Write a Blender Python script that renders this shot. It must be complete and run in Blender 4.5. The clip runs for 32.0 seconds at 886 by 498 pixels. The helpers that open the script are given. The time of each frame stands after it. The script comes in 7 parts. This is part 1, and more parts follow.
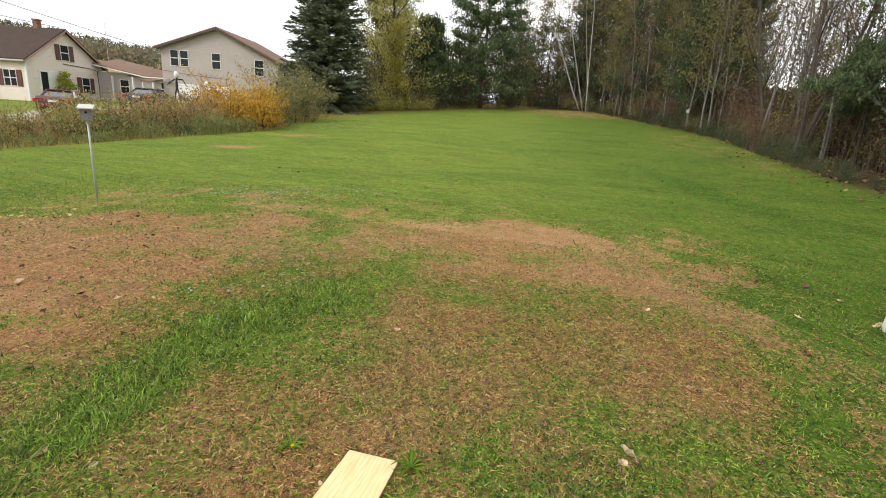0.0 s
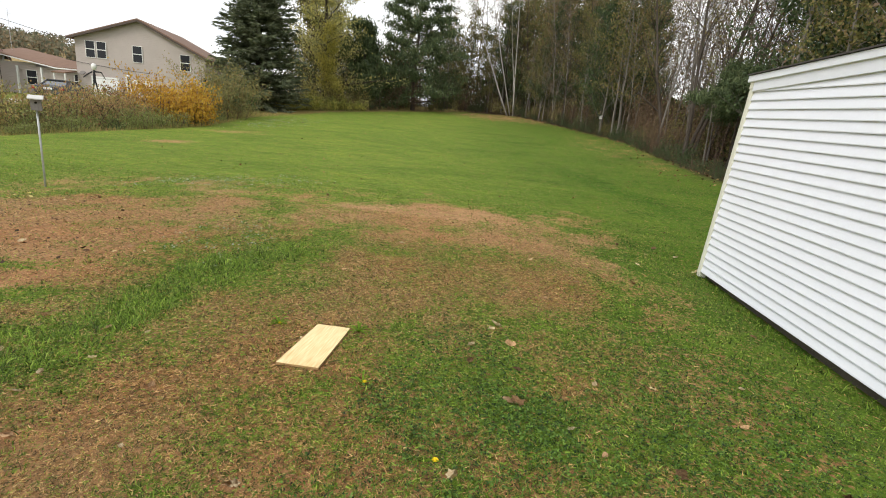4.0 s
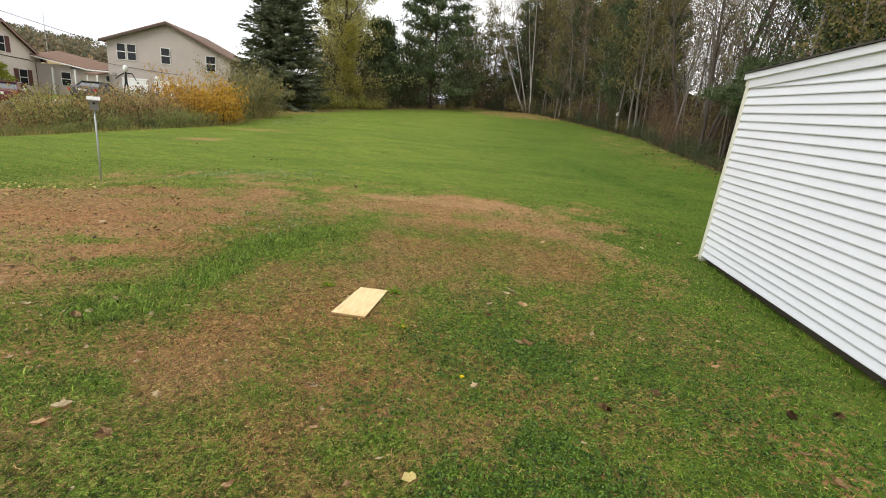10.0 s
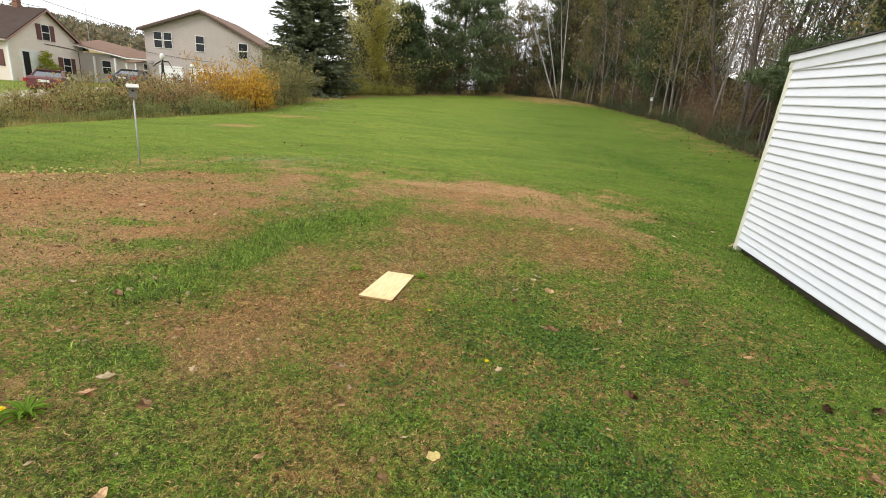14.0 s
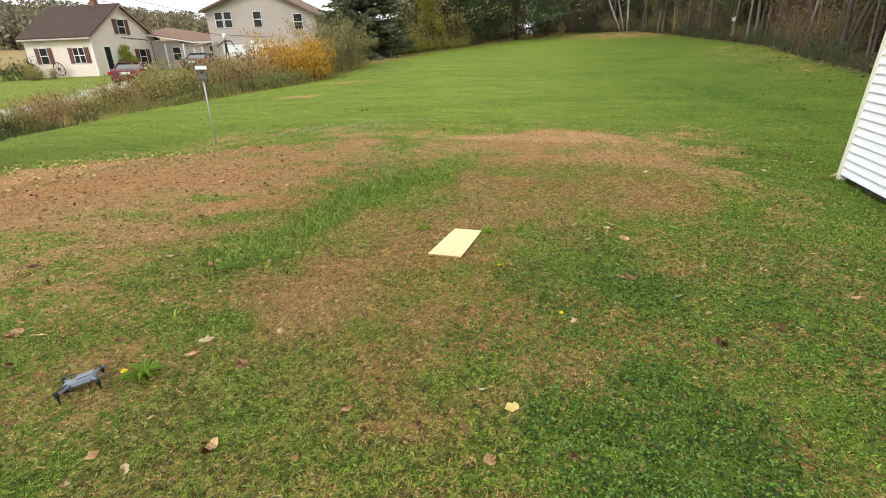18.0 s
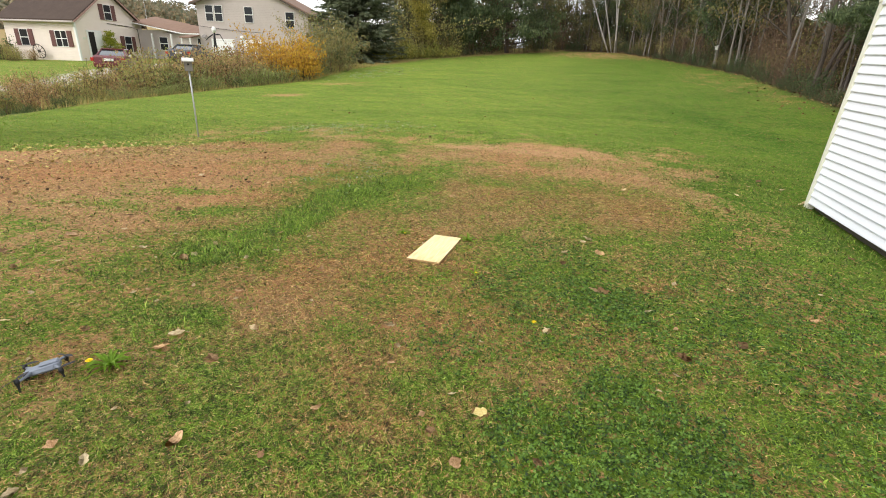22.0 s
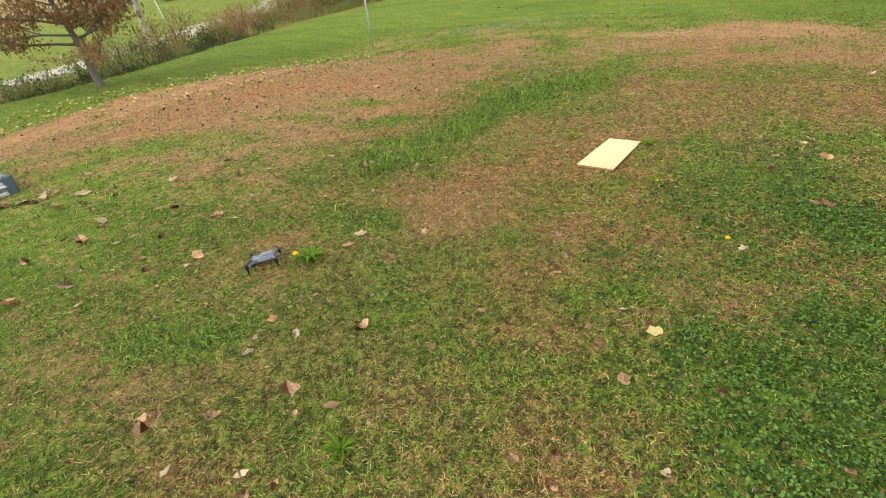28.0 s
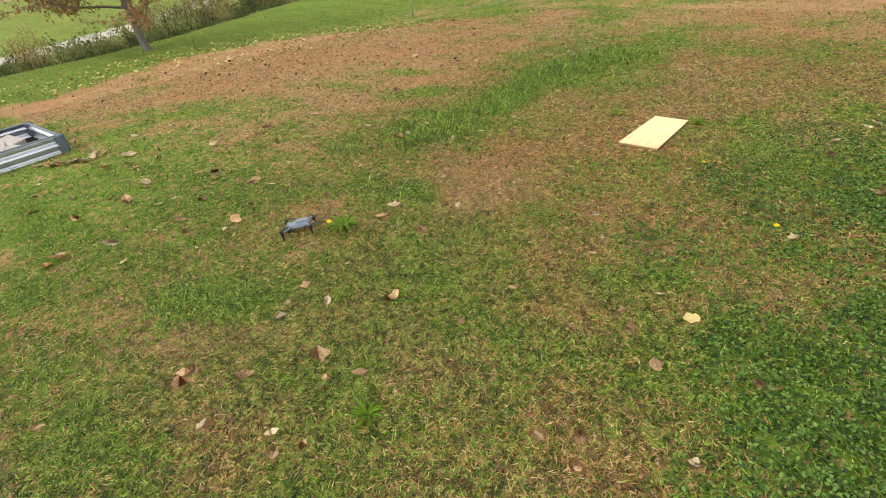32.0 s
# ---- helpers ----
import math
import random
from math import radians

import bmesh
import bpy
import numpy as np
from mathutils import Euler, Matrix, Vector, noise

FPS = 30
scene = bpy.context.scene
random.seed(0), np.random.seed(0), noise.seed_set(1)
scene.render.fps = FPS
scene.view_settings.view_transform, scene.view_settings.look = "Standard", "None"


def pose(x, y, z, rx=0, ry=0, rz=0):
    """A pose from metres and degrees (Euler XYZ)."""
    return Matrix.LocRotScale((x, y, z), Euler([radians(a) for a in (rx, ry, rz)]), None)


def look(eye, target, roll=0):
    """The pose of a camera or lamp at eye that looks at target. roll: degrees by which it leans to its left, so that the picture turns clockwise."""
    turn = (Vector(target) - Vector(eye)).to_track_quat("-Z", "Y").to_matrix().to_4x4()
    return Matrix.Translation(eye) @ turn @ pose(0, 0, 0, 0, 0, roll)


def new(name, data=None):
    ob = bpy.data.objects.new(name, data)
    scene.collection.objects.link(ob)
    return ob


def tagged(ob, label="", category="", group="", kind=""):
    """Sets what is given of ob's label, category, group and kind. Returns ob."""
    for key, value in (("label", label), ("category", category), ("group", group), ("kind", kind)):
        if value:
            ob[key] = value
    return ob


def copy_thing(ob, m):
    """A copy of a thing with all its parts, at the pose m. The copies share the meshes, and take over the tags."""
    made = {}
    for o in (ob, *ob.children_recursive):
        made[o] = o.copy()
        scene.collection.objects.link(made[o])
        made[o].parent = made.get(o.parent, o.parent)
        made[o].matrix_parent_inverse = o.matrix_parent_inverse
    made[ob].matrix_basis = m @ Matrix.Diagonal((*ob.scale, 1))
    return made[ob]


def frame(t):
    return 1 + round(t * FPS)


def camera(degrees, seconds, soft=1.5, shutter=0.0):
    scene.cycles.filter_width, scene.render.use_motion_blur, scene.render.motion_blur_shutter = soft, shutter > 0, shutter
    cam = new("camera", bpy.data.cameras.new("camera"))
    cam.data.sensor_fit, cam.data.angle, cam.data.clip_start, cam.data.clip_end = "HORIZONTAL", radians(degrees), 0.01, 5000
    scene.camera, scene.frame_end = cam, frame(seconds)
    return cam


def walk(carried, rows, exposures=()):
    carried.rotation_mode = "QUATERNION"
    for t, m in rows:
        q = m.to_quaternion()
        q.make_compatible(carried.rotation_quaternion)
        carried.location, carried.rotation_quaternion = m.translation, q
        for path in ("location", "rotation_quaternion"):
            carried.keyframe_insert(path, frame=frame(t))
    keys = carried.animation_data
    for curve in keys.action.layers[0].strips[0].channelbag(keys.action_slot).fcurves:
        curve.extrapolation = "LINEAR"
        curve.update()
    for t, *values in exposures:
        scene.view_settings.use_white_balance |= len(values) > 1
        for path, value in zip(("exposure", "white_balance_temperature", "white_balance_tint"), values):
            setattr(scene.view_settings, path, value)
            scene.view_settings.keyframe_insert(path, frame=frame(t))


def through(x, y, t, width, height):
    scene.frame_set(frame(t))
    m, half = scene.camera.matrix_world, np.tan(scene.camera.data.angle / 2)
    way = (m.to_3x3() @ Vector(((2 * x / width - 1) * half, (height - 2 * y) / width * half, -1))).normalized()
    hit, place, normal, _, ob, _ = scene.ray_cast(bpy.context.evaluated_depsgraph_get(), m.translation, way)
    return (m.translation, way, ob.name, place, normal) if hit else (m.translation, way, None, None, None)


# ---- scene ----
cam = camera(85.73, 32.0, 1.0)

# seconds, place (metres), heading to the left of +y, pitch up, lean (degrees)
PATH = [
    (0, 0.863, -1.765, 1.565, 15.06, -15.22, 4.05),
    (0.5, 0.915, -1.778, 1.563, 16.05, -14.85, 2.93),
    (1, 0.906, -1.979, 1.561, 16.40, -14.69, 1.96),
    (1.5, 0.834, -2.224, 1.565, 13.36, -14.40, 4.93),
    (2, 1.067, -2.431, 1.526, 12.80, -14.43, 5.61),
    (2.5, 1.071, -2.698, 1.515, 12.02, -14.10, 4.60),
    (3, 1.037, -2.893, 1.514, 9.96, -14.23, 5.96),
    (3.5, 1.172, -3.004, 1.504, 8.16, -14.52, 6.46),
    (4, 1.257, -3.104, 1.501, 7.12, -14.32, 5.31),
    (4.5, 1.171, -3.174, 1.513, 5.13, -13.36, 4.81),
    (6.5, 1.324, -3.663, 1.474, 5.78, -13.38, 2.93),
    (7, 1.287, -3.763, 1.472, 6.50, -13.26, 2.93),
    (7.5, 1.364, -3.794, 1.468, 7.65, -13.21, 3.02),
    (8, 1.378, -3.797, 1.466, 8.75, -13.53, 3.02),
    (8.5, 1.346, -3.785, 1.470, 8.86, -13.71, 3.25),
    (9, 1.307, -3.780, 1.469, 8.24, -14.09, 3.98),
    (9.5, 1.304, -3.780, 1.469, 8.72, -14.52, 4.71),
    (10, 1.306, -3.788, 1.467, 9.10, -14.72, 5.00),
    (10.5, 1.300, -3.802, 1.464, 9.29, -14.65, 5.36),
    (11, 1.309, -3.801, 1.464, 9.43, -14.75, 5.52),
    (11.5, 1.309, -3.798, 1.464, 9.31, -15.03, 5.22),
    (12, 1.307, -3.801, 1.463, 9.20, -15.28, 5.16),
    (12.5, 1.305, -3.805, 1.464, 9.48, -15.51, 5.35),
    (13, 1.307, -3.803, 1.461, 9.62, -15.60, 5.45),
    (13.5, 1.307, -3.801, 1.458, 10.20, -15.91, 5.43),
    (14, 1.312, -3.800, 1.455, 12.31, -16.53, 4.82),
    (14.5, 1.313, -3.791, 1.453, 14.52, -17.09, 3.87),
    (15, 1.321, -3.788, 1.449, 16.67, -17.99, 2.52),
    (15.5, 1.342, -3.777, 1.440, 18.56, -19.21, 0.70),
    (17.5, 1.365, -3.760, 1.430, 21.11, -21.65, -2.76),
    (18, 1.304, -3.774, 1.435, 20.66, -21.92, -1.67),
    (18.5, 1.262, -3.778, 1.432, 19.16, -22.43, 1.91),
    (19, 1.265, -3.784, 1.433, 18.00, -22.66, 4.41),
    (19.5, 1.282, -3.791, 1.434, 17.68, -22.41, 5.32),
    (20, 1.318, -3.794, 1.435, 18.03, -22.09, 4.60),
    (20.5, 1.330, -3.804, 1.437, 18.40, -21.63, 3.43),
    (21, 1.331, -3.801, 1.436, 18.45, -21.28, 2.71),
    (21.5, 1.331, -3.799, 1.435, 18.32, -21.03, 2.36),
    (22, 1.330, -3.801, 1.434, 18.18, -21.01, 2.22),
    (22.5, 1.319, -3.805, 1.433, 19.02, -21.26, 2.20),
    (23, 1.308, -3.808, 1.433, 21.84, -21.53, 2.31),
    (23.5, 1.305, -3.805, 1.430, 24.39, -22.10, 2.26),
    (24, 1.301, -3.795, 1.428, 26.35, -23.06, 1.99),
    (24.5, 1.302, -3.783, 1.423, 28.32, -24.26, 1.25),
    (26.5, 1.279, -3.734, 1.377, 33.31, -34.44, -4.79),
    (27, 1.277, -3.739, 1.382, 36.03, -33.19, -5.44),
    (27.5, 1.279, -3.743, 1.385, 38.58, -31.98, -5.98),
    (28, 1.283, -3.748, 1.386, 40.21, -31.13, -6.41),
    (28.5, 1.282, -3.746, 1.387, 41.26, -30.95, -6.66),
    (29, 1.283, -3.740, 1.383, 41.86, -31.44, -6.92),
    (29.5, 1.283, -3.734, 1.380, 42.30, -32.02, -7.24),
    (30, 1.281, -3.728, 1.379, 42.80, -32.63, -7.51),
    (30.5, 1.276, -3.730, 1.377, 43.59, -33.12, -7.44),
    (31, 1.274, -3.736, 1.378, 44.49, -33.29, -7.01),
    (31.5, 1.270, -3.742, 1.376, 44.68, -33.35, -6.60),
    (32, 1.266, -3.743, 1.375, 44.93, -33.76, -6.29),
]


def aimed(x, y, z, yaw, pitch, roll):
    a, b = radians(yaw), radians(pitch)
    ahead = Vector((-math.sin(a) * math.cos(b), math.cos(a) * math.cos(b), math.sin(b)))
    eye = Vector((x, y, z))
    return look(eye, eye + ahead, roll)


walk(cam, [(row[0], aimed(*row[1:])) for row in PATH], [(0, 0.46), (4.5, 0.36), (7, 0.25), (9, 0.28), (12, 0.44), (14, 0.52), (18, 0.64), (24, 0.70), (28, 0.64), (32, 0.63)])

# ---------------------------------------------------------------- light
world = bpy.data.worlds.new("sky")
scene.world = world
world.use_nodes = True
wt = world.node_tree
sky = wt.nodes.new("ShaderNodeTexSky")
sky.sky_type = "NISHITA"
sky.sun_disc = False
sky.sun_elevation, sky.sun_rotation = radians(41.5), radians(212)
sky.air_density, sky.dust_density, sky.ozone_density = 1.0, 4.0, 1.0
SKY_STRENGTH = 0.15
mixc = wt.nodes.new("ShaderNodeMix")
mixc.data_type = "RGBA"
coord = wt.nodes.new("ShaderNodeTexCoord")
cloud = wt.nodes.new("ShaderNodeTexNoise")
cloud.inputs["Scale"].default_value, cloud.inputs["Detail"].default_value = 2.2, 6.0
squash = wt.nodes.new("ShaderNodeMapping")
squash.inputs["Scale"].default_value = (1, 1, 3.2)
cramp = wt.nodes.new("ShaderNodeValToRGB")
cramp.color_ramp.elements[0].position, cramp.color_ramp.elements[0].color = 0.34, (0.70, 0.73, 0.79, 1)
cramp.color_ramp.elements[1].position, cramp.color_ramp.elements[1].color = 0.62, (1.0, 0.985, 0.955, 1)
scalec = wt.nodes.new("ShaderNodeVectorMath")
scalec.operation = "SCALE"
scalec.inputs["Scale"].default_value = 7.9
wt.links.new(coord.outputs["Generated"], squash.inputs["Vector"])
wt.links.new(squash.outputs["Vector"], cloud.inputs["Vector"])
wt.links.new(cloud.outputs["Fac"], cramp.inputs["Fac"])
wt.links.new(cramp.outputs["Color"], scalec.inputs[0])
mixc.inputs["Factor"].default_value = 0.88
wt.links.new(sky.outputs["Color"], mixc.inputs["A"])
wt.links.new(scalec.outputs["Vector"], mixc.inputs["B"])
wt.links.new(mixc.outputs["Result"], wt.nodes["Background"].inputs["Color"])
wt.nodes["Background"].inputs["Strength"].default_value = SKY_STRENGTH

sun = new("sun", bpy.data.lights.new("sun", "SUN"))
sun.data.energy, sun.data.angle, sun.data.color = 1.4, radians(24), (1.0, 0.965, 0.895)
sun.matrix_world = look((-16, -26, 27), (0, 0, 0))

# ---------------------------------------------------------------- helpers of the place
def softplus(v, k):
    return k * np.log1p(np.exp(np.clip(v / k, -60, 60)))


def smooth(v):
    v = np.clip(v, 0, 1)
    return v * v * (3 - 2 * v)


LAWN_LEFT = ((-8, -11), (-2.4, -12), (0.6, -12.6), (5, -14.8), (9, -15.8), (13.2, -14.4), (17.2, -12.8), (23, -14), (27.5, -13.5), (34, -13), (45, -9), (54, -5))
LAWN_RIGHT = ((-10, 14), (5, 10.5), (10, 9.5), (14, 8.9), (17.3, 8.4), (28.5, 8.3), (33, 7.4), (46.5, 3.8), (54, 1.5))
LAWN_FAR = 55.0


def lawn_left(y):
    return np.interp(y, [p[0] for p in LAWN_LEFT], [p[1] for p in LAWN_LEFT])


def lawn_right(y):
    return np.interp(y, [p[0] for p in LAWN_RIGHT], [p[1] for p in LAWN_RIGHT])


def ground_z(x, y):
    """Height of the ground: nearly level about the board, rising away to the trees."""
    x, y = np.asarray(x, float), np.asarray(y, float)
    rise = 0.075 * (softplus(y - 9, 4) - softplus(y - 70, 6)) - 0.0305
    rise = rise * (1 - 0.42 * smooth((-x - 14) / 12))
    z = rise - 0.045 * (softplus(-x - 5.5, 1.2) - softplus(-x - 24, 3)) * np.exp(-((y - 2) / 14) ** 2)
    z = z - 0.075 * (softplus(x - 2.2, 0.6) - softplus(x - 9, 2)) * np.exp(-((y - 3) / 7) ** 2)
    bank = smooth((lawn_left(y) - x) / 2.0) * smooth((27 - y) / 11) * smooth((x + 42) / 18)
    z = z - 0.42 * bank * smooth((y + 30) / 15)
    z = z - 0.195 * np.exp(-((x + 7.14) ** 2 + (y - 4.54) ** 2) / 5.0)
    z = z - 0.10 * smooth((x - 3.3) / 0.75) * smooth((5.0 - y) / 1.5) * smooth((y + 7) / 3)
    hill = smooth((-x - 62) / 230) * 22.5 + smooth((np.hypot(x, y) - 250) / 500) * 10
    return z + hill


def gz(x, y):
    return float(ground_z(x, y))


def mesh_from(name, verts, faces, material, parent=None, label=""):
    me = bpy.data.meshes.new(name)
    me.from_pydata([tuple(v) for v in verts], [], faces)
    me.update()
    ob = new(name, me)
    if material:
        me.materials.append(material)
    ob.parent = parent
    if label:
        ob["label"] = label
    return ob


def part(name, bm, material, parent=None, label="", smoothed=False):
    me = bpy.data.meshes.new(name)
    bm.normal_update()
    bm.to_mesh(me)
    bm.free()
    if smoothed:
        me.shade_smooth()
    me.materials.append(material)
    ob = new(name, me)
    ob.parent = parent
    if label:
        ob["label"] = label
    return ob


def empty(name, m, label, category, group=""):
    ob = new(name)
    ob.empty_display_size = 0.1
    ob.matrix_world = m
    return tagged(ob, label, category, group)


def box(bm, x0, x1, y0, y1, z0, z1, bevel=0.0, m=None):
    r = bmesh.ops.create_cube(bm, size=1.0)
    vs = r["verts"]
    for v in vs:
        v.co = Vector(((x0 + x1) / 2 + v.co.x * (x1 - x0), (y0 + y1) / 2 + v.co.y * (y1 - y0), (z0 + z1) / 2 + v.co.z * (z1 - z0)))
    if bevel:
        es = list({e for v in vs for e in v.link_edges})
        out = bmesh.ops.bevel(bm, geom=es, offset=bevel, segments=1, affect="EDGES", profile=0.5)
        vs = list({v for f in out["faces"] for v in f.verts} | {v for v in vs if v.is_valid})
    if m is not None:
        bmesh.ops.transform(bm, matrix=m, verts=[v for v in vs if v.is_valid])
    return vs


def prism(bm, outline, depth, m=None):
    """A flat outline in x and z, made depth thick along +y."""
    a = [bm.verts.new((x, 0, z)) for x, z in outline]
    b = [bm.verts.new((x, depth, z)) for x, z in outline]
    bm.faces.new(a)
    bm.faces.new(b[::-1])
    n = len(a)
    for i in range(n):
        bm.faces.new((a[i], b[i], b[(i + 1) % n], a[(i + 1) % n])[::-1])
    if m is not None:
        bmesh.ops.transform(bm, matrix=m, verts=a + b)
    return a + b


def tube(bm, points, radii, sides=6):
    """A tapered tube along points."""
    rings = []
    n = len(points)
    for i, p in enumerate(points):
        p = Vector(p)
        d = Vector(points[min(i + 1, n - 1)]) - Vector(points[max(i - 1, 0)])
        d = d.normalized() if d.length > 1e-9 else Vector((0, 0, 1))
        u = d.cross(Vector((0.31, 0.95, 0.05)) if abs(d.z) > 0.6 else Vector((0, 0, 1))).normalized()
        w = d.cross(u)
        rings.append([bm.verts.new(p + radii[i] * (math.cos(2 * math.pi * k / sides) * u + math.sin(2 * math.pi * k / sides) * w)) for k in range(sides)])
    for a, b in zip(rings, rings[1:]):
        for k in range(sides):
            bm.faces.new((a[k], a[(k + 1) % sides], b[(k + 1) % sides], b[k]))
    bm.faces.new(rings[0][::-1])
    bm.faces.new(rings[-1])
    return [v for r in rings for v in r]


# ---------------------------------------------------------------- materials
def shader(name, rough=0.8, metal=0.0, spec=0.3):
    mat = bpy.data.materials.new(name)
    mat.use_nodes = True
    nt = mat.node_tree
    b = nt.nodes["Principled BSDF"]
    b.inputs["Roughness"].default_value, b.inputs["Metallic"].default_value = rough, metal
    b.inputs["Specular IOR Level"].default_value = spec
    return mat, nt, b


def ramp(nt, fac, stops):
    r = nt.nodes.new("ShaderNodeValToRGB")
    els = r.color_ramp.elements
    while len(els) < len(stops):
        els.new(0.5)
    for e, (p, c) in zip(els, stops):
        e.position, e.color = p, (*c, 1)
    nt.links.new(fac, r.inputs["Fac"])
    return r.outputs["Color"]


def noise_node(nt, scale, detail=4.0, rough=0.55, vector=None, stretch=None):
    n = nt.nodes.new("ShaderNodeTexNoise")
    n.inputs["Scale"].default_value, n.inputs["Detail"].default_value, n.inputs["Roughness"].default_value = scale, detail, rough
    if vector is None:
        vector = nt.nodes.new("ShaderNodeTexCoord").outputs["Object"]
    if stretch:
        mp = nt.nodes.new("ShaderNodeMapping")
        mp.inputs["Scale"].default_value = stretch
        nt.links.new(vector, mp.inputs["Vector"])
        vector = mp.outputs["Vector"]
    nt.links.new(vector, n.inputs["Vector"])
    return n.outputs["Fac"]


def mix(nt, fac, a, b, blend="MIX"):
    m = nt.nodes.new("ShaderNodeMix")
    m.data_type, m.blend_type = "RGBA", blend
    for key, v in (("Factor", fac), ("A", a), ("B", b)):
        if isinstance(v, (int, float)):
            m.inputs[key].default_value = v
        elif isinstance(v, tuple):
            m.inputs[key].default_value = (*v, 1)
        else:
            nt.links.new(v, m.inputs[key])
    return m.outputs["Result"]


def bump(nt, b, height, strength=0.3, distance=0.01):
    n = nt.nodes.new("ShaderNodeBump")
    n.inputs["Strength"].default_value, n.inputs["Distance"].default_value = strength, distance
    nt.links.new(height, n.inputs["Height"])
    nt.links.new(n.outputs["Normal"], b.inputs["Normal"])


def surface(name, light, dark, scale=6.0, rough=0.8, metal=0.0, spec=0.3, stain=0.6, fine=60.0, relief=0.25, depth=0.004, stretch=None):
    """A worn surface: a broad stain and a fine grain between two colours."""
    mat, nt, b = shader(name, rough, metal, spec)
    broad = noise_node(nt, scale, 5.0, 0.6, None, stretch)
    grain = noise_node(nt, fine, 3.0, 0.6, None, stretch)
    both = mix(nt, 0.45, broad, grain)
    col = ramp(nt, both, ((0.5 - 0.28 * stain, dark), (0.5 + 0.28 * stain, light)))
    nt.links.new(col, b.inputs["Base Color"])
    bump(nt, b, grain, relief, depth)
    return mat


def leafy(name, colours, rough=0.6, through=0.25):
    """Leaves and blades: a colour from the ramp for each island, and some light let through."""
    mat, nt, b = shader(name, rough, 0.0, 0.25)
    geo = nt.nodes.new("ShaderNodeNewGeometry")
    n = len(colours)
    col = ramp(nt, geo.outputs["Random Per Island"], [((i + 0.5) / n, c) for i, c in enumerate(colours)])
    patch = noise_node(nt, 0.9, 3.0)
    col = mix(nt, 0.5, col, ramp(nt, patch, ((0.3, (0.62, 0.62, 0.62)), (0.7, (1.0, 1.0, 1.0)))), "MULTIPLY")
    nt.links.new(col, b.inputs["Base Color"])
    t = nt.nodes.new("ShaderNodeBsdfTranslucent")
    nt.links.new(col, t.inputs["Color"])
    ms = nt.nodes.new("ShaderNodeMixShader")
    ms.inputs["Fac"].default_value = through
    nt.links.new(b.outputs["BSDF"], ms.inputs[1])
    nt.links.new(t.outputs["BSDF"], ms.inputs[2])
    nt.links.new(ms.outputs["Shader"], nt.nodes["Material Output"].inputs["Surface"])
    return mat


# ---------------------------------------------------------------- the lawn: where it is dry, lush or clover
LATTICE = np.random.RandomState(7).rand(128, 128)


def vnoise(x, y, scale):
    """Smooth value noise in 0..1, vectorised."""
    u, v = np.asarray(x, float) * scale + 300.3, np.asarray(y, float) * scale + 217.7
    i, j = np.floor(u).astype(int), np.floor(v).astype(int)
    f, g = smooth(u - i), smooth(v - j)
    a = LATTICE[i % 128, j % 128] * (1 - f) + LATTICE[(i + 1) % 128, j % 128] * f
    b = LATTICE[i % 128, (j + 1) % 128] * (1 - f) + LATTICE[(i + 1) % 128, (j + 1) % 128] * f
    return a * (1 - g) + b * g


def fbm(x, y, scale):
    return 0.5 * vnoise(x, y, scale) + 0.3 * vnoise(y, x, scale * 2.3) + 0.2 * vnoise(x + 9, y - 5, scale * 5.1)


def blob(x, y, cx, cy, rx, ry, turn, soft=0.35):
    c, s = math.cos(radians(turn)), math.sin(radians(turn))
    u, v = ((x - cx) * c + (y - cy) * s) / rx, (-(x - cx) * s + (y - cy) * c) / ry
    return smooth((1 + soft - np.hypot(u, v)) / (2 * soft))


def band(x, y, line, half, soft):
    """1 along a bent line, fading to 0 at its half width."""
    x, y = np.asarray(x, float), np.asarray(y, float)
    near = np.full(np.broadcast(x, y).shape, 1e9)
    for (ax, ay), (bx, by) in zip(line, line[1:]):
        t = np.clip(((x - ax) * (bx - ax) + (y - ay) * (by - ay)) / ((bx - ax) ** 2 + (by - ay) ** 2), 0, 1)
        near = np.minimum(near, np.hypot(x - ax - t * (bx - ax), y - ay - t * (by - ay)))
    return smooth((half + soft - near) / (2 * soft))


def patch(x, y, outline, soft):
    """1 inside an outline, fading over its edge."""
    x, y = np.asarray(x, float), np.asarray(y, float)
    near, inside = np.full(np.broadcast(x, y).shape, 1e9), np.zeros(np.broadcast(x, y).shape, bool)
    for (ax, ay), (bx, by) in zip(outline, outline[1:] + outline[:1]):
        t = np.clip(((x - ax) * (bx - ax) + (y - ay) * (by - ay)) / ((bx - ax) ** 2 + (by - ay) ** 2), 0, 1)
        near = np.minimum(near, np.hypot(x - ax - t * (bx - ax), y - ay - t * (by - ay)))
        if ay != by:
            inside ^= ((ay > y) != (by > y)) & (x < (bx - ax) * (y - ay) / (by - ay) + ax)
    return smooth(np.where(inside, near, -near) / (2 * soft) + 0.5)


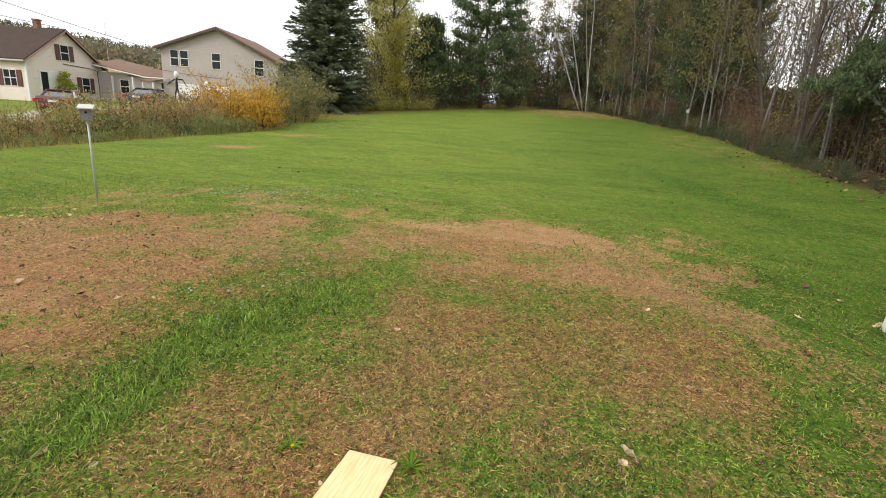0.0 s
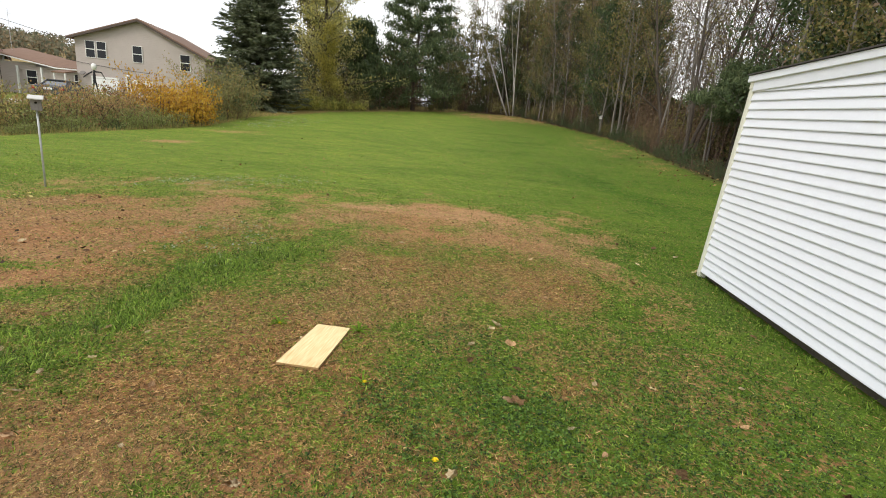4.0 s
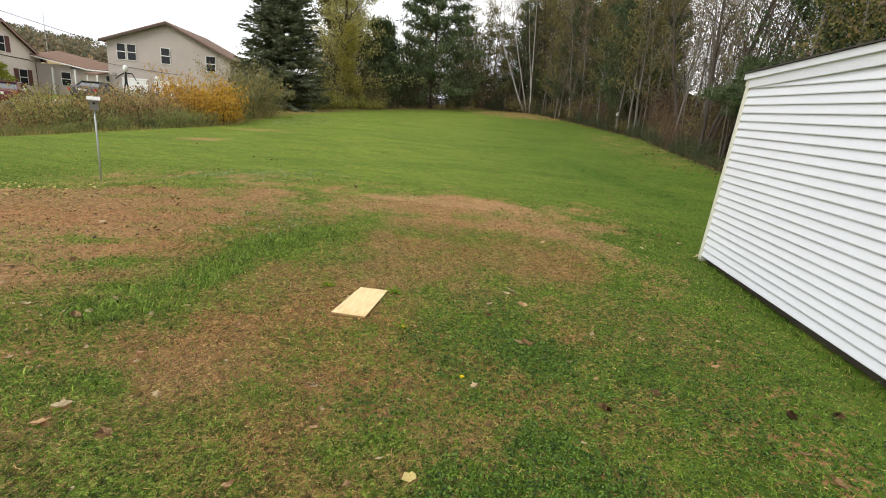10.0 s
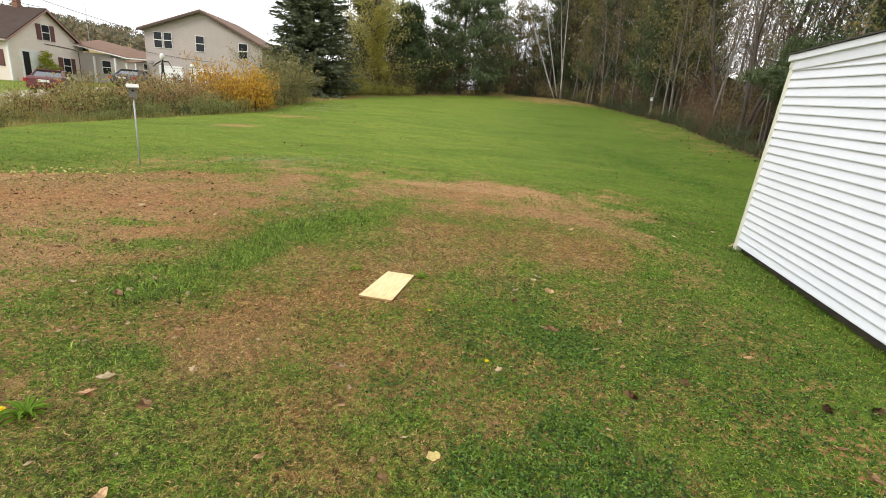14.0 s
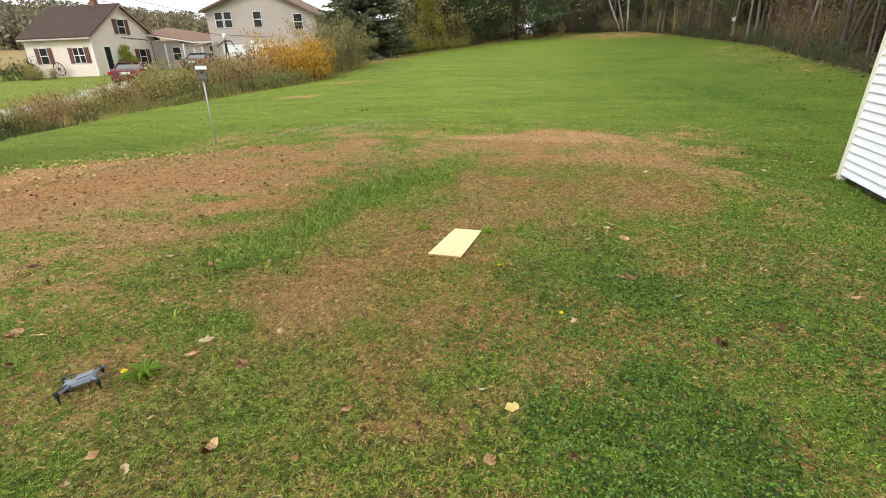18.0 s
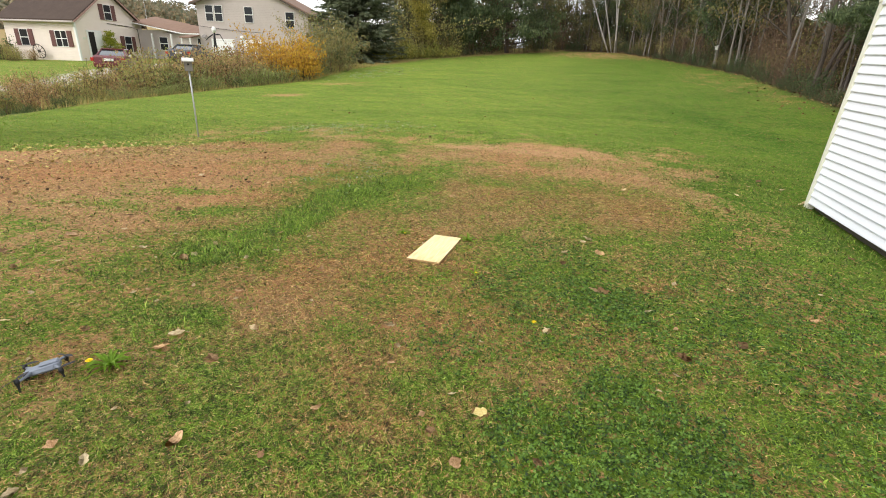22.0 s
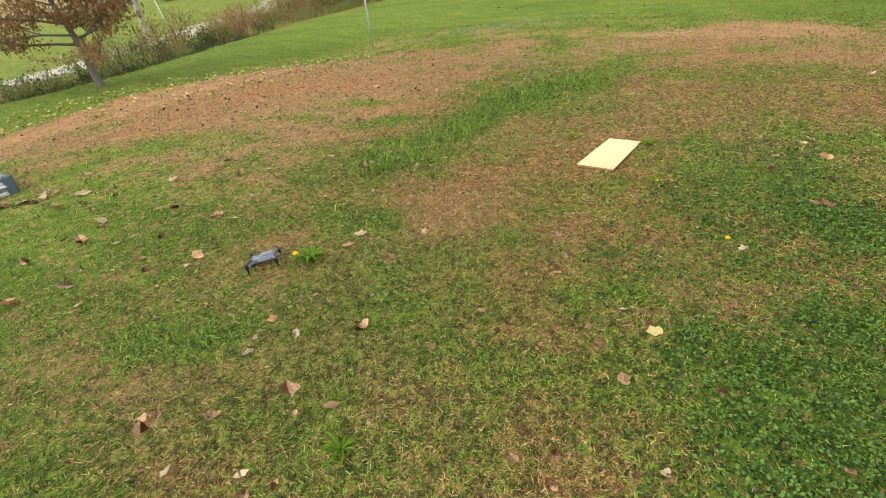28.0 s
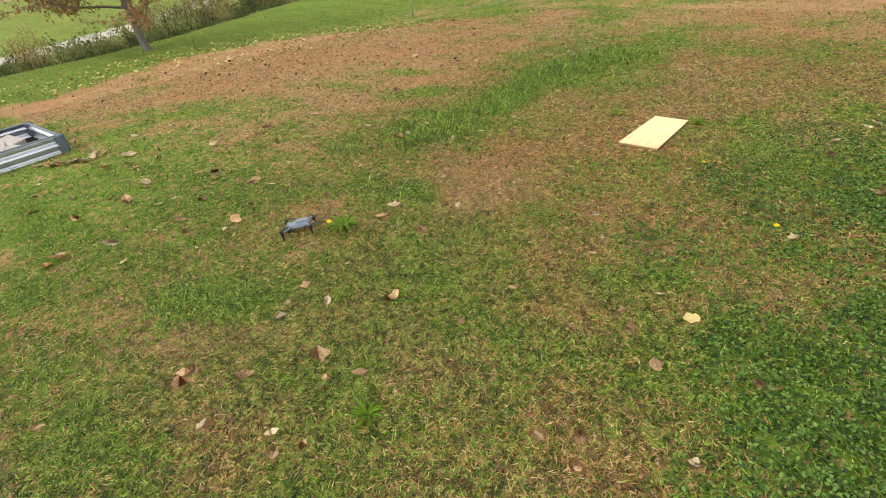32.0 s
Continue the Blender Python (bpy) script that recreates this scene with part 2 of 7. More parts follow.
LUSH_LINE = ((-1.48, -1.00), (-1.36, -0.50), (-1.36, 0.05), (-1.40, 0.60), (-1.28, 1.15), (-1.10, 1.65))
LEFT_DRY = ((-7.3, -2.6), (-8.3, -0.5), (-7.9, 0.9), (-7.0, 2.3), (-6.0, 3.2), (-4.2, 3.7), (-2.7, 4.3), (-2.2, 2.2), (-1.95, 0.3), (-1.85, -0.7), (-2.4, -1.15), (-3.0, -0.95), (-4.2, -1.0), (-4.6, -1.9), (-5.0, -2.4))
RIGHT_DRY = ((-2.0, 4.4), (-1.0, 5.3), (0.7, 6.0), (1.8, 4.7), (2.5, 3.8), (2.45, 2.6), (2.25, 1.7), (1.95, 0.85), (1.08, 0.72), (0.6, 0.35), (0.40, 0.0), (0.5, -0.8), (0.22, -1.1), (-0.26, -1.6), (-0.8, -1.4), (-1.0, -0.8), (-0.88, -0.2), (-0.75, 0.4), (-0.45, 1.0), (-0.7, 1.9), (-1.5, 3.2))
CLOVER_FAR = ((0.60, -0.80), (0.70, 0.02), (0.95, 0.38), (1.35, 0.30), (1.62, -0.2), (1.78, -1.1), (1.45, -1.45), (1.12, -1.45), (0.75, -1.25))
CLOVER_NEAR = ((1.02, -1.95), (1.08, -2.35), (1.18, -2.60), (1.30, -2.95), (1.75, -3.0), (2.1, -2.4), (2.0, -1.8), (1.72, -1.45), (1.40, -1.55), (1.30, -1.9))
TUFTS = ((-1.05, -1.9, 0.32, 0.18, 30, 0.5), (-0.69, -1.87, 0.16, 0.13, 0, 0.8), (0.27, -1.77, 0.22, 0.15, 0, 0.55), (0.70, -1.95, 0.22, 0.15, 20, 0.5), (0.54, -2.50, 0.17, 0.13, 0, 0.7), (-0.86, -3.28, 0.34, 0.16, 42, 0.9), (-0.63, -3.02, 0.2, 0.1, 42, 0.6), (0.08, -3.05, 0.11, 0.08, 0, 0.6), (-0.10, -2.2, 0.4, 0.28, 20, 0.35), (-0.90, -2.08, 0.22, 0.13, 0, 0.7), (-1.75, -1.5, 0.4, 0.25, 40, 0.4))


def lush(x, y):
    """The longer green band beside the board, single tufts, and two dark streaks far up the lawn."""
    wx, wy = x + 0.28 * (fbm(x, y, 2.6) - 0.5) + 0.10 * (vnoise(x, y, 13) - 0.5), y + 0.28 * (fbm(y, x, 2.6) - 0.5)
    v = 0.85 * band(wx, wy, LUSH_LINE, 0.35, 0.17) * (0.45 + 1.0 * fbm(x - 4, y, 3.1))
    for cx, cy, rx, ry, turn, amount in TUFTS:
        v = v + amount * blob(wx, wy, cx, cy, rx, ry, turn, 0.6)
    return np.clip(v + 0.7 * blob(x, y, 3.95, 11.2, 2.1, 0.40, -67, 0.5) + 0.6 * blob(x, y, 6.6, 14.7, 0.9, 0.16, 5, 0.5), 0, 1)


def clover(x, y):
    wx, wy = x + 0.35 * (fbm(x, y, 2.2) - 0.5), y + 0.35 * (fbm(y, x, 2.2) - 0.5)
    c = np.maximum(0.50 * patch(wx, wy, CLOVER_FAR, 0.16), 0.98 * patch(wx, wy, CLOVER_NEAR, 0.14))
    c = np.maximum(c, 1.0 * blob(wx, wy, 1.45, -0.78, 0.27, 0.42, 15, 0.4))
    c = np.maximum(c, 0.45 * blob(x, y, 2.5, -0.9, 0.9, 1.3, 0, 0.6))
    c = np.maximum(c, 0.35 * blob(x, y, 0.75, -1.6, 0.35, 0.25, 0, 0.6))
    return c * np.clip(0.55 + 2.4 * (fbm(x + 3, y, 2.4) - 0.36), 0.2, 1)


DRY_SPOTS = ((-1.7, -2.0, 1.2, 0.5, 15, 0.42), (-0.8, -2.5, 0.5, 0.4, 0, 0.44), (-0.35, -1.0, 0.6, 0.45, 20, 0.86), (-0.2, 0.1, 0.55, 0.6, 0, 0.84), (-0.5, -1.45, 0.5, 0.25, 20, 0.74), (-1.0, -2.05, 0.7, 0.32, 30, 0.62), (-0.75, -1.6, 0.6, 0.28, 20, 0.70), (-1.9, -1.85, 0.7, 0.28, 20, 0.54), (-2.3, -2.4, 0.6, 0.3, 10, 0.34), (-0.42, -3.42, 0.38, 0.28, 30, 0.62), (-0.36, -3.16, 0.22, 0.18, 0, 0.58), (0.12, -3.5, 0.45, 0.28, 10, 0.56), (0.45, -2.7, 0.2, 0.14, 0, 0.62), (0.8, -2.95, 0.35, 0.24, 0, 0.52), (1.55, -1.75, 0.22, 0.2, 0, 0.55), (2.1, -2.5, 0.5, 0.9, 0, 0.45), (2.5, -0.1, 0.45, 0.9, 20, 0.42), (2.7, -1.5, 0.4, 0.7, 0, 0.38), (1.9, -0.3, 0.4, 0.5, 0, 0.45), (-6.2, -2.4, 1.8, 0.5, 25, 0.8), (-3.6, -2.0, 0.9, 0.35, 15, 0.4))
GREEN_SPOTS = ((0.9, 2.45, 1.3, 0.42, 8, 0.42), (-1.1, 2.7, 0.8, 0.7, 20, 0.55), (1.0, 1.05, 0.3, 0.22, 0, 0.5), (-2.6, 2.2, 0.9, 0.35, 20, 0.4), (-2.25, -0.4, 0.35, 0.18, 20, 0.6), (0.1, 3.6, 0.8, 0.3, 0, 0.3), (-4.4, 2.6, 1.0, 0.25, 25, 0.35), (-2.9, 0.35, 0.7, 0.22, 15, 0.6), (-3.6, -0.35, 0.9, 0.20, 10, 0.5), (-2.5, 1.25, 0.5, 0.16, 10, 0.5))


def dryness(x, y):
    x, y = np.asarray(x, float), np.asarray(y, float)
    wx = x + 0.7 * (fbm(x, y, 0.9) - 0.5) + 0.25 * (fbm(x, y, 4.0) - 0.5)
    wy = y + 0.7 * (fbm(y, x, 0.9) - 0.5) + 0.25 * (fbm(y, x, 4.0) - 0.5)
    d = np.maximum(0.90 * patch(wx, wy, LEFT_DRY, 0.42), 0.78 * patch(wx, wy, RIGHT_DRY, 0.50))
    d = d + 0.15 * blob(wx, wy, -5.6, 0.7, 2.4, 1.2, 35, 0.6) * (d > 0.2)
    for cx, cy, rx, ry, turn, amount in GREEN_SPOTS:
        d = d - amount * blob(wx, wy, cx, cy, rx, ry, turn, 0.6)
    for cx, cy, rx, ry, turn, amount in DRY_SPOTS:
        d = np.maximum(d, amount * blob(wx, wy, cx, cy, rx, ry, turn, 0.5))
    d = np.maximum(d, 0.46 * blob(wx, wy, -2.2, -1.7, 2.2, 1.1, 15, 0.5))
    d = np.maximum(d, 0.44 * blob(wx, wy, 1.0, 50.0, 6.5, 8.0, 0, 0.6))
    d = np.maximum(d, 0.16 * blob(wx, wy, 6.5, 24.0, 2.2, 9.0, 8, 0.6))
    d = np.maximum(d, 0.55 * blob(wx, wy, -10.4, 12.0, 0.9, 0.5, 0) + 0.5 * blob(wx, wy, -10.4, 16.4, 1.2, 0.6, 0))
    near = smooth((7.5 - y) / 3) * smooth((y + 5.2) / 1.0) * smooth((3.8 - x) / 1.5) * smooth((x + 9) / 3)
    drift = np.clip(0.5 + 2.8 * (fbm(x - 6, y + 2, 1.5) - 0.5), 0, 1)
    d = np.maximum(d, 0.06 + near * (0.04 + 0.46 * drift))
    d = d * (1 - 0.45 * blob(wx, wy, -2.5, -3.0, 1.7, 0.75, 15, 0.5))
    d = d * (1 - 0.9 * lush(x, y)) * (1 - 0.75 * clover(x, y))
    n1, n2 = np.clip(0.5 + 2.0 * (fbm(x, y, 1.5) - 0.5), 0, 1), np.clip(0.5 + 2.2 * (fbm(y, x, 4.5) - 0.5), 0, 1)
    n3 = np.clip(0.5 + 2.4 * (fbm(x * 0.7, y * 2.2, 1.3) - 0.5), 0, 1)
    d = d * (0.45 + 0.50 * n1 + 0.26 * n3) + 0.34 * (n2 - 0.5) * (d > 0.12)
    return np.clip(d, 0, 0.82)


def wildness(x, y):
    """1 outside the mown lawn: leaf litter under the trees and rough growth along the road."""
    w = np.maximum(smooth((x - lawn_right(y)) / 0.8 + 0.5), smooth((lawn_left(y) - x) / 0.7 + 0.5))
    return np.maximum(w, smooth((y - LAWN_FAR) / 2 + 0.5))


def growth_shade(x, y):
    """Deeper green growth towards the trees, in drifts, with the shade of the woods put into the colour."""
    v = 0.95 * blob(x, y, 5.2, 22.0, 6.0, 23.0, 4, 0.5) + 0.9 * blob(x, y, 3.0, 48.0, 6.0, 10.0, 0, 0.6) + 0.35 * blob(x, y, 3.2, 2.0, 1.4, 3.5, 0, 0.5)
    return np.clip(np.clip(0.85 * v * (0.35 + 1.2 * fbm(x * 0.5, y * 1.4, 0.8)), 0, 0.72) + 1.0 * blob(x + 0.5 * (fbm(x, y, 1.1) - 0.5), y, 3.95, 11.4, 2.3, 0.5, -70, 0.75) + 0.9 * blob(x, y, 6.6, 14.7, 0.9, 0.2, 5, 0.5), 0, 1)


ROAD = ((-40, -17), (-12, -20), (-0.6, -22.4), (2.2, -24.4), (8, -27.2), (12.3, -28.3), (16, -28.6), (20, -30.8), (26, -32), (31, -32))


def road_mask(x, y):
    cx = np.interp(y, [p[0] for p in ROAD], [p[1] for p in ROAD])
    return smooth((1.75 - np.abs(x - cx)) / 0.5) * smooth((33 - y) / 2) * (0.75 + 0.5 * (fbm(x, y, 1.3)))


def paint_ground(me, xy):
    x, y = xy[:, 0], xy[:, 1]
    dist = np.hypot(x, y)
    road = np.clip(road_mask(x, y), 0, 1)
    far_left = smooth((-20 - x) / 3)
    field = smooth((-60 - x) / 8) + 0.0 * x
    verge = smooth((lawn_left(y) - x) / 0.7 + 0.5)
    wild = wildness(x, y) * (1 - far_left) * (1 - 0.75 * verge)
    wild = np.maximum(wild, smooth((dist - 120) / 60) * (1 - field))
    layers = np.stack([np.clip((dryness(x, y) + 0.3 * verge) * (1 - far_left) + 0.12 * far_left, 0, 1), wild, road, np.clip(field, 0, 1)], -1)
    a = me.color_attributes.new("cover", "FLOAT_COLOR", "POINT")
    a.data.foreach_set("color", layers.astype(np.float32).ravel())
    # greener grass and the painted shade of the woods in one value
    a = me.attributes.new("growth", "FLOAT", "POINT")
    a.data.foreach_set("value", growth_shade(x, y).astype(np.float32))


mat, nt, b = shader("lawn", 0.95, 0.0, 0.1)
at = nt.nodes.new("ShaderNodeAttribute")
at.attribute_name = "cover"
sep = nt.nodes.new("ShaderNodeSeparateColor")
nt.links.new(at.outputs["Color"], sep.inputs["Color"])
fine = noise_node(nt, 38.0, 4.0, 0.7)
middle = noise_node(nt, 7.0, 5.0, 0.65)
broad = noise_node(nt, 0.55, 5.0, 0.65, None, (0.5, 1.5, 1))
tiny = noise_node(nt, 150.0, 3.0, 0.75)
speck = mix(nt, 0.28, mix(nt, 0.5, fine, tiny), middle)
green = ramp(nt, speck, ((0.34, (0.026, 0.048, 0.007)), (0.5, (0.125, 0.192, 0.026)), (0.66, (0.27, 0.345, 0.058))))
green = mix(nt, 0.8, green, ramp(nt, broad, ((0.35, (0.70, 0.80, 0.66)), (0.5, (0.95, 0.98, 0.90)), (0.68, (1.2, 1.12, 1.05)))), "MULTIPLY")
streak = noise_node(nt, 1.7, 5.0, 0.7, None, (0.6, 1.9, 1))
green = mix(nt, 0.8, green, ramp(nt, streak, ((0.32, (0.66, 0.74, 0.6)), (0.5, (0.98, 1.0, 0.95)), (0.68, (1.25, 1.16, 1.1)))), "MULTIPLY")
# deeper green by the trees, darkened further to stand for their shade
grow_shade = nt.nodes.new("ShaderNodeAttribute")
grow_shade.attribute_name = "growth"
green = mix(nt, grow_shade.outputs["Fac"], green, mix(nt, 1.0, green, (0.46, 0.64, 0.40), "MULTIPLY"))
straw = ramp(nt, speck, ((0.34, (0.13, 0.066, 0.034)), (0.5, (0.36, 0.208, 0.100)), (0.66, (0.57, 0.365, 0.185))))
rusty = ramp(nt, noise_node(nt, 0.45, 4.0, 0.6), ((0.42, (1.0, 1.0, 1.0)), (0.62, (1.04, 0.92, 0.90))))
straw = mix(nt, 1.0, straw, rusty, "MULTIPLY")
litter = ramp(nt, speck, ((0.30, (0.025, 0.018, 0.010)), (0.5, (0.075, 0.055, 0.028)), (0.66, (0.15, 0.11, 0.05))))
gravel = ramp(nt, speck, ((0.3, (0.34, 0.31, 0.26)), (0.6, (0.55, 0.50, 0.43))))
tan_grass = ramp(nt, speck, ((0.3, (0.20, 0.15, 0.06)), (0.7, (0.36, 0.27, 0.13))))
fleck = nt.nodes.new("ShaderNodeMath")
fleck.operation = "ADD"
nt.links.new(sep.outputs["Red"], fleck.inputs[0])
nt.links.new(ramp(nt, noise_node(nt, 24.0, 3.0, 0.7), ((0.3, (0, 0, 0)), (0.7, (1, 1, 1)))), fleck.inputs[1])
sharp = ramp(nt, fleck.outputs[0], ((0.70, (0, 0, 0)), (1.0, (1, 1, 1))))
col = mix(nt, sharp, green, straw)
col = mix(nt, sep.outputs["Green"], col, litter)
col = mix(nt, at.outputs["Alpha"], col, tan_grass)
col = mix(nt, sep.outputs["Blue"], col, gravel)
nt.links.new(col, b.inputs["Base Color"])
bump(nt, b, speck, 0.9, 0.03)
M_LAWN = mat

xs = np.concatenate([-np.geomspace(1400, 40, 26), np.arange(-38, -9, 0.7), np.arange(-8.6, 5.6, 0.11), np.arange(6, 24, 0.7), np.geomspace(26, 1400, 22)])
ys = np.concatenate([-np.geomspace(1400, 12, 16), np.arange(-10, -4.6, 0.6), np.arange(-4.2, 7.6, 0.11), np.arange(7.8, 16, 0.25), np.arange(16.2, 64, 0.7), np.geomspace(66, 1400, 22)])
X, Y = np.meshgrid(xs, ys)
near_bumps = 0.012 * (fbm(X, Y, 3.5) - 0.5) * (np.hypot(X, Y) < 30)
nx, ny = len(xs), len(ys)
GROUND = np.stack([X, Y, ground_z(X, Y) + near_bumps], -1).reshape(-1, 3)
quads = [(j * nx + i, j * nx + i + 1, (j + 1) * nx + i + 1, (j + 1) * nx + i) for j in range(ny - 1) for i in range(nx - 1)]
ground = mesh_from("ground", GROUND, quads, M_LAWN)
ground.data.shade_smooth()
paint_ground(ground.data, GROUND)
tagged(ground, "mown autumn lawn with brown dry patches, rising towards trees", "lawn", kind="structure")


# ---------------------------------------------------------------- grass, blade by blade
def quick_mesh(name, verts, loops, sizes, material):
    """A mesh from flat arrays: vertex places, corner indices, corners a face."""
    me = bpy.data.meshes.new(name)
    loops = np.asarray(loops, np.int32).ravel()
    me.vertices.add(len(verts))
    me.vertices.foreach_set("co", np.asarray(verts, np.float32).ravel())
    me.loops.add(len(loops))
    me.loops.foreach_set("vertex_index", loops)
    starts = np.concatenate([[0], np.cumsum(sizes)[:-1]]).astype(np.int32)
    me.polygons.add(len(sizes))
    me.polygons.foreach_set("loop_start", starts)
    me.update(calc_edges=True)
    me.materials.append(material)
    return me


def grass_material():
    mat, nt, b = shader("grass_blades", 0.55, 0.0, 0.22)
    geo = nt.nodes.new("ShaderNodeNewGeometry")
    at = nt.nodes.new("ShaderNodeAttribute")
    at.attribute_name = "dry"
    g = ramp(nt, geo.outputs["Random Per Island"], ((0.0, (0.050, 0.098, 0.012)), (0.3, (0.128, 0.204, 0.017)), (0.7, (0.190, 0.292, 0.030)), (0.9, (0.255, 0.350, 0.048)), (1.0, (0.35, 0.42, 0.095))))
    g = mix(nt, at.outputs["Alpha"], (0.175, 0.27, 0.025), g)
    d = ramp(nt, geo.outputs["Random Per Island"], ((0.0, (0.17, 0.082, 0.026)), (0.35, (0.36, 0.222, 0.080)), (0.75, (0.49, 0.335, 0.142)), (1.0, (0.58, 0.44, 0.215))))
    d = mix(nt, 1.0, d, ramp(nt, noise_node(nt, 0.45, 4.0, 0.6), ((0.42, (1.0, 1.0, 1.0)), (0.62, (1.04, 0.92, 0.90)))), "MULTIPLY")
    deep = ramp(nt, geo.outputs["Random Per Island"], ((0.0, (0.082, 0.158, 0.015)), (0.6, (0.198, 0.325, 0.036)), (1.0, (0.35, 0.465, 0.10))))
    sep = nt.nodes.new("ShaderNodeSeparateColor")
    nt.links.new(at.outputs["Color"], sep.inputs["Color"])
    col = mix(nt, sep.outputs["Red"], g, d)
    col = mix(nt, sep.outputs["Green"], col, deep)
    # blue channel: shade at the roots and between tufts, multiplied into the colour
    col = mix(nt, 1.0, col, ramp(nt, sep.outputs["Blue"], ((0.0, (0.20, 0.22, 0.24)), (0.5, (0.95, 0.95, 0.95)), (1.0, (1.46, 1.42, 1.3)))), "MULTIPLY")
    nt.links.new(col, b.inputs["Base Color"])
    t = nt.nodes.new("ShaderNodeBsdfTranslucent")
    nt.links.new(col, t.inputs["Color"])
    ms = nt.nodes.new("ShaderNodeMixShader")
    ms.inputs["Fac"].default_value = 0.3
    nt.links.new(b.outputs["BSDF"], ms.inputs[1])
    nt.links.new(t.outputs["BSDF"], ms.inputs[2])
    nt.links.new(ms.outputs["Shader"], nt.nodes["Material Output"].inputs["Surface"])
    return mat


M_GRASS = grass_material()


def blades(name, xy, length, width, seed, label, contrast=1.0, root=0.16):
    """Curved blades of two joints each at the places xy; root sets the shade painted at their feet."""
    r = np.random.RandomState(seed)
    n = len(xy)
    x, y = xy.T
    dry, lu = dryness(x, y), lush(x, y)
    is_dry = (r.rand(n) < np.clip(1.1 * dry - 0.03, 0.06, 0.80)).astype(float)
    a = r.rand(n) * 2 * np.pi + 0.9 * (fbm(x, y, 1.7) - 0.5)
    tuft = np.clip(0.5 + 1.7 * (0.8 * vnoise(x, y, 52) + 0.2 * vnoise(y, x, 12) - 0.5), 0, 1)
    ln = length * (0.55 + 0.8 * r.rand(n)) * (1 + 0.7 * lu) * (1 - 0.25 * is_dry) * (0.55 + 0.85 * tuft)
    up = np.where(is_dry > 0.5, 0.15 + 0.45 * r.rand(n), 0.35 + 0.6 * r.rand(n))
    w = width * (0.6 + 0.8 * r.rand(n))
    d = np.stack([np.cos(a), np.sin(a)], -1)
    q = np.stack([-np.sin(a), np.cos(a)], -1)
    base = np.stack([x, y, ground_z(x, y) - 0.009], -1)
    flat = np.sqrt(np.clip(1 - up**2, 0.05, 1))
    mid = base + np.concatenate([d * (0.45 * ln * flat)[:, None], (0.55 * ln * up)[:, None]], 1)
    tip = base + np.concatenate([d * (1.0 * ln * flat)[:, None], (0.80 * ln * up)[:, None]], 1)
    side = np.concatenate([q * w[:, None] / 2, np.zeros((n, 1))], 1)
    v = np.stack([base - side, base + side, mid + side * 0.9, mid - side * 0.9, tip], 1).reshape(-1, 3)
    k = (np.arange(n) * 5)[:, None]
    loops = (k + np.array([0, 1, 2, 3, 3, 2, 4])).ravel()
    me = quick_mesh(name, v, loops, np.tile([4, 3], n), M_GRASS)
    col = np.zeros((n, 5, 4), np.float32)
    col[:, :, 0] = is_dry[:, None]
    # by the trees: deeper green, and clump dimmed below as painted shade
    col[:, :, 1] = ((1 - is_dry) * np.clip(0.8 * lu + 0.5 * clover(x, y) + 0.7 * growth_shade(x, y), 0, 1))[:, None]
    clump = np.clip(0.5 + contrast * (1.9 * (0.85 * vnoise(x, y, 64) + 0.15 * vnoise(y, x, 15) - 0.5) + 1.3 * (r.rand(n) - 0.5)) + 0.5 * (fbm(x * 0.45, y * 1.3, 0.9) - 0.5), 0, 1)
    # feet of the blades coloured darker, as the shade deep in the turf
    col[:, :, 2] = (clump * (1 - 0.4 * growth_shade(x, y)))[:, None] * np.array([root, root, 0.95, 0.95, 1.05])
    col[:, :, 3] = contrast
    at = me.color_attributes.new("dry", "FLOAT_COLOR", "POINT")
    at.data.foreach_set("color", col.ravel())
    return tagged(new(name, me), label, "grass", kind="stuff")


# fallen leaves that can be told apart: place and length
PALE_A = ((-3.76, -2.9, 0.12), (-3.48, -2.71, 0.12), (-2.68, -2.86, 0.091), (-2.61, -3.12, 0.069), (-2.18, -2.96, 0.063), (-2.01, -3.25, 0.06), (-1.82, -3.13, 0.041), (-1.9, -3.35, 0.091), (-1.61, -3.38, 0.069), (-1.74, -2.35, 0.06), (-2.17, -2.86, 0.045), (-2.92, -3.31, 0.042), (-4.0, -2.48, 0.08), (-2.95, -2.18, 0.1), (-3.58, -2.05, 0.088), (-1.97, -2.06, 0.046), (-2.01, -1.22, 0.067), (-1.55, -1.17, 0.067), (-1.58, -0.92, 0.05), (-1.03, -0.86, 0.061), (-1.15, -1.07, 0.046), (-1.08, -1.25, 0.052), (-0.75, -1.64, 0.038), (-0.3, -1.48, 0.033), (-1.4, -1.82, 0.042), (-1.17, -1.85, 0.032), (-1.56, -1.76, 0.044), (-2.52, -0.96, 0.058), (-0.99, -0.47, 0.04), (0.29, -1.57, 0.059))
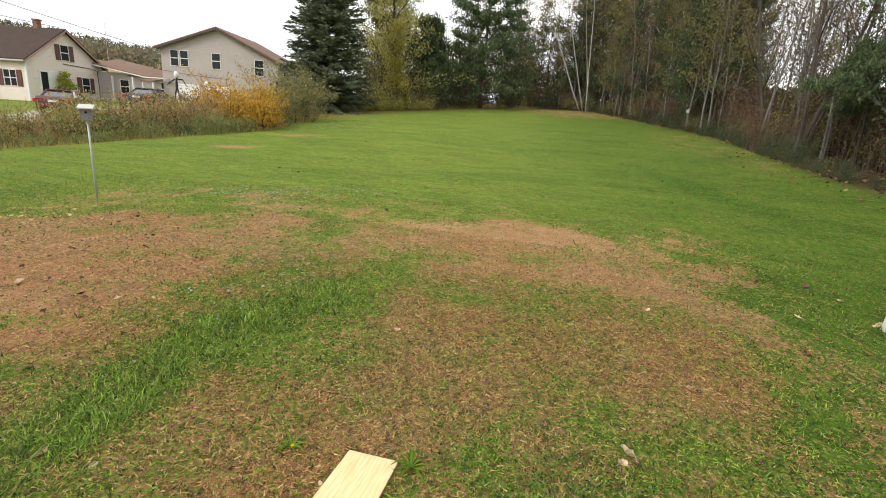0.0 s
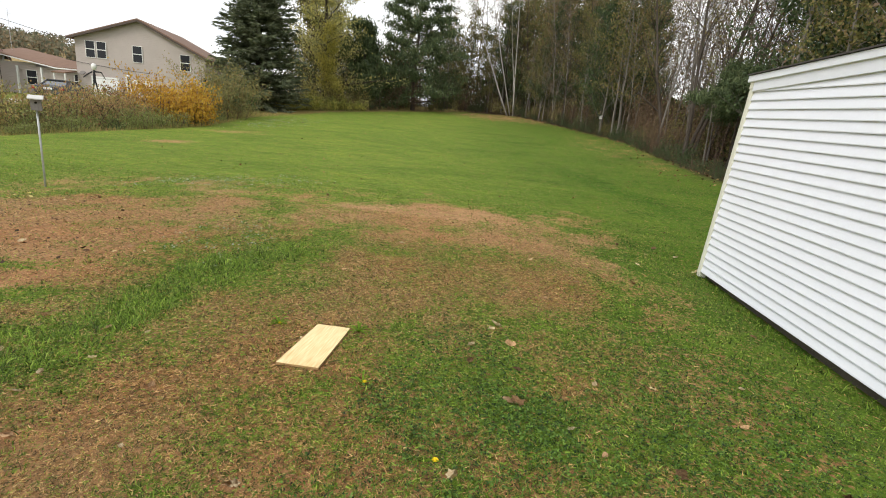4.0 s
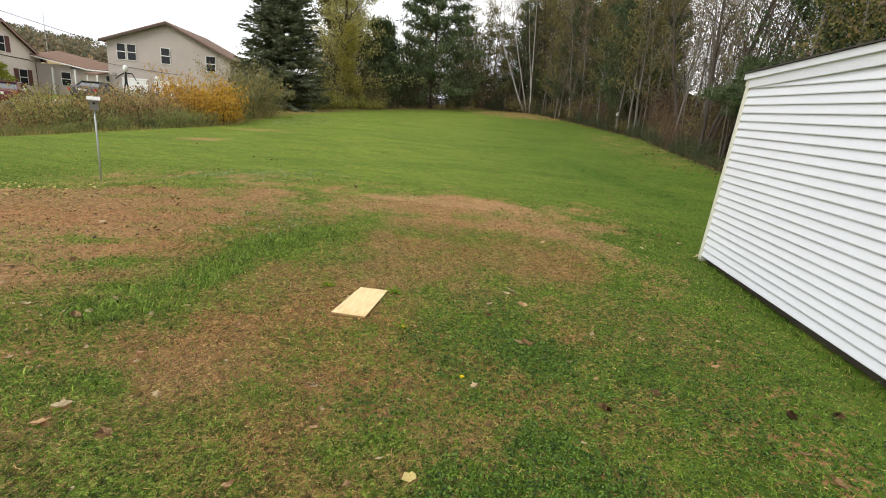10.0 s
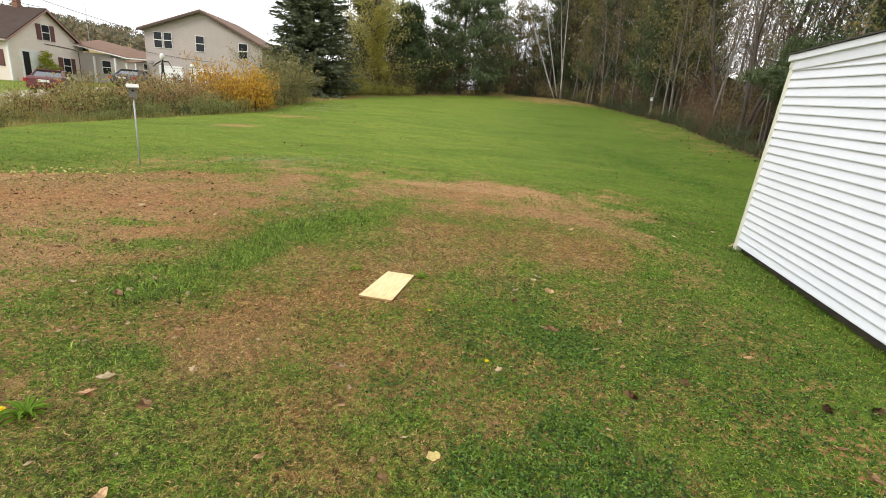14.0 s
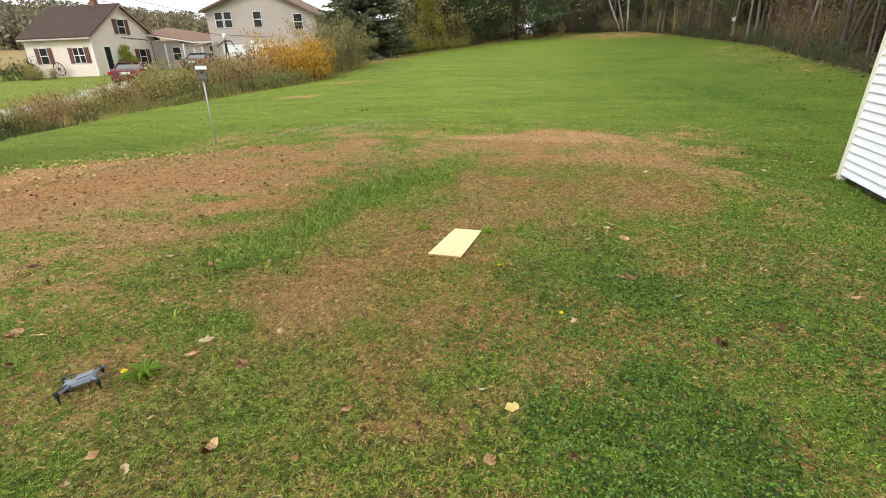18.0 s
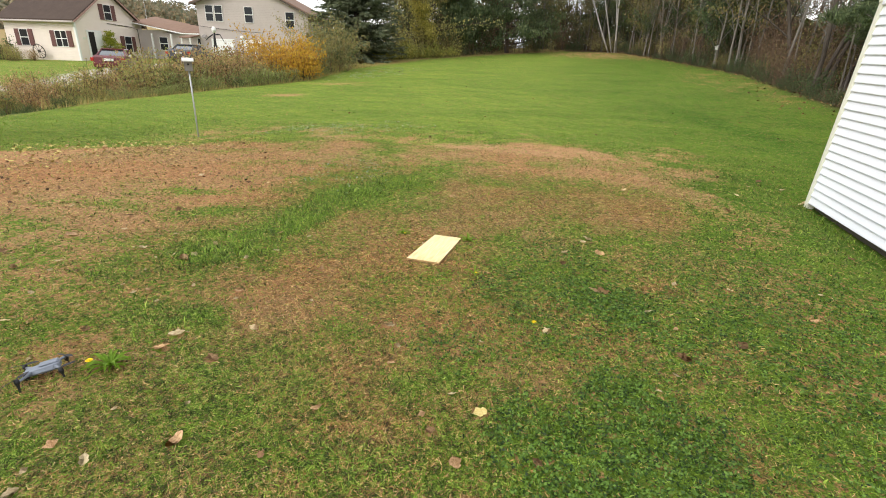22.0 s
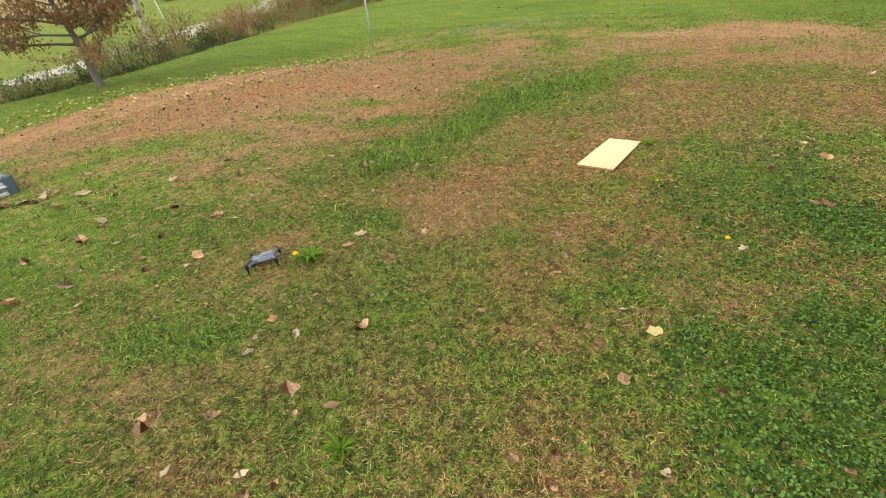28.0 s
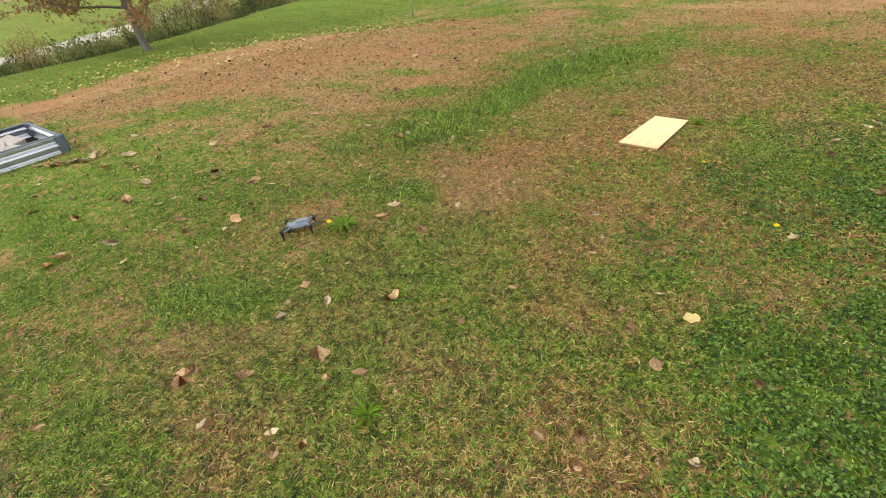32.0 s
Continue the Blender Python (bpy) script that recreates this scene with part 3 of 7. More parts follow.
PALE_B = ((0.42, -1.75, 0.036), (-1.14, -1.59, 0.033), (1.29, 0.48, 0.115), (1.13, 0.06, 0.067), (1.16, -1.29, 0.066), (0.83, -1.54, 0.031), (-0.17, -3.6, 0.057), (0.06, -3.46, 0.049), (-0.5, -3.02, 0.039), (-0.44, -3.1, 0.049), (0.28, -3.08, 0.022), (-0.51, -2.66, 0.03), (-0.25, -2.52, 0.028), (-0.35, -2.91, 0.049), (0.82, -2.03, 0.042), (1.11, -2.78, 0.032), (1.19, -2.72, 0.041), (1.74, -0.77, 0.048), (2.33, -0.16, 0.048), (1.95, -0.23, 0.046), (2.98, 0.08, 0.053), (1.84, -1.45, 0.04), (1.75, -1.63, 0.038), (0.01, 2.63, 0.095), (-0.75, -2.1, 0.086), (-0.41, -1.89, 0.063), (1.63, 2.63, 0.058), (2.38, 4.35, 0.079), (3.32, 3.95, 0.062), (3.85, 4.27, 0.084))
PALE_C = ((3.04, 3.24, 0.069), (3.97, 3.76, 0.111), (2.09, 1.98, 0.073), (1.26, 0.39, 0.068), (-3.9, 1.77, 0.06), (-3.49, 0.91, 0.091))
BROWN_A = ((-3.08, -2.8, 0.088), (-3.33, -2.95, 0.104), (-2.46, -3.07, 0.12), (-1.81, -2.97, 0.074), (-1.49, -2.76, 0.084), (-1.39, -2.82, 0.052), (-2.01, -3.6, 0.12), (-1.97, -3.68, 0.109), (-2.96, -3.54, 0.085), (-2.49, -3.39, 0.086), (-2.04, -2.44, 0.054), (-1.91, -2.39, 0.097), (-1.97, -2.75, 0.069), (-0.54, -2.9, 0.052), (-2.67, -2.24, 0.074), (-2.54, -1.62, 0.076), (-1.85, -1.32, 0.069), (-0.52, -1.02, 0.059), (-0.81, -1.54, 0.063), (-1.35, -1.75, 0.051), (-2.8, -1.23, 0.106), (0.45, -1.91, 0.052), (1.41, 0.17, 0.088), (1.41, -0.6, 0.089), (-0.44, -3.57, 0.079), (-0.48, -3.53, 0.059), (-0.45, -3.5, 0.048), (-0.26, -3.38, 0.07), (-0.1, -3.14, 0.082), (0.14, -3.5, 0.047))
BROWN_B = ((0.19, -3.42, 0.038), (-0.67, -4.0, 0.057), (0.01, -3.2, 0.032), (-0.12, -2.71, 0.079), (0.29, -2.34, 0.052), (0.1, -3.1, 0.059), (0.78, -2.92, 0.044), (0.89, -2.84, 0.044), (0.96, -2.42, 0.064), (0.74, -2.21, 0.035), (1.62, -2.43, 0.041), (0.93, -2.94, 0.039), (1.89, -0.95, 0.054), (2.91, -1.33, 0.063), (2.77, -0.43, 0.066), (-0.72, -2.23, 0.084), (-0.4, -2.21, 0.085), (-1.55, -1.27, 0.12), (-0.27, 1.31, 0.059), (3.01, 2.73, 0.077), (1.73, 1.31, 0.044), (-2.52, 1.17, 0.081), (-2.06, -0.02, 0.092), (-1.78, -0.44, 0.074), (-1.26, -0.5, 0.087))
DARK_A = ((3.03, -0.94, 0.09), (3.36, -0.81, 0.085), (2.95, -1.53, 0.085), (-2.36, -2.47, 0.068), (-1.42, -2.65, 0.061), (-1.62, -3.02, 0.062), (-2.17, -2.66, 0.037), (-2.88, -1.69, 0.092), (1.14, -0.19, 0.063), (1.46, -0.2, 0.072), (1.46, -0.6, 0.089), (0.24, -2.65, 0.043), (0.37, -2.86, 0.035), (0.81, -2.29, 0.058), (1.26, -2.3, 0.047), (2.6, 0.88, 0.048), (1.9, -1.27, 0.085), (3.19, -0.89, 0.045), (2.24, -0.99, 0.078), (3.65, 1.36, 0.07), (-1.12, 2.46, 0.073), (-2.58, -0.33, 0.083), (-2.84, -0.66, 0.09), (2.99, 4.33, 0.081), (3.59, 4.52, 0.102), (3.12, 3.9, 0.061), (2.77, 2.31, 0.082), (-2.7, 2.06, 0.067), (-2.6, 1.72, 0.063))
FLOWERS = ((1.065, -1.215), (-0.865, -2.495), (-0.27, -0.07), (0.55, -0.66))
BARE = [(x, y, 0.50 * size + 0.006) for rows in (PALE_A, PALE_B, PALE_C, BROWN_A, BROWN_B, DARK_A) for x, y, size in rows] + [(0.975, -2.10, 0.045)] + [(x + 0.01, y, 0.024) for x, y in FLOWERS]


def clear(xy):
    """Leaves and flowers lie on the turf: no blade stands up through them."""
    keep = np.ones(len(xy), bool)
    for x, y, gap in BARE:
        keep &= (xy[:, 0] - x) ** 2 + (xy[:, 1] - y) ** 2 > gap * gap
    return xy[keep]


def scatter(n, x0, x1, y0, y1, seed, keep):
    r = np.random.RandomState(seed)
    xy = np.stack([x0 + (x1 - x0) * r.rand(n), y0 + (y1 - y0) * r.rand(n)], -1)
    return clear(xy[r.rand(n) < keep(xy[:, 0], xy[:, 1])])


def off_things(x, y):
    """Nothing grows under the board or the shed."""
    board = (x > -0.01) & (x < 0.26) & (y > -0.62) & (y < 0.01)
    shed = (x > 3.94 + 0.037 * (3.5 - y)) & (y < 3.6)
    return ~(board | shed) * (1 - wildness(x, y))


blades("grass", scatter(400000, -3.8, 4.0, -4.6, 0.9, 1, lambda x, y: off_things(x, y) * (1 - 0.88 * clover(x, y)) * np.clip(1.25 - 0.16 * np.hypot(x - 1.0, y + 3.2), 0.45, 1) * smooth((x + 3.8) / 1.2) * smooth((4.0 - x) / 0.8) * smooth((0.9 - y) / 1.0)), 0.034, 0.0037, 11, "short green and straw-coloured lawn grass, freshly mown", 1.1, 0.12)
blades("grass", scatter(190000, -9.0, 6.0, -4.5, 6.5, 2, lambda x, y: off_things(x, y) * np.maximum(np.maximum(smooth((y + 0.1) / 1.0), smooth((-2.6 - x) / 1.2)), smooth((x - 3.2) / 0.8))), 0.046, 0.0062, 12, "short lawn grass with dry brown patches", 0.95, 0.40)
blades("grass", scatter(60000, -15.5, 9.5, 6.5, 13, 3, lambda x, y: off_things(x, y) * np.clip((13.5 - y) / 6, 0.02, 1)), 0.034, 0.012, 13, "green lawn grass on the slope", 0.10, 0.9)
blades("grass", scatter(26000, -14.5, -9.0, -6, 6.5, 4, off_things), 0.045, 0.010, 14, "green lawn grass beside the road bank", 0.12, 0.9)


def thatch(name, xy, length, width, seed, label, lift=0.10):
    """Fine strands lying at all angles low in the turf, one pointed sliver each."""
    r = np.random.RandomState(seed)
    n = len(xy)
    x, y = xy.T
    dry = dryness(x, y)
    is_dry = (r.rand(n) < np.clip(0.08 + 0.95 * dry, 0, 0.85)).astype(float)
    a = r.rand(n) * 2 * np.pi
    ln = length * (0.5 + r.rand(n))
    d = np.stack([np.cos(a), np.sin(a), 0.55 * r.rand(n) - 0.12], -1)
    q = np.stack([-np.sin(a), np.cos(a), 0.5 * r.randn(n)], -1) * (width * (0.6 + 0.8 * r.rand(n)))[:, None] / 2
    base = np.stack([x, y, ground_z(x, y) + 0.004 + 0.018 * r.rand(n)], -1)
    v = np.stack([base - q, base + q, base + d * ln[:, None]], 1).reshape(-1, 3)
    me = quick_mesh(name, v, np.arange(3 * n), np.full(n, 3), M_GRASS)
    col = np.zeros((n, 3, 4), np.float32)
    col[:, :, 0] = is_dry[:, None]
    col[:, :, 1] = ((1 - is_dry) * np.clip(0.25 + 0.6 * clover(x, y) + 0.5 * lush(x, y), 0, 1))[:, None]
    # low strands shifted darker, painting in the shade between the blades
    col[:, :, 2] = np.clip(lift - 0.22 + 1.3 * (vnoise(x, y, 58) - 0.5) + 1.2 * r.rand(n), 0, 0.80)[:, None]
    col[:, :, 3] = 1
    at = me.color_attributes.new("dry", "FLOAT_COLOR", "POINT")
    at.data.foreach_set("color", col.ravel())
    return tagged(new(name, me), label, "grass", kind="stuff")


thatch("thatch", scatter(440000, -2.8, 3.4, -4.3, -0.1, 6, lambda x, y: off_things(x, y) * (1 - 0.85 * clover(x, y)) * np.clip(1.45 - 0.22 * np.hypot(x - 0.9, y + 3.2), 0.3, 1) * smooth((x + 2.8) / 1.4) * smooth((3.4 - x) / 1.3) * smooth((-0.1 - y) / 1.6)), 0.021, 0.0032, 15, "fine tangle of straw and green strands low in the turf")
thatch("thatch", scatter(190000, -6.5, 4.0, -3.0, 4.5, 7, lambda x, y: off_things(x, y) * np.maximum(smooth((y + 1.7) / 1.6), smooth((-1.4 - x) / 1.4)) * np.clip(0.3 + dryness(x, y), 0, 1)), 0.030, 0.0052, 16, "dry straw-coloured strands lying on the lawn")

thatch("thatch", scatter(300000, -0.9, 2.5, -4.2, -1.6, 8, lambda x, y: off_things(x, y) * (1 - 0.85 * clover(x, y)) * smooth((x + 0.9) / 0.6) * smooth((2.5 - x) / 0.5) * smooth((-1.6 - y) / 0.7)), 0.019, 0.0030, 17, "fine short strands filling the turf")

thatch("thatch", scatter(300000, -2.6, 2.8, -1.7, 3.4, 9, lambda x, y: off_things(x, y) * np.clip(0.25 + 1.3 * dryness(x, y), 0, 1) * smooth((x + 2.6) / 0.8) * smooth((2.8 - x) / 0.8) * smooth((y + 1.7) / 0.8) * smooth((3.4 - y) / 1.5)), 0.027, 0.0046, 18, "short dry strands of the brown patch round the board", 0.24)
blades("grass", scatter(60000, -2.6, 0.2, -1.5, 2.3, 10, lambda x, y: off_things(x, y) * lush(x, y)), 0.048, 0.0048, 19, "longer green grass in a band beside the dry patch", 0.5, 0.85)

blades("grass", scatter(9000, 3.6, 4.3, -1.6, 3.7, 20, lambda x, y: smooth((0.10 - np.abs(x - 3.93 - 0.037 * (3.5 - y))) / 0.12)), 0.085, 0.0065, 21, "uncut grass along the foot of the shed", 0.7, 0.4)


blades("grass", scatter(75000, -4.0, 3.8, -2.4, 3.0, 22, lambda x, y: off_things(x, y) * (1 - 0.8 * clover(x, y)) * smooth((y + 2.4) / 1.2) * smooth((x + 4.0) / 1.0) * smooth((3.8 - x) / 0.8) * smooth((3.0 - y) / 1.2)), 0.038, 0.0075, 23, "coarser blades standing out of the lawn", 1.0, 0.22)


def leaf_cloud(name, centres, size, seed, material, flat=0.0, long=1.0):
    """Small bent leaves, one at each centre, turned at random; flat lays them level, long stretches them."""
    r = np.random.RandomState(seed)
    n = len(centres)
    a, t = r.rand(n) * 2 * np.pi, (r.rand(n) - 0.5) * np.pi * (1 - flat)
    u = np.stack([np.cos(a) * np.cos(t), np.sin(a) * np.cos(t), np.sin(t)], -1)
    w = r.randn(n, 3) * (1 - 0.8 * flat) + np.array([0, 0, 1.2 * flat])
    v = np.cross(u, w)
    v /= np.linalg.norm(v, axis=1, keepdims=True) + 1e-9
    nrm = np.cross(u, v)
    s = (np.asarray(size) * (0.6 + 0.8 * r.rand(n)))[:, None]
    c = np.asarray(centres)
    p = np.stack([c - u * s * 0.5 * long, c + v * s * 0.3 + nrm * s * 0.08, c + u * s * 0.5 * long, c - v * s * 0.3 + nrm * s * 0.08], 1).reshape(-1, 3)
    return quick_mesh(name, p, (np.arange(n) * 4)[:, None] + np.array([0, 1, 2, 3]), np.full(n, 4), material)


# clover: three leaflets to a stalk
M_CLOVER = leafy("clover_leaf", ((0.014, 0.034, 0.005), (0.045, 0.098, 0.011), (0.088, 0.170, 0.020), (0.150, 0.262, 0.042)), 0.5, 0.2)
pts = scatter(130000, -1.0, 4.0, -4.0, 1.0, 5, lambda x, y: off_things(x, y) * np.clip(clover(x, y) * 0.95, 0, 1))
r = np.random.RandomState(31)
hgt = 0.004 + 0.042 * r.rand(len(pts)) * (0.35 + 1.1 * vnoise(pts[:, 0], pts[:, 1], 17))
stalk = np.stack([pts[:, 0], pts[:, 1], ground_z(pts[:, 0], pts[:, 1]) + hgt], -1)
ang = r.rand(len(pts)) * 6.28
three = np.concatenate([stalk + np.stack([0.008 * np.cos(ang + k * 2.094), 0.008 * np.sin(ang + k * 2.094), 0 * ang], -1) for k in range(3)])
tagged(new("clover", leaf_cloud("clover", three, 0.0160, 32, M_CLOVER, 0.62, 0.85)), "dense green clover patch in the lawn", "clover", kind="stuff")

# pale silvery weeds spread through the lawn
M_PALE_WEED = leafy("silvery_weed", ((0.24, 0.30, 0.16), (0.34, 0.39, 0.26), (0.44, 0.47, 0.37), (0.20, 0.28, 0.10)), 0.6, 0.2)
for x0, x1, y0, y1, seed, many, big, where in ((-6.5, -2.2, 4.0, 8.5, 51, 9000, 0.030, (-4.3, 5.9, 1.7, 0.75, 25)), (-13.2, -8.5, 17, 26, 52, 6000, 0.05, (-11.2, 21.8, 1.3, 3.6, 0)), (-2.6, -1.2, 0.8, 3.0, 53, 1600, 0.024, (-1.9, 1.9, 0.5, 0.8, 20))):
    pts = scatter(many, x0, x1, y0, y1, seed, lambda x, y: 0.75 * blob(x, y, *where, 0.6) * np.clip(3.0 * (fbm(x, y, 2.8) - 0.36), 0, 1))
    c = np.stack([pts[:, 0], pts[:, 1], ground_z(pts[:, 0], pts[:, 1]) + 0.025 + 0.02 * np.random.RandomState(seed).rand(len(pts))], -1)
    tagged(new("pale_weeds", leaf_cloud("pale_weeds", c, big, seed, M_PALE_WEED, 0.6)), "pale silvery green weeds spread through the lawn", "weeds", kind="stuff")


# ---------------------------------------------------------------- the shed
M_VINYL = surface("white_vinyl", (0.82, 0.845, 0.91), (0.75, 0.775, 0.84), 1.2, 0.45, 0.0, 0.4, 0.9, 35.0, 0.05, 0.001)
M_TRIM = surface("cream_trim", (0.78, 0.78, 0.70), (0.62, 0.62, 0.50), 3.0, 0.5, 0.0, 0.4, 0.9, 40.0, 0.06, 0.001)
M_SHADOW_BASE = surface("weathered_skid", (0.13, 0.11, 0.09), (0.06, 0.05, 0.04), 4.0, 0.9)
M_SHINGLE = surface("dark_shingle", (0.10, 0.09, 0.085), (0.05, 0.045, 0.043), 8.0, 0.95, 0.0, 0.2, 0.8, 90.0, 0.6, 0.006)

shed = empty("shed", pose(4.005, 3.56, 0, 0, 0, 2.14), "white vinyl-sided garden shed with cream corner trim", "shed")
SHED_LONG, SHED_WIDE, Z0, Z1, COURSE = 5.0, 3.0, -0.105, 2.345, 0.1021


def settled(bm, drop=0.0):
    """The old shed leans along its length, and its siding has sagged a little towards the far end."""
    for v in bm.verts:
        v.co.y += 0.152 - 0.1127 * v.co.z
        v.co.z = Z0 + (v.co.z - Z0) * (1 + drop * v.co.y) if v.co.z > Z0 else v.co.z
    return bm


bm = bmesh.new()
box(bm, 0.02, SHED_WIDE, -SHED_LONG, -0.02, Z0, Z1 - 0.02)
wall = part("wall", settled(bm), M_VINYL, shed)
for k in range(24):
    bm = bmesh.new()
    z = Z0 + k * COURSE
    prof = ((0.0205, 0.0), (-0.009, 0.0), (-0.0105, 0.010), (0.008, COURSE - 0.002), (0.0205, COURSE - 0.002))
    a = [bm.verts.new((px, -0.075, z + pz)) for px, pz in prof]
    c = [bm.verts.new((px, -SHED_LONG + 0.06, z + pz)) for px, pz in prof]
    bm.faces.new(a[::-1])
    bm.faces.new(c)
    for i in range(5):
        bm.faces.new((a[i], a[(i + 1) % 5], c[(i + 1) % 5], c[i]))
    bmesh.ops.recalc_face_normals(bm, faces=bm.faces)
    part("siding_board", settled(bm, 0.0185), M_VINYL, wall)
bm = bmesh.new()
box(bm, -0.014, 0.075, -0.08, 0.014, Z0 - 0.13, Z1 - 0.01, 0.006)
part("corner_trim", settled(bm), M_TRIM, shed, "cream corner trim")
bm = bmesh.new()
box(bm, -0.014, 0.075, -SHED_LONG - 0.014, -SHED_LONG + 0.075, Z0 - 0.02, Z1 - 0.01, 0.006)
part("corner_trim", settled(bm), M_TRIM, shed)
bm = bmesh.new()
box(bm, -0.024, 0.02, -SHED_LONG - 0.08, -0.075, Z1 - 0.105, Z1 + 0.012, 0.004)
part("frieze_board", settled(bm), M_VINYL, shed)
bm = bmesh.new()
box(bm, -0.024, 0.05, -0.074, 0.016, Z1 - 0.075, Z1 + 0.012, 0.006)
part("corner_block", settled(bm), M_TRIM, shed, "cream block under the roof corner")
bm = bmesh.new()
box(bm, -0.048, -0.020, -SHED_LONG - 0.1, 0.045, Z1 + 0.004, Z1 + 0.082, 0.005)
part("fascia", settled(bm), M_VINYL, shed, "white fascia board under the roof edge")
bm = bmesh.new()
box(bm, -0.020, 0.02, -SHED_LONG - 0.1, 0.04, Z1 + 0.014, Z1 + 0.04)
part("soffit", settled(bm), M_VINYL, shed)
bm = bmesh.new()
prism(bm, [(-0.066, Z1 + 0.084), (SHED_WIDE / 2, Z1 + 0.36), (SHED_WIDE + 0.11, Z1 + 0.084), (SHED_WIDE + 0.11, Z1 + 0.098), (SHED_WIDE / 2, Z1 + 0.376), (-0.066, Z1 + 0.098)][::-1], SHED_LONG + 0.17, Matrix.Translation((0, -SHED_LONG - 0.12, 0)))
part("roof", settled(bm), M_SHINGLE, shed, "dark shingled roof")
bm = bmesh.new()
prism(bm, [(0.05, Z1 - 0.02), (SHED_WIDE - 0.05, Z1 - 0.02), (SHED_WIDE / 2, Z1 + 0.33)], SHED_LONG - 0.1, Matrix.Translation((0, -SHED_LONG + 0.05, 0)))
part("gable_wall", settled(bm), M_VINYL, shed)
for k in range(3):
    bm = bmesh.new()
    box(bm, 0.10 + k * 1.35, 0.24 + k * 1.35, -SHED_LONG + 0.02, -0.03, Z0 - 0.16, Z0 - 0.005, 0.01)
    part("skid", settled(bm), M_SHADOW_BASE, shed)

# ---------------------------------------------------------------- the board
def plywood():
    mat, nt, b = shader("pine_board", 0.6, 0.0, 0.3)
    grain = noise_node(nt, 9.0, 5.0, 0.6, None, (9, 0.7, 4))
    knots = noise_node(nt, 3.0, 2.0, 0.5, None, (1.5, 0.9, 1))
    col = ramp(nt, grain, ((0.3, (0.60, 0.43, 0.20)), (0.55, (0.74, 0.58, 0.31)), (0.75, (0.82, 0.68, 0.42))))
    col = mix(nt, 0.6, col, ramp(nt, knots, ((0.35, (0.80, 0.68, 0.50)), (0.5, (1.0, 1.0, 1.0)))), "MULTIPLY")
    nt.links.new(col, b.inputs["Base Color"])
    bump(nt, b, grain, 0.15, 0.001)
    return mat


M_BOARD = plywood()
M_BOARD_EDGE = surface("cut_board_edge", (0.42, 0.27, 0.12), (0.28, 0.17, 0.07), 30.0, 0.8)
bm = bmesh.new()
outline = ((0.0, 0.0), (0.245, 0.008), (0.252, -0.60), (-0.016, -0.609))
lo = [bm.verts.new((x, y, 0.006)) for x, y in outline]
hi = [bm.verts.new((x, y, 0.024)) for x, y in outline]
bm.faces.new(hi[::-1])
bm.faces.new(lo)
for i in range(4):
    bm.faces.new((hi[i], hi[(i + 1) % 4], lo[(i + 1) % 4], lo[i]))
bmesh.ops.recalc_face_normals(bm, faces=bm.faces)
bmesh.ops.bevel(bm, geom=bm.edges[:], offset=0.002, segments=1, affect="EDGES")
board = part("landing_board", bm, M_BOARD)
board.data.materials.append(M_BOARD_EDGE)
for p in board.data.polygons:
    p.material_index = 0 if p.normal.z > 0.7 else 1
tagged(board, "pale rectangular plywood board lying on the dry grass", "board")

# ---------------------------------------------------------------- bird house on a pole
M_STEEL = surface("galvanised_steel", (0.52, 0.53, 0.53), (0.36, 0.37, 0.37), 6.0, 0.55, 0.35, 0.5, 0.8, 50.0, 0.08, 0.001)
M_GREYWOOD = surface("weathered_grey_wood", (0.27, 0.25, 0.23), (0.14, 0.13, 0.12), 9.0, 0.9, 0.0, 0.2, 0.9, 70.0, 0.4, 0.002, (1, 1, 0.15))
M_PALEWOOD = surface("pale_roof_wood", (0.62, 0.61, 0.57), (0.44, 0.43, 0.40), 9.0, 0.85)
M_HOLE = surface("dark_hole", (0.012, 0.01, 0.01), (0.006, 0.005, 0.005), 9.0, 1.0)


def bird_house(place, height, turn, lean, label, white=False):
    e = empty("bird_house", pose(place[0], place[1], gz(*place), 0, lean, turn), label, "bird house")
    bm = bmesh.new()
    tube(bm, [(0, 0, -0.12), (0, 0, height * 0.5), (0, 0, height)], [0.0165, 0.0165, 0.016], 10)
    part("pole", bm, M_STEEL if not white else M_GREYWOOD, e, smoothed=True)
    w, d, h = 0.075, 0.085, 0.23
    bm = bmesh.new()
    prism(bm, [(-d, 0), (d, 0), (d, h * 0.84), (-d, h)], 2 * w, Matrix.Translation((0, -w, height - 0.06)))
    part("box", bm, M_GREYWOOD if not white else M_PALEWOOD, e)
    bm = bmesh.new()
    prism(bm, [(-d - 0.035, h + 0.008), (d + 0.06, h * 0.80), (d + 0.06, h * 0.80 + 0.018), (-d - 0.035, h + 0.026)][::-1], 2 * w + 0.07, Matrix.Translation((0, -w - 0.035, height - 0.06)))
    part("roof", bm, M_PALEWOOD, e, "pale slanted roof board")
    # near-black disc on the closed box, its colour standing for the hole's shade
    bm = bmesh.new()
    tube(bm, [(d - 0.002, 0, height + 0.07), (d + 0.003, 0, height + 0.07)], [0.019, 0.019], 12)
    part("entrance_hole", bm, M_HOLE, e)
    return e


bird_house((-7.14, 4.54), 1.42, -45, 0.6, "weathered grey bird house on a galvanised pole")

# ---------------------------------------------------------------- raised garden bed
M_CORR = surface("corrugated_zinc", (0.66, 0.68, 0.70), (0.48, 0.50, 0.53), 4.0, 0.30, 0.9, 0.5, 0.8, 60.0, 0.05, 0.001)
M_POST = surface("grey_blue_plastic", (0.13, 0.16, 0.19), (0.09, 0.11, 0.13), 8.0, 0.5)
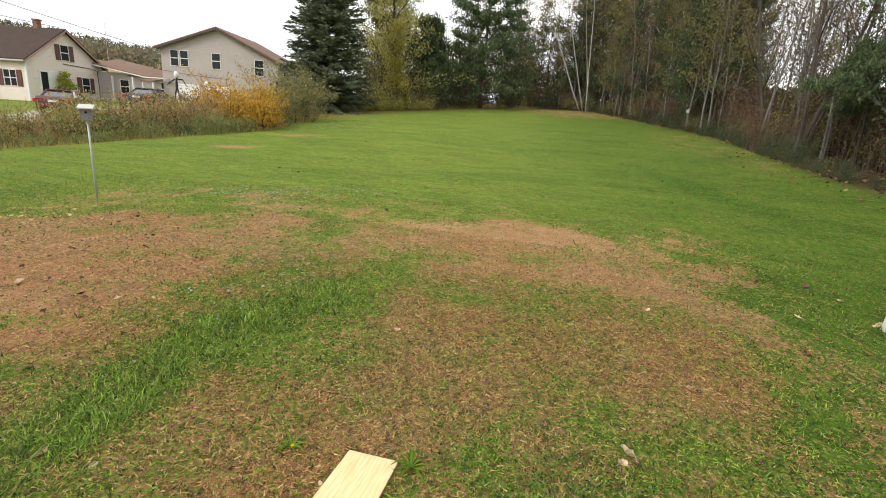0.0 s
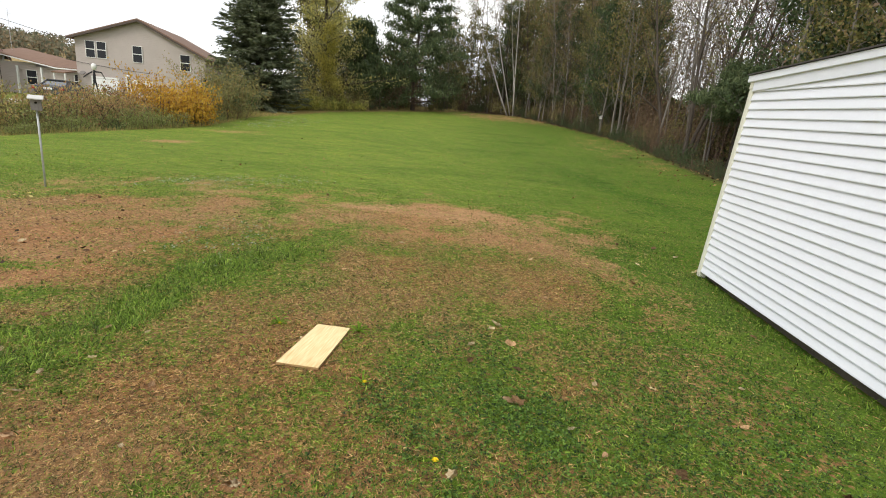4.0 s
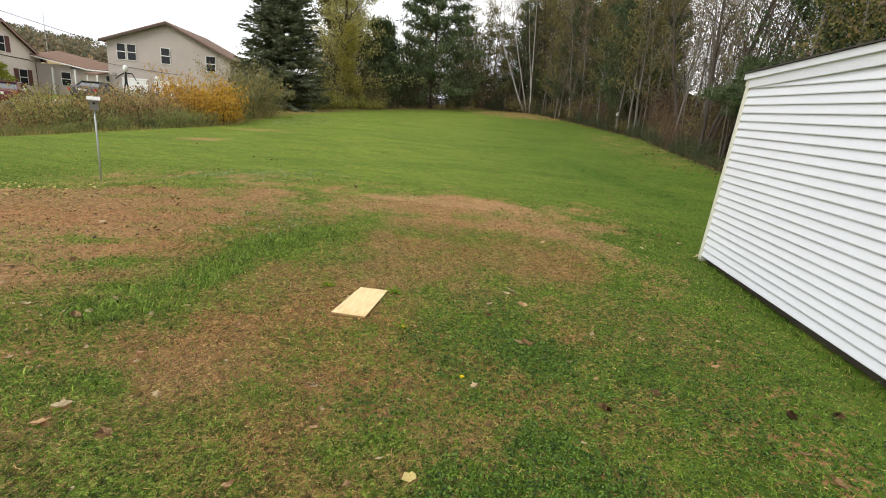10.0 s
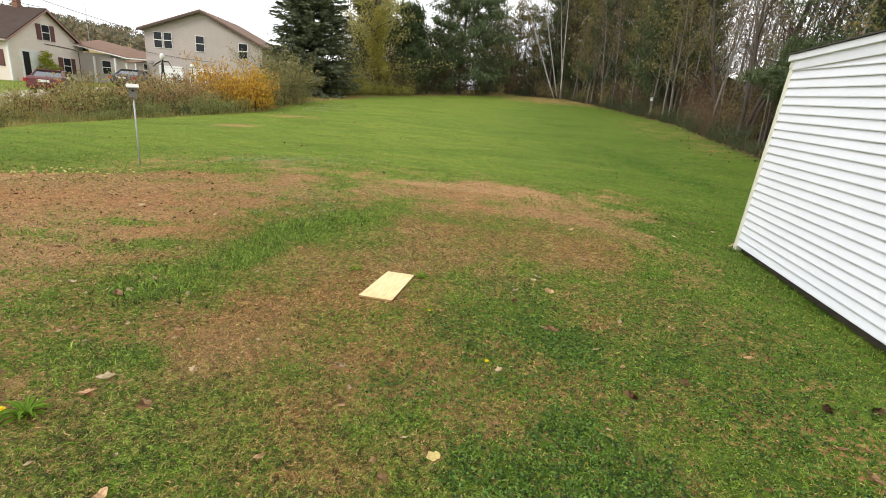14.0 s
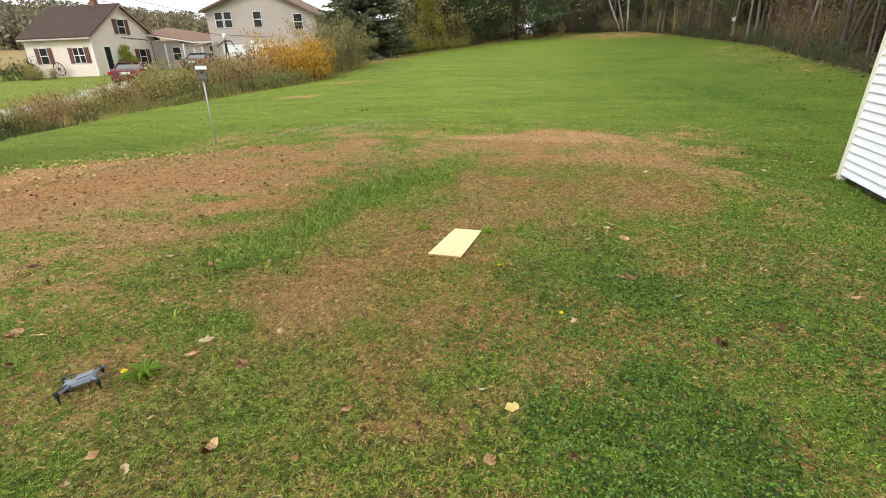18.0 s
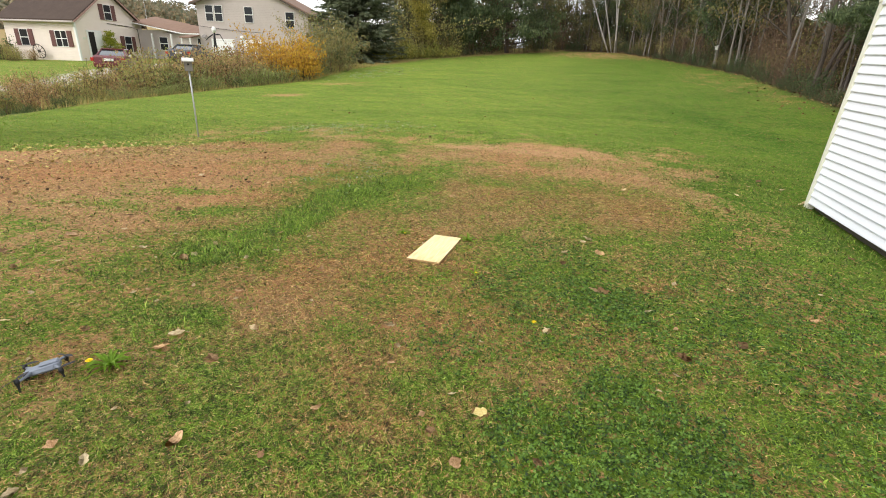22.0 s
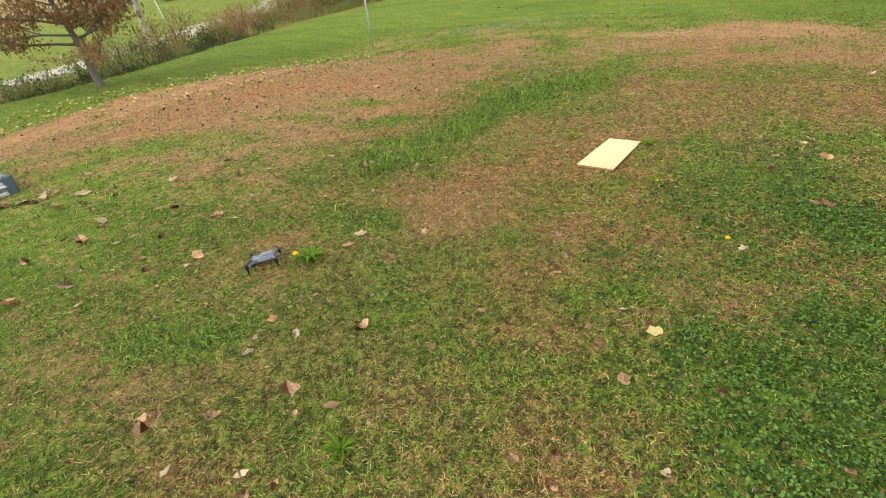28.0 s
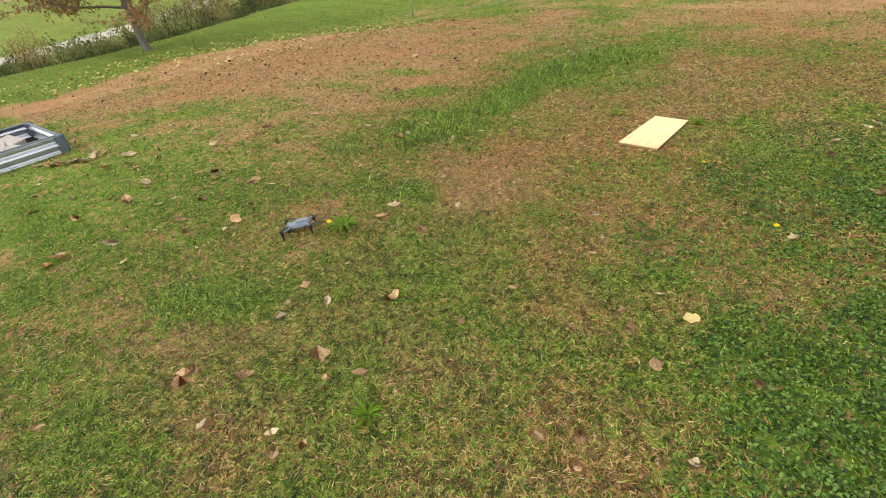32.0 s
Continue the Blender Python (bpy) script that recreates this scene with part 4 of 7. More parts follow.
M_SOIL = surface("dark_soil", (0.045, 0.035, 0.025), (0.018, 0.014, 0.010), 14.0, 1.0, 0.0, 0.1, 0.9, 70.0, 1.0, 0.02)
M_PAVER = surface("pale_paver", (0.44, 0.40, 0.36), (0.30, 0.26, 0.23), 9.0, 0.9)
BED = (-4.66, -3.34)
bed = empty("raised_garden_bed", pose(BED[0], BED[1], gz(*BED) - 0.01, 0, 0, 5), "low galvanised corrugated raised garden bed, nearly empty", "garden bed")
BX, BY, BH = 0.42, 0.30, 0.17


def corrugated(length, m, name):
    bm = bmesh.new()
    rows = []
    steps = 24
    for i in range(steps + 1):
        z = BH * i / steps
        off = 0.016 * math.cos(2 * math.pi * 2 * i / steps)
        rows.append((off, z))
    outer = [(o, z) for o, z in rows] + [(o - 0.006, z) for o, z in rows[::-1]]
    a = [bm.verts.new((-length / 2, o, z)) for o, z in outer]
    c = [bm.verts.new((length / 2, o, z)) for o, z in outer]
    k = len(outer)
    for i in range(k):
        bm.faces.new((a[i], a[(i + 1) % k], c[(i + 1) % k], c[i]))
    bmesh.ops.recalc_face_normals(bm, faces=bm.faces)
    bmesh.ops.transform(bm, matrix=m, verts=bm.verts)
    part(name, bm, M_CORR, bed, smoothed=True)


corrugated(2 * BX - 0.06, pose(0, -BY, 0, 0, 0, 180), "side_panel")
corrugated(2 * BX - 0.06, pose(0, BY, 0), "side_panel")
corrugated(2 * BY - 0.06, pose(BX, 0, 0, 0, 0, -90), "end_panel")
corrugated(2 * BY - 0.06, pose(-BX, 0, 0, 0, 0, 90), "end_panel")
for sx in (-1, 1):
    for sy in (-1, 1):
        bm = bmesh.new()
        box(bm, sx * BX - 0.04, sx * BX + 0.04, sy * BY - 0.022, sy * BY + 0.022, -0.01, BH + 0.012, 0.012)
        box(bm, sx * BX - 0.022, sx * BX + 0.022, sy * BY - 0.04, sy * BY + 0.04, -0.01, BH + 0.010, 0.012)
        part("corner_post", bm, M_POST, bed)
for sy in (-1, 1):
    bm = bmesh.new()
    box(bm, -BX, BX, sy * BY - 0.014, sy * BY + 0.014, BH - 0.004, BH + 0.012, 0.005)
    part("top_rail", bm, M_POST, bed)
for sx in (-1, 1):
    bm = bmesh.new()
    box(bm, sx * BX - 0.014, sx * BX + 0.014, -BY, BY, BH - 0.004, BH + 0.011, 0.005)
    part("top_rail", bm, M_POST, bed)
bm = bmesh.new()
bmesh.ops.create_grid(bm, x_segments=18, y_segments=10, size=1.0)
for v in bm.verts:
    v.co = Vector((v.co.x * (BX - 0.03), v.co.y * (BY - 0.03), 0.03 + 0.03 * noise.noise(Vector((v.co.x * 6, v.co.y * 4, 0)))))
part("soil", bm, M_SOIL, bed)
for i, (px, py, rz) in enumerate(((0.12, 0.02, 20), (-0.06, -0.08, -14), (-0.18, 0.06, 8))):
    bm = bmesh.new()
    box(bm, -0.15, 0.15, -0.07, 0.07, 0, 0.05, 0.008)
    pv = part("paver", bm, M_PAVER)
    pv.matrix_world = bed.matrix_world @ pose(px, py, 0.055 + 0.01 * i, 4 * i, 3, rz)
    tagged(pv, "pale concrete paver lying inside the garden bed", "paver", "pavers in the bed")

# ---------------------------------------------------------------- the drone, landed in the grass
M_DRONE = surface("slate_grey_plastic", (0.20, 0.225, 0.275), (0.14, 0.16, 0.195), 20.0, 0.38, 0.1, 0.5, 0.7, 120.0, 0.05, 0.0004)
M_BLACK = surface("black_plastic", (0.02, 0.02, 0.022), (0.012, 0.012, 0.013), 20.0, 0.45)
M_SILVER = surface("silver_plate", (0.55, 0.56, 0.57), (0.42, 0.43, 0.44), 20.0, 0.3, 0.7)
mat, nt, b = shader("lens_glass", 0.05, 0.0, 0.8)
b.inputs["Base Color"].default_value = (0.01, 0.012, 0.02, 1)
M_LENS = mat


def drone(place, turn):
    e = empty("drone", pose(place[0], place[1], gz(*place) + 0.040, 7, -9, turn) @ Matrix.Scale(0.74, 4), "slate grey quadcopter drone with unfolded arms, resting in the grass", "drone")
    bm = bmesh.new()
    box(bm, -0.042, 0.042, -0.095, 0.09, -0.012, 0.042, 0.014)
    for v in bm.verts:
        k = 1 - 0.35 * max(0.0, (v.co.z - 0.01) / 0.032) * (0.5 + abs(v.co.y) * 4)
        v.co.x *= k
        if v.co.y < -0.05:
            v.co.z = v.co.z * 0.8 + 0.004
    part("body", bm, M_DRONE, e, smoothed=False)
    bm = bmesh.new()
    box(bm, -0.03, 0.03, -0.02, 0.085, 0.034, 0.049, 0.007)
    part("battery", bm, M_DRONE, e)
    bm = bmesh.new()
    box(bm, -0.036, 0.036, -0.102, -0.09, -0.004, 0.026, 0.004)
    face = part("front_face", bm, M_BLACK, e)
    for sx in (-1, 1):
        bm = bmesh.new()
        tube(bm, [(sx * 0.022, -0.101, 0.014), (sx * 0.022, -0.106, 0.014)], [0.009, 0.007], 10)
        part("sensor", bm, M_SILVER, face)
    bm = bmesh.new()
    box(bm, -0.017, 0.017, -0.115, -0.082, -0.030, 0.0, 0.007)
    cam_unit = part("camera_unit", bm, M_BLACK, e)
    bm = bmesh.new()
    tube(bm, [(0, -0.114, -0.014), (0, -0.121, -0.014)], [0.011, 0.010], 14)
    part("lens", bm, M_LENS, cam_unit)
    for sx in (-1, 1):
        for sy, ay, mz in ((-1, -0.115, 0.012), (1, 0.10, -0.002)):
            mx = sx * (0.118 if sy < 0 else 0.108)
            bm = bmesh.new()
            tube(bm, [(sx * 0.034, sy * 0.062, 0.016), (sx * 0.085, sy * 0.09, 0.016), (mx, ay, mz)], [0.012, 0.0085, 0.0095], 8)
            arm = part("arm", bm, M_DRONE, e, smoothed=True)
            bm = bmesh.new()
            tube(bm, [(mx, ay, mz - 0.012), (mx, ay, mz + 0.004), (mx, ay, mz + 0.022)], [0.012, 0.0145, 0.0125], 12)
            part("motor", bm, M_BLACK, arm, smoothed=True)
            bm = bmesh.new()
            depth = -0.052 if sy < 0 else -0.048
            tube(bm, [(mx, ay, mz), (mx * 1.01, ay * 1.02, depth * 0.6), (mx * 1.02, ay * 1.03, depth)], [0.010, 0.0065, 0.006], 8)
            part("leg", bm, M_BLACK, arm)
            for k in (0, 1):
                a = radians(35 * sx + 70 * sy + 180 * k)
                bm = bmesh.new()
                pts = []
                for s, w, tw in ((0.006, 0.004, 0.0), (0.03, 0.0105, 0.003), (0.065, 0.010, 0.002), (0.088, 0.004, 0.0)):
                    cx, cy = mx + s * math.cos(a), ay + s * math.sin(a)
                    pts.append(((cx - w * math.sin(a), cy + w * math.cos(a), mz + 0.026 + tw), (cx + w * math.sin(a), cy - w * math.cos(a), mz + 0.026 - tw)))
                top = [[bm.verts.new(p) for p in row] for row in pts]
                bot = [[bm.verts.new((p[0], p[1], p[2] - 0.0016)) for p in row] for row in pts]
                for i in range(3):
                    bm.faces.new((top[i][0], top[i][1], top[i + 1][1], top[i + 1][0]))
                    bm.faces.new((bot[i][0], bot[i + 1][0], bot[i + 1][1], bot[i][1]))
                    for s in (0, 1):
                        bm.faces.new((top[i][s], top[i + 1][s], bot[i + 1][s], bot[i][s]))
                part("propeller_blade", bm, M_BLACK, arm)
    return e


drone((-1.02, -2.60), -40)

# ---------------------------------------------------------------- fallen leaves, flowers, weeds
def leaf_shape(seed, curl):
    """A dry leaf of unit length: pointed oval with a bent midrib, lobed edge, stalk and thickness."""
    r = random.Random(seed)
    bm = bmesh.new()
    ribs = []
    n = 7
    for i in range(n):
        t = i / (n - 1)
        half = 0.36 * math.sin(math.pi * min(1, t * 0.92 + 0.05)) ** 0.8 * (1 + r.uniform(-0.34, 0.30))
        z = curl * (0.25 * (t - 0.5) ** 2 * 4 - 0.1) + r.uniform(-0.02, 0.02)
        lift = curl * r.uniform(0.3, 0.9) * half
        ribs.append((bm.verts.new((t - 0.5, half, z + lift)), bm.verts.new((t - 0.5, 0, z)), bm.verts.new((t - 0.5, -half * r.uniform(0.75, 1.15), z + lift * 0.8))))
    for a, c in zip(ribs, ribs[1:]):
        bm.faces.new((a[0], a[1], c[1], c[0]))
        bm.faces.new((a[1], a[2], c[2], c[1]))
    bmesh.ops.solidify(bm, geom=bm.faces[:], thickness=0.012)
    tube(bm, [(-0.5, 0, ribs[0][1].co.z), (-0.72, 0.03, 0.02), (-0.86, 0.02, 0.05)], [0.012, 0.010, 0.008], 4)
    return bm


def leaf_material(name, light, mid, dark, low=0.70):
    mat, nt, b = shader(name, 0.9, 0.0, 0.1)
    info = nt.nodes.new("ShaderNodeObjectInfo")
    veins = noise_node(nt, 5.0, 4.0, 0.6, None, (1, 3, 1))
    col = ramp(nt, veins, ((0.3, dark), (0.5, mid), (0.7, light)))
    tint = ramp(nt, info.outputs["Random"], ((0.0, (low, low * 0.95, low * 0.9)), (0.5, (0.94, 0.94, 0.92)), (1.0, (1.15, 1.1, 1.0))))
    nt.links.new(mix(nt, 1.0, col, tint, "MULTIPLY"), b.inputs["Base Color"])
    bump(nt, b, veins, 0.3, 0.01)
    return mat


M_LEAF = {"brown": leaf_material("brown_dry_leaf", (0.66, 0.46, 0.28), (0.50, 0.33, 0.19), (0.24, 0.15, 0.08), 0.72),
          "pale": leaf_material("pale_dry_leaf", (0.76, 0.66, 0.46), (0.60, 0.49, 0.31), (0.34, 0.25, 0.15), 0.75),
          "dark": leaf_material("dark_wet_leaf", (0.32, 0.20, 0.11), (0.21, 0.13, 0.07), (0.11, 0.07, 0.04)),
          "yellow": leaf_material("yellow_leaf", (0.90, 0.82, 0.46), (0.84, 0.74, 0.34), (0.70, 0.56, 0.20), 0.95)}
LEAF_LABEL = {"brown": "curled reddish-brown fallen leaf on the grass", "pale": "pale tan fallen leaf lying on the grass",
              "dark": "dark shrivelled fallen leaf on the grass", "yellow": "bright yellow fallen leaf lying flat on grass"}
LEAF_MESH = {}
for kind_name, mat in M_LEAF.items():
    LEAF_MESH[kind_name] = []
    for s in range(4):
        me = bpy.data.meshes.new("fallen_leaf")
        bm = leaf_shape(s * 7 + len(kind_name), 0.10 if kind_name == "yellow" else 0.20 + 0.17 * s)
        bm.to_mesh(me)
        bm.free()
        me.materials.append(mat)
        LEAF_MESH[kind_name].append(me)
rl = random.Random(5)


def drop_leaf(kind_name, x, y, size):
    ob = new("fallen_leaf", rl.choice(LEAF_MESH[kind_name]))
    ob.matrix_world = pose(x, y, gz(x, y) + 0.014 + 0.06 * size, rl.uniform(-20, 20), rl.uniform(-20, 20), rl.uniform(0, 360)) @ Matrix.Diagonal((size, size * 1.08, size * 1.12, 1))
    return tagged(ob, LEAF_LABEL[kind_name], "leaf", "fallen leaves on the lawn")


for kind_name, rows in (("pale", PALE_A), ("pale", PALE_B), ("pale", PALE_C), ("brown", BROWN_A), ("brown", BROWN_B), ("dark", DARK_A)):
    for row in rows:
        drop_leaf(kind_name, *row)
# leaves blown against the foot of the raised bed
for i in range(22):
    t = i / 21
    drop_leaf(rl.choice(("brown", "brown", "dark", "pale")), -4.02 + 0.28 * t + rl.uniform(-0.03, 0.05), -3.25 + 0.30 * t + rl.uniform(-0.05, 0.03), rl.uniform(0.045, 0.085))
golden = drop_leaf("yellow", 0.98, -2.10, 0.062)
golden.matrix_world = pose(0.975, -2.10, gz(0.98, -2.10) + 0.016, 4, -6, 35) @ Matrix.Diagonal((0.062, 0.088, 0.05, 1))
for _ in range(80):
    x, y = rl.uniform(-6.5, 3.4), rl.uniform(-3.6, 6.5)
    if float(off_things(np.array([x]), np.array([y]))[0]) > 0.5 and not (x > -1.3 and y < -1.5) and not (-5.5 < x < -4.0 and y < -2.8):
        drop_leaf(rl.choice(("brown", "pale", "dark", "pale", "brown")), x, y, rl.uniform(0.02, 0.045))

for _ in range(66):
    x, y = rl.uniform(-4.6, -1.2), rl.uniform(-3.5, -0.6)
    if not (-5.5 < x < -4.0 and y < -2.8):
        drop_leaf(rl.choice(("pale", "brown", "pale", "dark")), x, y, rl.uniform(0.025, 0.06))

# far leaves, too many to count
M_LITTER = leafy("leaf_litter", ((0.05, 0.03, 0.015), (0.12, 0.065, 0.03), (0.22, 0.12, 0.05), (0.30, 0.19, 0.08), (0.34, 0.25, 0.10)), 0.8, 0.1)
r = np.random.RandomState(77)


M_YELLOW_LITTER = leafy("yellow_leaf_litter", ((0.30, 0.22, 0.08), (0.48, 0.40, 0.12), (0.58, 0.50, 0.20), (0.30, 0.16, 0.08), (0.55, 0.46, 0.14)), 0.8, 0.1)


def litter(name, xy, size, seed, label, material=M_LITTER):
    c = np.stack([xy[:, 0], xy[:, 1], ground_z(xy[:, 0], xy[:, 1]) + 0.03 + 0.03 * np.random.RandomState(seed).rand(len(xy))], -1)
    tagged(new(name, leaf_cloud(name, c, size, seed, material, 0.7)), label, "leaves", kind="stuff")


litter("fallen_leaves", scatter(5200, -11.0, -3.5, -4.5, 5.0, 41, lambda x, y: np.clip(0.45 * blob(x, y, -7.0, 0.2, 3.2, 0.8, 64) + 0.55 * blob(x, y, -8.1, 0.9, 3.0, 0.7, 60, 0.5) + 0.25 * blob(x, y, -7.6, -1.0, 1.6, 3.4, -20), 0, 1)), 0.062, 42, "scattered yellow and brown leaves under the small tree", M_YELLOW_LITTER)
litter("fallen_leaves", scatter(1500, -8.5, -1.5, -2.5, 4.5, 47, lambda x, y: 0.8 * blob(x, y, -4.6, 0.8, 3.2, 1.7, 58)), 0.05, 48, "small brown leaves scattered over the dry patch")
litter("fallen_leaves", scatter(1800, -14, 9, 4, 50, 43, lambda x, y: (1 - wildness(x, y)) * 0.6), 0.06, 44, "scattered small fallen leaves on the far lawn")
litter("fallen_leaves", scatter(16000, -2, 16, 6, 62, 45, lambda x, y: np.clip(wildness(x, y) + 0.30 * blob(x, y, lawn_right(y) - 0.3, y, 1.5, 1, 0, 0.8), 0, 1) * (x > lawn_right(y) - 2.6)), 0.11, 46, "brown leaf litter along the edge of the woods")

M_ROSETTE = leafy("weed_leaf", ((0.22, 0.38, 0.035), (0.32, 0.50, 0.05), (0.42, 0.58, 0.09)), 0.5, 0.35)
M_PETAL = surface("dandelion_yellow", (0.85, 0.70, 0.02), (0.72, 0.52, 0.01), 60.0, 0.7)


def dandelion(x, y, leaves, size, flower, label, head=(0.01, 0.004, 0.016)):
    e = empty("dandelion", pose(x, y, gz(x, y)), label, "dandelion", "dandelions")
    rr = random.Random(int(abs(x * 100)) + leaves)
    for k in range(leaves):
        a, ln = 2 * math.pi * k / leaves + rr.uniform(-0.3, 0.3), size * rr.uniform(0.6, 1.1)
        bm = bmesh.new()
        rows = []
        for i in range(6):
            t = i / 5
            half = 0.085 * ln * (0.35 + math.sin(math.pi * t) * (1.0 if i % 2 else 0.6)) * (1 - 0.3 * t)
            rad, z = ln * t, 0.012 + (0.35 + 0.4 * (k % 3)) * 0.45 * ln * math.sin(2.2 * t)
            rows.append([bm.verts.new((rad * math.cos(a) + s * half * math.sin(a), rad * math.sin(a) - s * half * math.cos(a), z + abs(s) * 0.004)) for s in (-1, 0, 1)])
        for p, q in zip(rows, rows[1:]):
            for i in (0, 1):
                bm.faces.new((p[i], p[i + 1], q[i + 1], q[i]))
        bmesh.ops.solidify(bm, geom=bm.faces[:], thickness=0.0012)
        part("leaf", bm, M_ROSETTE, e)
    if flower:
        bm = bmesh.new()
        tube(bm, [(0, 0, 0), Vector(head) * 0.55 + Vector((0, 0, 0.004)), head], [0.003, 0.0025, 0.0025], 6)
        part("stalk", bm, M_ROSETTE, e)
        bm = bmesh.new()
        for ring, (count, rad, h) in enumerate(((14, 0.015, 0.0), (11, 0.011, 0.004), (7, 0.006, 0.007))):
            for k in range(count):
                a = 2 * math.pi * k / count + ring * 0.2
                c, s = math.cos(a), math.sin(a)
                w = 0.0035
                vs = [bm.verts.new(Vector(head) + Vector((0, 0, 0.001)) + Vector(p)) for p in ((w * s * 0.5, -w * c * 0.5, 0.0), (rad * c + w * s, rad * s - w * c, h + 0.003), (rad * 1.12 * c, rad * 1.12 * s, h + 0.004), (rad * c - w * s, rad * s + w * c, h + 0.003), (-w * s * 0.5, w * c * 0.5, 0.0))]
                bm.faces.new(vs)
        bmesh.ops.create_uvsphere(bm, u_segments=8, v_segments=5, radius=0.006, matrix=Matrix.Translation(Vector(head) + Vector((0, 0, 0.004))))
        part("flower", bm, M_PETAL, e, "bright yellow flower head")
    return e


dandelion(1.065, -1.215, 3, 0.05, True, "yellow dandelion flower in the short grass")
dandelion(-0.81, -2.44, 30, 0.115, True, "yellow dandelion with a bright green leaf rosette", (-0.055, -0.055, 0.062))
dandelion(-0.27, -0.07, 14, 0.085, True, "yellow dandelion with green leaves beside the board")
dandelion(0.28, -3.21, 24, 0.075, False, "green leaf rosette without a flower in the lawn")
dandelion(0.31, 0.0, 14, 0.10, False, "green leaf rosette at the corner of the board")
dandelion(0.55, -0.66, 7, 0.08, True, "small yellow dandelion near the plywood board")


# ---------------------------------------------------------------- trees and shrubs
M_BARK = surface("grey_brown_bark", (0.26, 0.238, 0.21), (0.11, 0.097, 0.083), 5.0, 0.95, 0.0, 0.15, 0.9, 40.0, 0.8, 0.02, (1, 1, 0.25))
M_DARKBARK = surface("dark_bark", (0.12, 0.10, 0.083), (0.04, 0.033, 0.027), 5.0, 0.95, 0.0, 0.15, 0.9, 40.0, 0.8, 0.02, (1, 1, 0.25))
M_BIRCH = surface("white_birch_bark", (0.50, 0.47, 0.42), (0.22, 0.20, 0.18), 3.0, 0.8, 0.0, 0.2, 0.55, 9.0, 0.3, 0.01, (1, 1, 0.6))
M_TWIG = surface("brown_twig", (0.16, 0.105, 0.07), (0.08, 0.055, 0.04), 9.0, 0.95)
OLIVE = ((0.10, 0.105, 0.035), (0.16, 0.155, 0.05), (0.23, 0.19, 0.07), (0.15, 0.16, 0.045), (0.28, 0.20, 0.09))
YELLOW = ((0.36, 0.345, 0.13), (0.52, 0.48, 0.16), (0.68, 0.60, 0.18), (0.40, 0.40, 0.19))
BROWN = ((0.12, 0.08, 0.05), (0.19, 0.125, 0.075), (0.26, 0.16, 0.095), (0.16, 0.13, 0.06))
GREEN = ((0.06, 0.095, 0.03), (0.10, 0.15, 0.04), (0.15, 0.19, 0.055), (0.08, 0.12, 0.045))
ORANGE = ((0.55, 0.30, 0.03), (0.70, 0.42, 0.05), (0.62, 0.45, 0.06), (0.45, 0.22, 0.04))
WEEDY = ((0.28, 0.29, 0.08), (0.43, 0.38, 0.13), (0.54, 0.42, 0.17), (0.26, 0.33, 0.09), (0.52, 0.30, 0.12), (0.33, 0.36, 0.10))
M_OLIVE, M_YELLOW, M_BROWN = leafy("olive_leaves", OLIVE), leafy("yellow_leaves", YELLOW, 0.6, 0.5), leafy("brown_leaves", BROWN)
M_GREENLEAF, M_ORANGE, M_WEEDY = leafy("green_leaves", GREEN), leafy("orange_leaves", ORANGE), leafy("weedy_leaves", WEEDY)
M_DULL_OLIVE = leafy("dull_olive_leaves", tuple(tuple(1.15 * c for c in k) for k in OLIVE))
M_DULL_BROWN = leafy("dull_brown_leaves", tuple(tuple(1.0 * c for c in k) for k in BROWN))
M_DULL_GREEN = leafy("dull_green_leaves", ((0.05, 0.08, 0.032), (0.075, 0.115, 0.042), (0.115, 0.15, 0.055), (0.065, 0.10, 0.045)))
M_GREYLEAF = leafy("grey_green_leaves", ((0.19, 0.20, 0.08), (0.27, 0.28, 0.11), (0.34, 0.32, 0.13), (0.36, 0.27, 0.10)))
M_SPRUCE = leafy("spruce_needles", ((0.12, 0.15, 0.09), (0.18, 0.21, 0.125), (0.23, 0.265, 0.15), (0.28, 0.30, 0.18)), 0.7, 0.35)
M_PINE = leafy("pine_needles", ((0.065, 0.095, 0.045), (0.095, 0.135, 0.058), (0.13, 0.175, 0.075), (0.17, 0.20, 0.09)), 0.7, 0.22)
M_REDLEAF = leafy("russet_leaves", ((0.24, 0.11, 0.06), (0.34, 0.16, 0.08), (0.26, 0.19, 0.07), (0.18, 0.18, 0.06), (0.42, 0.18, 0.09)))
M_HILL = leafy("hill_woods", ((0.17, 0.16, 0.11), (0.24, 0.20, 0.13), (0.30, 0.23, 0.14), (0.19, 0.19, 0.11), (0.14, 0.15, 0.10)), 0.9, 0.1)


def grown(r, start, way, length, n, wobble, lift=0.0):
    """Points along a branch that wanders, and bends up (lift > 0) or down."""
    p, d = Vector(start), Vector(way).normalized()
    out = [p.copy()]
    for _ in range(n):
        d = (d + Vector((r.uniform(-1, 1), r.uniform(-1, 1), r.uniform(-1, 1))) * wobble + Vector((0, 0, lift))).normalized()
        p = p + d * length / n
        out.append(p.copy())
    return out


def around(r, points, count, spread):
    """Leaf places near the outer two thirds of a twig."""
    out = []
    for _ in range(count):
        t = r.uniform(0.25, 1.0) * (len(points) - 1)
        i = min(int(t), len(points) - 2)
        p = points[i].lerp(points[i + 1], t - i)
        out.append(p + Vector((r.gauss(0, spread), r.gauss(0, spread), r.gauss(0, spread * 0.8))))
    return out


